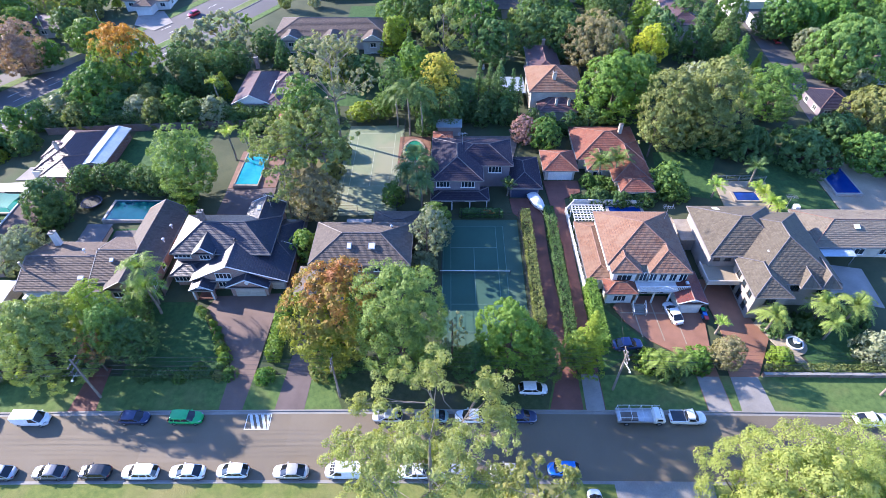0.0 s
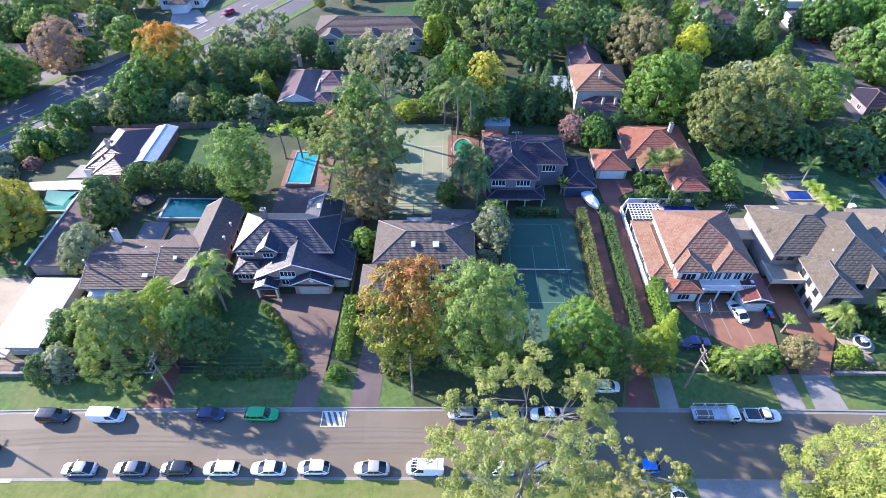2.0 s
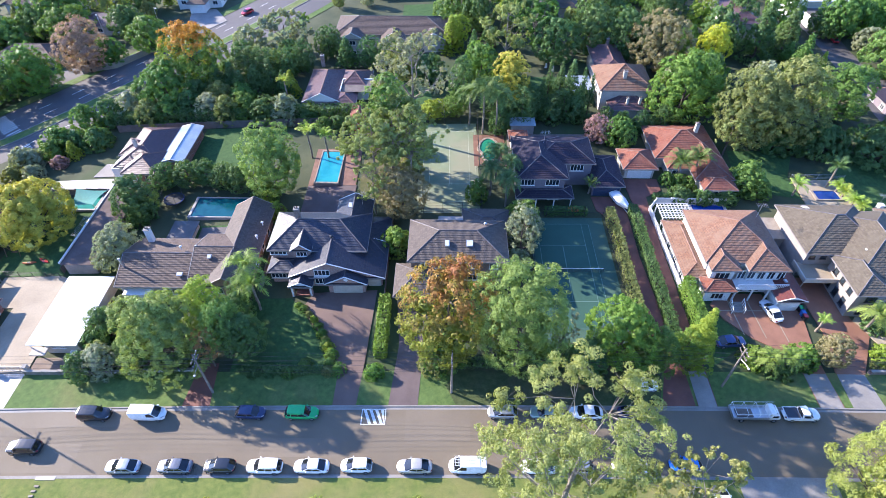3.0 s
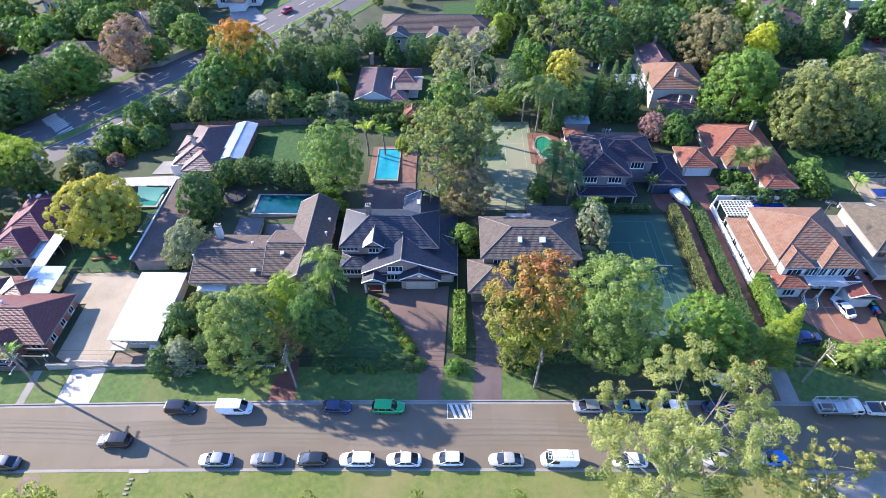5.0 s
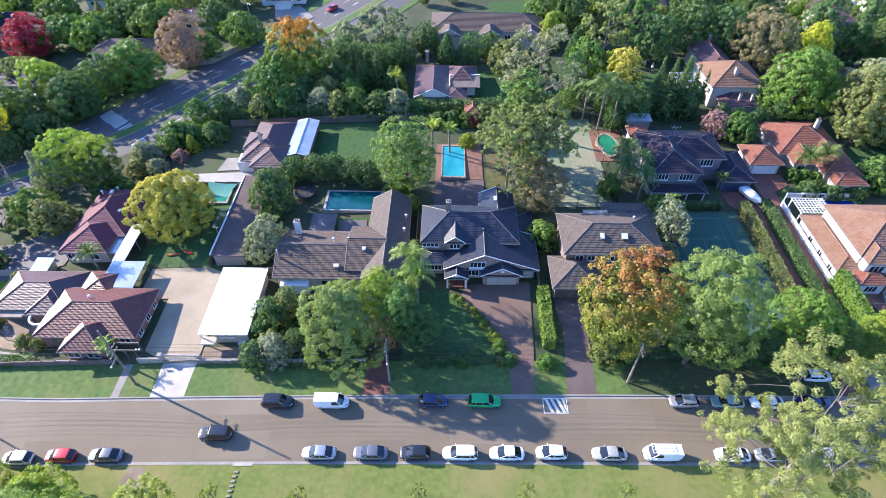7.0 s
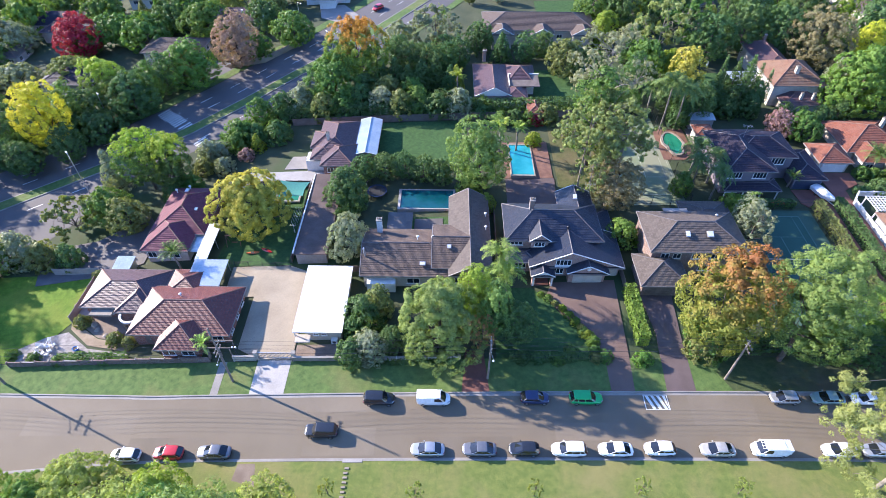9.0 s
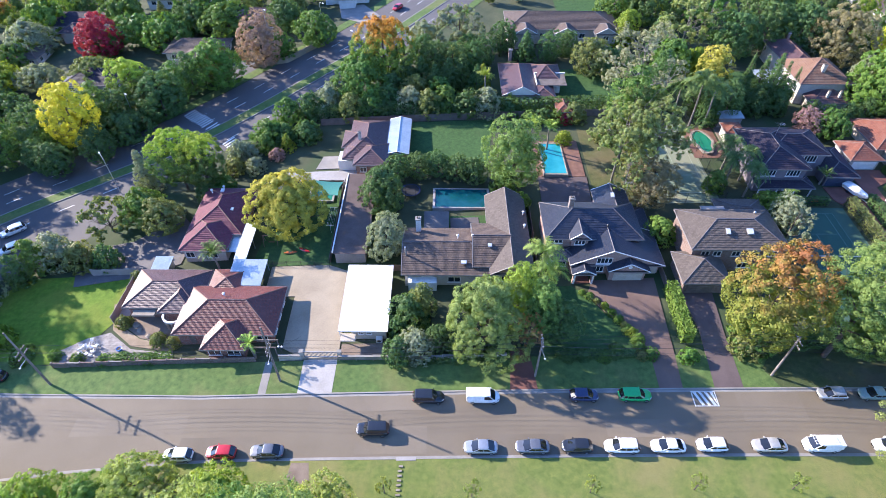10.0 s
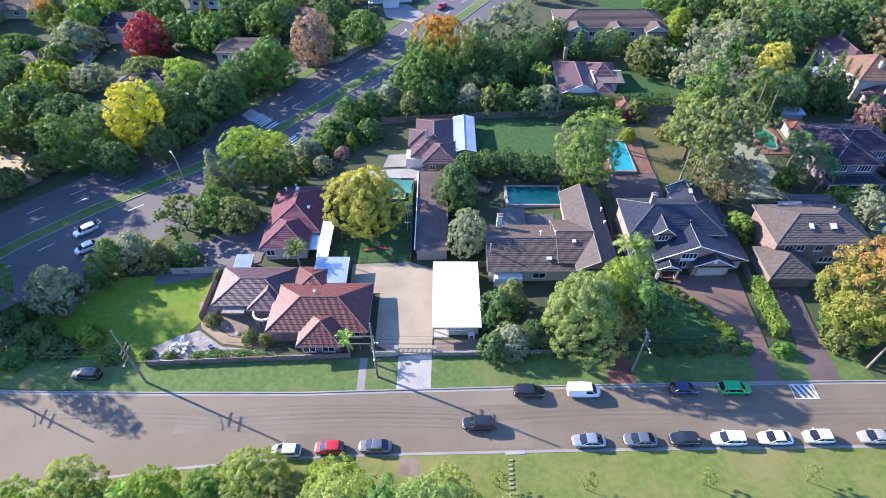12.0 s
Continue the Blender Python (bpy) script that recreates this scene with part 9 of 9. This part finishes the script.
def boat(x, y, turn):
    b = thing("boat", x, y, gz(x, y) + 0.55, "small boat under a white cover on a trailer", "boat", turn=turn)
    s = Shape()
    loft(s, [[(-2.4, -0.9, 0), (-2.4, 0.9, 0), (-2.4, 1.05, 0.7), (-2.4, -1.05, 0.7)], [(0.5, -0.9, 0), (0.5, 0.9, 0), (0.5, 1.05, 0.75), (0.5, -1.05, 0.75)],
             [(1.9, -0.45, 0.15), (1.9, 0.45, 0.15), (1.9, 0.7, 0.85), (1.9, -0.7, 0.85)], [(2.7, -0.05, 0.5), (2.7, 0.05, 0.5), (2.7, 0.08, 0.95), (2.7, -0.08, 0.95)]])
    s.make("hull", M_WHITE, b)
    c = Shape()
    loft(c, [[(-2.45, -1.08, 0.7), (-2.45, 1.08, 0.7), (-2.45, 0.4, 0.95), (-2.45, -0.4, 0.95)], [(0.2, -1.08, 0.76), (0.2, 1.08, 0.76), (0.2, 0.3, 1.35), (0.2, -0.3, 1.35)], [(2.6, -0.12, 0.92), (2.6, 0.12, 0.92), (2.6, 0.05, 1.0), (2.6, -0.05, 1.0)]])
    c.make("cover", M_STEEL_WHITE, b, "white fabric cover")
    Shape().box(-1.9, 3.2, -0.06, 0.06, -0.3, -0.15).make("trailer_beam", M_ALU, b)
    for sg in (-0.95, 0.95):
        Shape().lathe((0, 0, 0), [(0.0, -0.09), (0.27, -0.09), (0.27, 0.09), (0.0, 0.09)], 12).make("wheel", M_TYRE, b).matrix_basis = pose(-0.8, sg, -0.27, 90, 0, 0)


boat(17.3, 82.0, -72)


def trampoline(x, y, r, label):
    t = thing("trampoline", x, y, gz(x, y), label, "trampoline")
    ring = Shape()
    pts = [(r * math.cos(2 * math.pi * i / 24), r * math.sin(2 * math.pi * i / 24)) for i in range(25)]
    for a, b in zip(pts, pts[1:]):
        ring.rod((*a, 0.85), (*b, 0.85), 0.05, sides=5, caps=False)
    ring.make("frame", M_DARKMETAL, t)
    Shape().lathe((0, 0, 0.83), [(0.0, 0.0), (r * 0.88, 0.0)], 24).make("mat", M_WIRE, t, "black jumping mat")
    Shape().lathe((0, 0, 0.86), [(r * 0.86, 0.0), (r * 1.02, 0.03)], 24).make("pad", PAINT["navy"], t, "dark blue edge pad")
    for i in range(6):
        a = 2 * math.pi * i / 6
        c = (r * math.cos(a), r * math.sin(a))
        Shape().rod((*c, -0.1), (*c, 2.6), 0.035, sides=5).make("pole", M_DARKMETAL, t)
    top = Shape()
    loft_ring = [[((r + 0.03 * math.cos(q)) * math.cos(2 * math.pi * i / 24), (r + 0.03 * math.cos(q)) * math.sin(2 * math.pi * i / 24), 2.6 + 0.03 * math.sin(q)) for q in (0, 2.1, 4.2)] for i in range(25)]
    for u, w in zip(loft_ring, loft_ring[1:]):
        for j in range(3):
            top.face([u[j], w[j], w[(j + 1) % 3], u[(j + 1) % 3]])
    top.make("top_ring", M_DARKMETAL, t, weld=True)


trampoline(-70.6, 84.2, 2.0, "round trampoline with a net frame by the pool")

sw = thing("swing_frame", -96.4, 71.0, gz(-96.4, 71.0), "timber swing frame on the play lawn", "swing")
for x in (-1.3, 1.3):
    for y in (-0.8, 0.8):
        Shape().rod((x, y, -0.1), (x, 0, 2.2), 0.06, sides=6).make("leg", M_DECK, sw)
Shape().rod((-1.5, 0, 2.2), (1.5, 0, 2.2), 0.06, sides=6).make("top_bar", M_DECK, sw)
for x in (-0.5, 0.5):
    Shape().rod((x, 0, 2.2), (x, 0, 0.55), 0.012, sides=4).make("rope", M_WIRE, sw)
Shape().box(-0.55, 0.55, -0.12, 0.12, 0.5, 0.55).make("seat", M_DECK, sw)


def kayak(x, y, turn, mat, label):
    k = thing("kayak", x, y, gz(x, y) + 0.08, label, "kayak", turn=turn)
    s = Shape()
    loft(s, [[(px, -w, 0.12), (px, 0, 0.0), (px, w, 0.12), (px, w * 0.6, 0.28), (px, -w * 0.6, 0.28)] for px, w in ((-1.2, 0.04), (-0.7, 0.26), (0, 0.34), (0.7, 0.26), (1.2, 0.04))])
    s.make("hull", mat, k)
    Shape().box(-0.35, 0.25, -0.17, 0.17, 0.26, 0.29).make("cockpit", M_WIRE, k, "dark open cockpit")


kayak(-89.8, 68.9, -25, PAINT["red"], "small red kayak lying on the grass")
kayak(-92.3, 68.4, 10, plain("orange_plastic", (0.5, 0.12, 0.03), 0.4), "small orange kayak lying on the grass")


def chair(x, y, turn, tip, mat, label):
    c = thing("garden_chair", x, y, gz(x, y) + 0.12, label, "chair", "garden chairs")
    c.matrix_basis = pose(x, y, gz(x, y) + 0.12 + (0.3 if tip else 0), tip, 0, turn)
    Shape().box(-0.28, 0.28, -0.28, 0.28, 0.4, 0.46).make("seat", mat, c)
    for i in range(5):
        Shape().box(-0.26 + i * 0.115, -0.20 + i * 0.115, 0.24, 0.30, 0.46, 0.98).make("back_slat", mat, c)
    for sx in (-0.25, 0.25):
        for sy in (-0.25, 0.25):
            Shape().box(sx - 0.03, sx + 0.03, sy - 0.03, sy + 0.03, 0.0, 0.4).make("leg", mat, c)


for i, (dx, dy, turn, tip) in enumerate(((-0.9, -0.4, 20, 0), (-0.2, 0.2, 200, 70), (0.6, 0.7, 100, 0), (-0.6, 0.9, 300, 60), (0.9, 0.1, 40, 80), (0.2, -0.6, 150, 0), (1.3, 0.9, 250, 0), (-1.3, 0.5, 80, 65), (0.3, 1.3, 190, 75), (-1.0, -1.0, 330, 0), (1.2, -0.6, 10, 70), (-0.2, 0.7, 120, 0))):
    chair(-121.8 + dx, 47.9 + dy, turn, tip, M_WHITE, "white slatted garden chair on the pebbles")
pot = thing("plant_pot", -116.3, 47.9, gz(-116.3, 47.9) + 0.05, "glazed blue pot on the pebbles", "pot")
Shape().lathe((0, 0, 0), [(0.0, 0.0), (0.28, 0.0), (0.42, 0.35), (0.38, 0.6), (0.44, 0.68), (0.36, 0.66), (0.3, 0.4)], 14).make("body", PAINT["blue"], pot, smooth=True)
Shape().lathe((0, 0, 0.6), [(0.0, 0.02), (0.36, 0.0)], 12).make("soil", M_BARK, pot)
for x, y, s_ in ((-115.6, 53.0, 0.6), (-114.6, 51.8, 0.45), (-112.6, 50.6, 0.5), (-110.4, 50.4, 0.4), (-118.2, 47.2, 0.45), (-123.6, 47.6, 0.5), (-124.4, 46.8, 0.4)):
    me = bpy.data.meshes.new("boulder")
    bm = bmesh.new()
    bmesh.ops.create_icosphere(bm, subdivisions=2, radius=s_)
    for v in bm.verts:
        v.co *= 1 + 0.35 * noise.noise(v.co * 2.2 + Vector((x, y, 0)))
        v.co.z *= 0.6
    bm.to_mesh(me)
    bm.free()
    me.materials.append(M_STONE)
    o = new("boulder", me)
    o.matrix_basis = pose(x, y, gz(x, y) + s_ * 0.2, 0, 0, x * 40)
    tagged(o, "weathered sandstone boulder in the garden bed", "boulder", "boulders")

sail = thing("shade_sail", -87.0, 83.2, gz(-87, 83.2), "teal fabric shade sail above a small pool", "shade sail")
M_SAIL = plain("teal_fabric", (0.04, 0.20, 0.165), 0.8)
cl = Shape()
corners = [Vector((-3.2, 2.2, 3.2)), Vector((2.6, 2.4, 2.6)), Vector((2.2, -2.4, 3.0)), Vector((-2.6, -2.6, 2.4))]
n = 8
for i in range(n):
    for j in range(n):
        q = []
        for a, b in ((i, j), (i + 1, j), (i + 1, j + 1), (i, j + 1)):
            u, v = a / n, b / n
            pinch = 1 - 0.22 * (math.sin(math.pi * u) + math.sin(math.pi * v)) * 0.5
            p = corners[0].lerp(corners[1], u).lerp(corners[3].lerp(corners[2], u), v)
            m_ = (corners[0] + corners[1] + corners[2] + corners[3]) / 4
            q.append(m_ + (p - m_) * pinch)
        cl.face(q[::-1])
cl.make("cloth", M_SAIL, sail)
for c in corners:
    Shape().rod((c.x * 1.05, c.y * 1.05, -0.2), (c.x * 1.05, c.y * 1.05, c.z + 0.1), 0.05, sides=6).make("post", M_ALU, sail)

line = thing("clothes_line", -85.4, 76.0, gz(-85.4, 76.0), "white metal clothes line beside the shed", "clothes line")
for y in (-2.6, 2.6):
    Shape().rod((0, y, -0.2), (0, y, 1.9), 0.04, sides=6).make("post", M_WHITE, line)
for i in range(5):
    Shape().rod((-0.6 + i * 0.3, -2.6, 1.85), (-0.6 + i * 0.3, 2.6, 1.85), 0.014, sides=4).make("line", M_WHITE, line)
for y in (-2.6, 2.6):
    Shape().rod((-0.7, y, 1.87), (0.7, y, 1.87), 0.03, sides=5).make("cross_bar", M_WHITE, line)

gate = thing("sliding_gate", -82.9, 45.6, gz(-82.9, 45.6) + 0.15, "pale metal sliding gate across the courtyard", "gate")
Shape().box(-2.6, 2.6, -0.04, 0.04, 0.1, 0.2).box(-2.6, 2.6, -0.04, 0.04, 1.3, 1.42).box(-2.65, -2.55, -0.05, 0.05, 0.05, 1.45).box(2.55, 2.65, -0.05, 0.05, 0.05, 1.45).make("gate_frame", M_ALU, gate)
for i in range(26):
    Shape().box(-2.5 + i * 0.2, -2.42 + i * 0.2, -0.02, 0.02, 0.2, 1.3).make("bar", M_ALU, gate)
for x in (-2.95, 2.95):
    pier = Shape().box(x - 0.28, x + 0.28, -0.28, 0.28, -0.4, 1.5).make("pier", M_RENDER, gate)
    Shape().box(x - 0.34, x + 0.34, -0.34, 0.34, 1.5, 1.6).make("pier_cap", M_CONCRETE, pier)
gl = thing("garden_lamp", -89.0, 45.9, gz(-89.0, 45.9), "twin-headed white garden lamp by the gate", "lamp")
Shape().rod((0, 0, 0), (0, 0, 2.6), 0.05, sides=7).make("post", M_DARKMETAL, gl)
for sx in (-0.25, 0.25):
    Shape().rod((0, 0, 2.5), (sx, 0, 2.6), 0.03, sides=5).make("arm", M_DARKMETAL, gl)
    Shape().lathe((sx, 0, 2.6), [(0.0, 0.0), (0.14, 0.06), (0.17, 0.18), (0.12, 0.3), (0.0, 0.34)], 10).make("globe", M_WHITE, gl)

fo = thing("fountain", 53.4, 50.6, gz(53.4, 50.6) + 0.1, "white stone fountain on a round paved spot", "fountain")
Shape().lathe((0, 0, 0), [(0.0, 0.12), (1.0, 0.12), (1.05, 0.5), (1.25, 0.55), (1.25, 0.4), (1.15, 0.0)], 18).make("basin", M_WHITE, fo)
Shape().lathe((0, 0, 0.1), [(0.2, 0.0), (0.13, 0.7), (0.55, 0.85), (0.6, 0.95), (0.15, 0.95), (0.1, 1.3), (0.0, 1.4)], 14).make("column", M_WHITE, fo)
Shape().lathe((0, 0, 0.42), [(0.0, 0.0), (1.04, 0.0)], 16).make("water", M_GLASS, fo)
pave("round_paving", [(53.4 + 1.9 * math.cos(a), 50.6 + 1.9 * math.sin(a)) for a in (2 * math.pi * i / 18 for i in range(18))], M_PALE, "round pale paving under a fountain", "pavement", 0.17)
for x, y, h in ((9.3, 135.0, 1.6), (10.9, 133.4, 1.5)):
    st = Shape().lathe((0, 0, 0), [(0.0, 0.0), (0.35, 0.0), (0.35, 0.5), (0.22, 0.55), (0.28, 0.9), (0.2, 1.25), (0.12, 1.35), (0.16, 1.5), (0.0, 1.6)], 10).make("statue", M_WHITE)
    st.matrix_basis = pose(x, y, gz(x, y))
    tagged(st, "pale stone garden statue on the lawn", "statue")
for i in range(10):
    s = Shape().prism([(-0.28, -0.12), (0.28, -0.14), (0.30, 0.12), (-0.27, 0.14)], -0.1, 0.14)
    o = s.make("stepping_stone", M_STONE)
    x, y = -69.4 - i * 0.04 + random.uniform(-0.05, 0.05), 28.2 - i * 0.62
    o.matrix_basis = pose(x, y, gz(x, y) + 0.13, 0, 0, random.uniform(-12, 12))
    tagged(o, "small stone in a row across the grass", "stone", "row of stones")
pave("kerb_ramp", [(-70.1, 29.0), (-67.4, 29.0), (-67.4, 29.5), (-70.1, 29.5)], M_WHITE_PAVE, "pale concrete kerb ramp", "kerb", 0.19)
mat_ = Shape().box(-1.2, 1.2, -0.6, 0.6, 0, 0.06).make("mat", plain("orange_mat", (0.55, 0.16, 0.04), 0.8))
mat_.matrix_basis = pose(8.0, 80.3, gz(8, 80.3) + 0.1)
tagged(mat_, "orange mat lying behind the court", "mat")
for i in range(3):
    x0 = 30.4 + i * 3.2
    drape("paving_line", [(x0, 51.6 - i * 0.6), (x0 + 0.18, 51.6 - i * 0.6), (x0 - 0.2, 58.5), (x0 - 0.38, 58.5)], 0.17, M_PALE, "pale brick line across the forecourt", "paving", kind="")
drape("paving_line", [(28.0, 56.2), (35.5, 56.2), (35.5, 56.38), (28.0, 56.38)], 0.172, M_PALE, "pale brick line across the forecourt", "paving", kind="")
for x, y, a in ((-123.0, 114.2, 45), (-119.0, 110.6, 45), (-126.5, 117.0, 45), (-113.0, 104.0, 45)):
    for k in range(5):
        c, s_ = math.cos(radians(a)), math.sin(radians(a))
        o = (k - 2) * 0.95
        lane_dash(x - o * s_, y + o * c, a + 8, 3.4, 0.42, "road lettering bars")
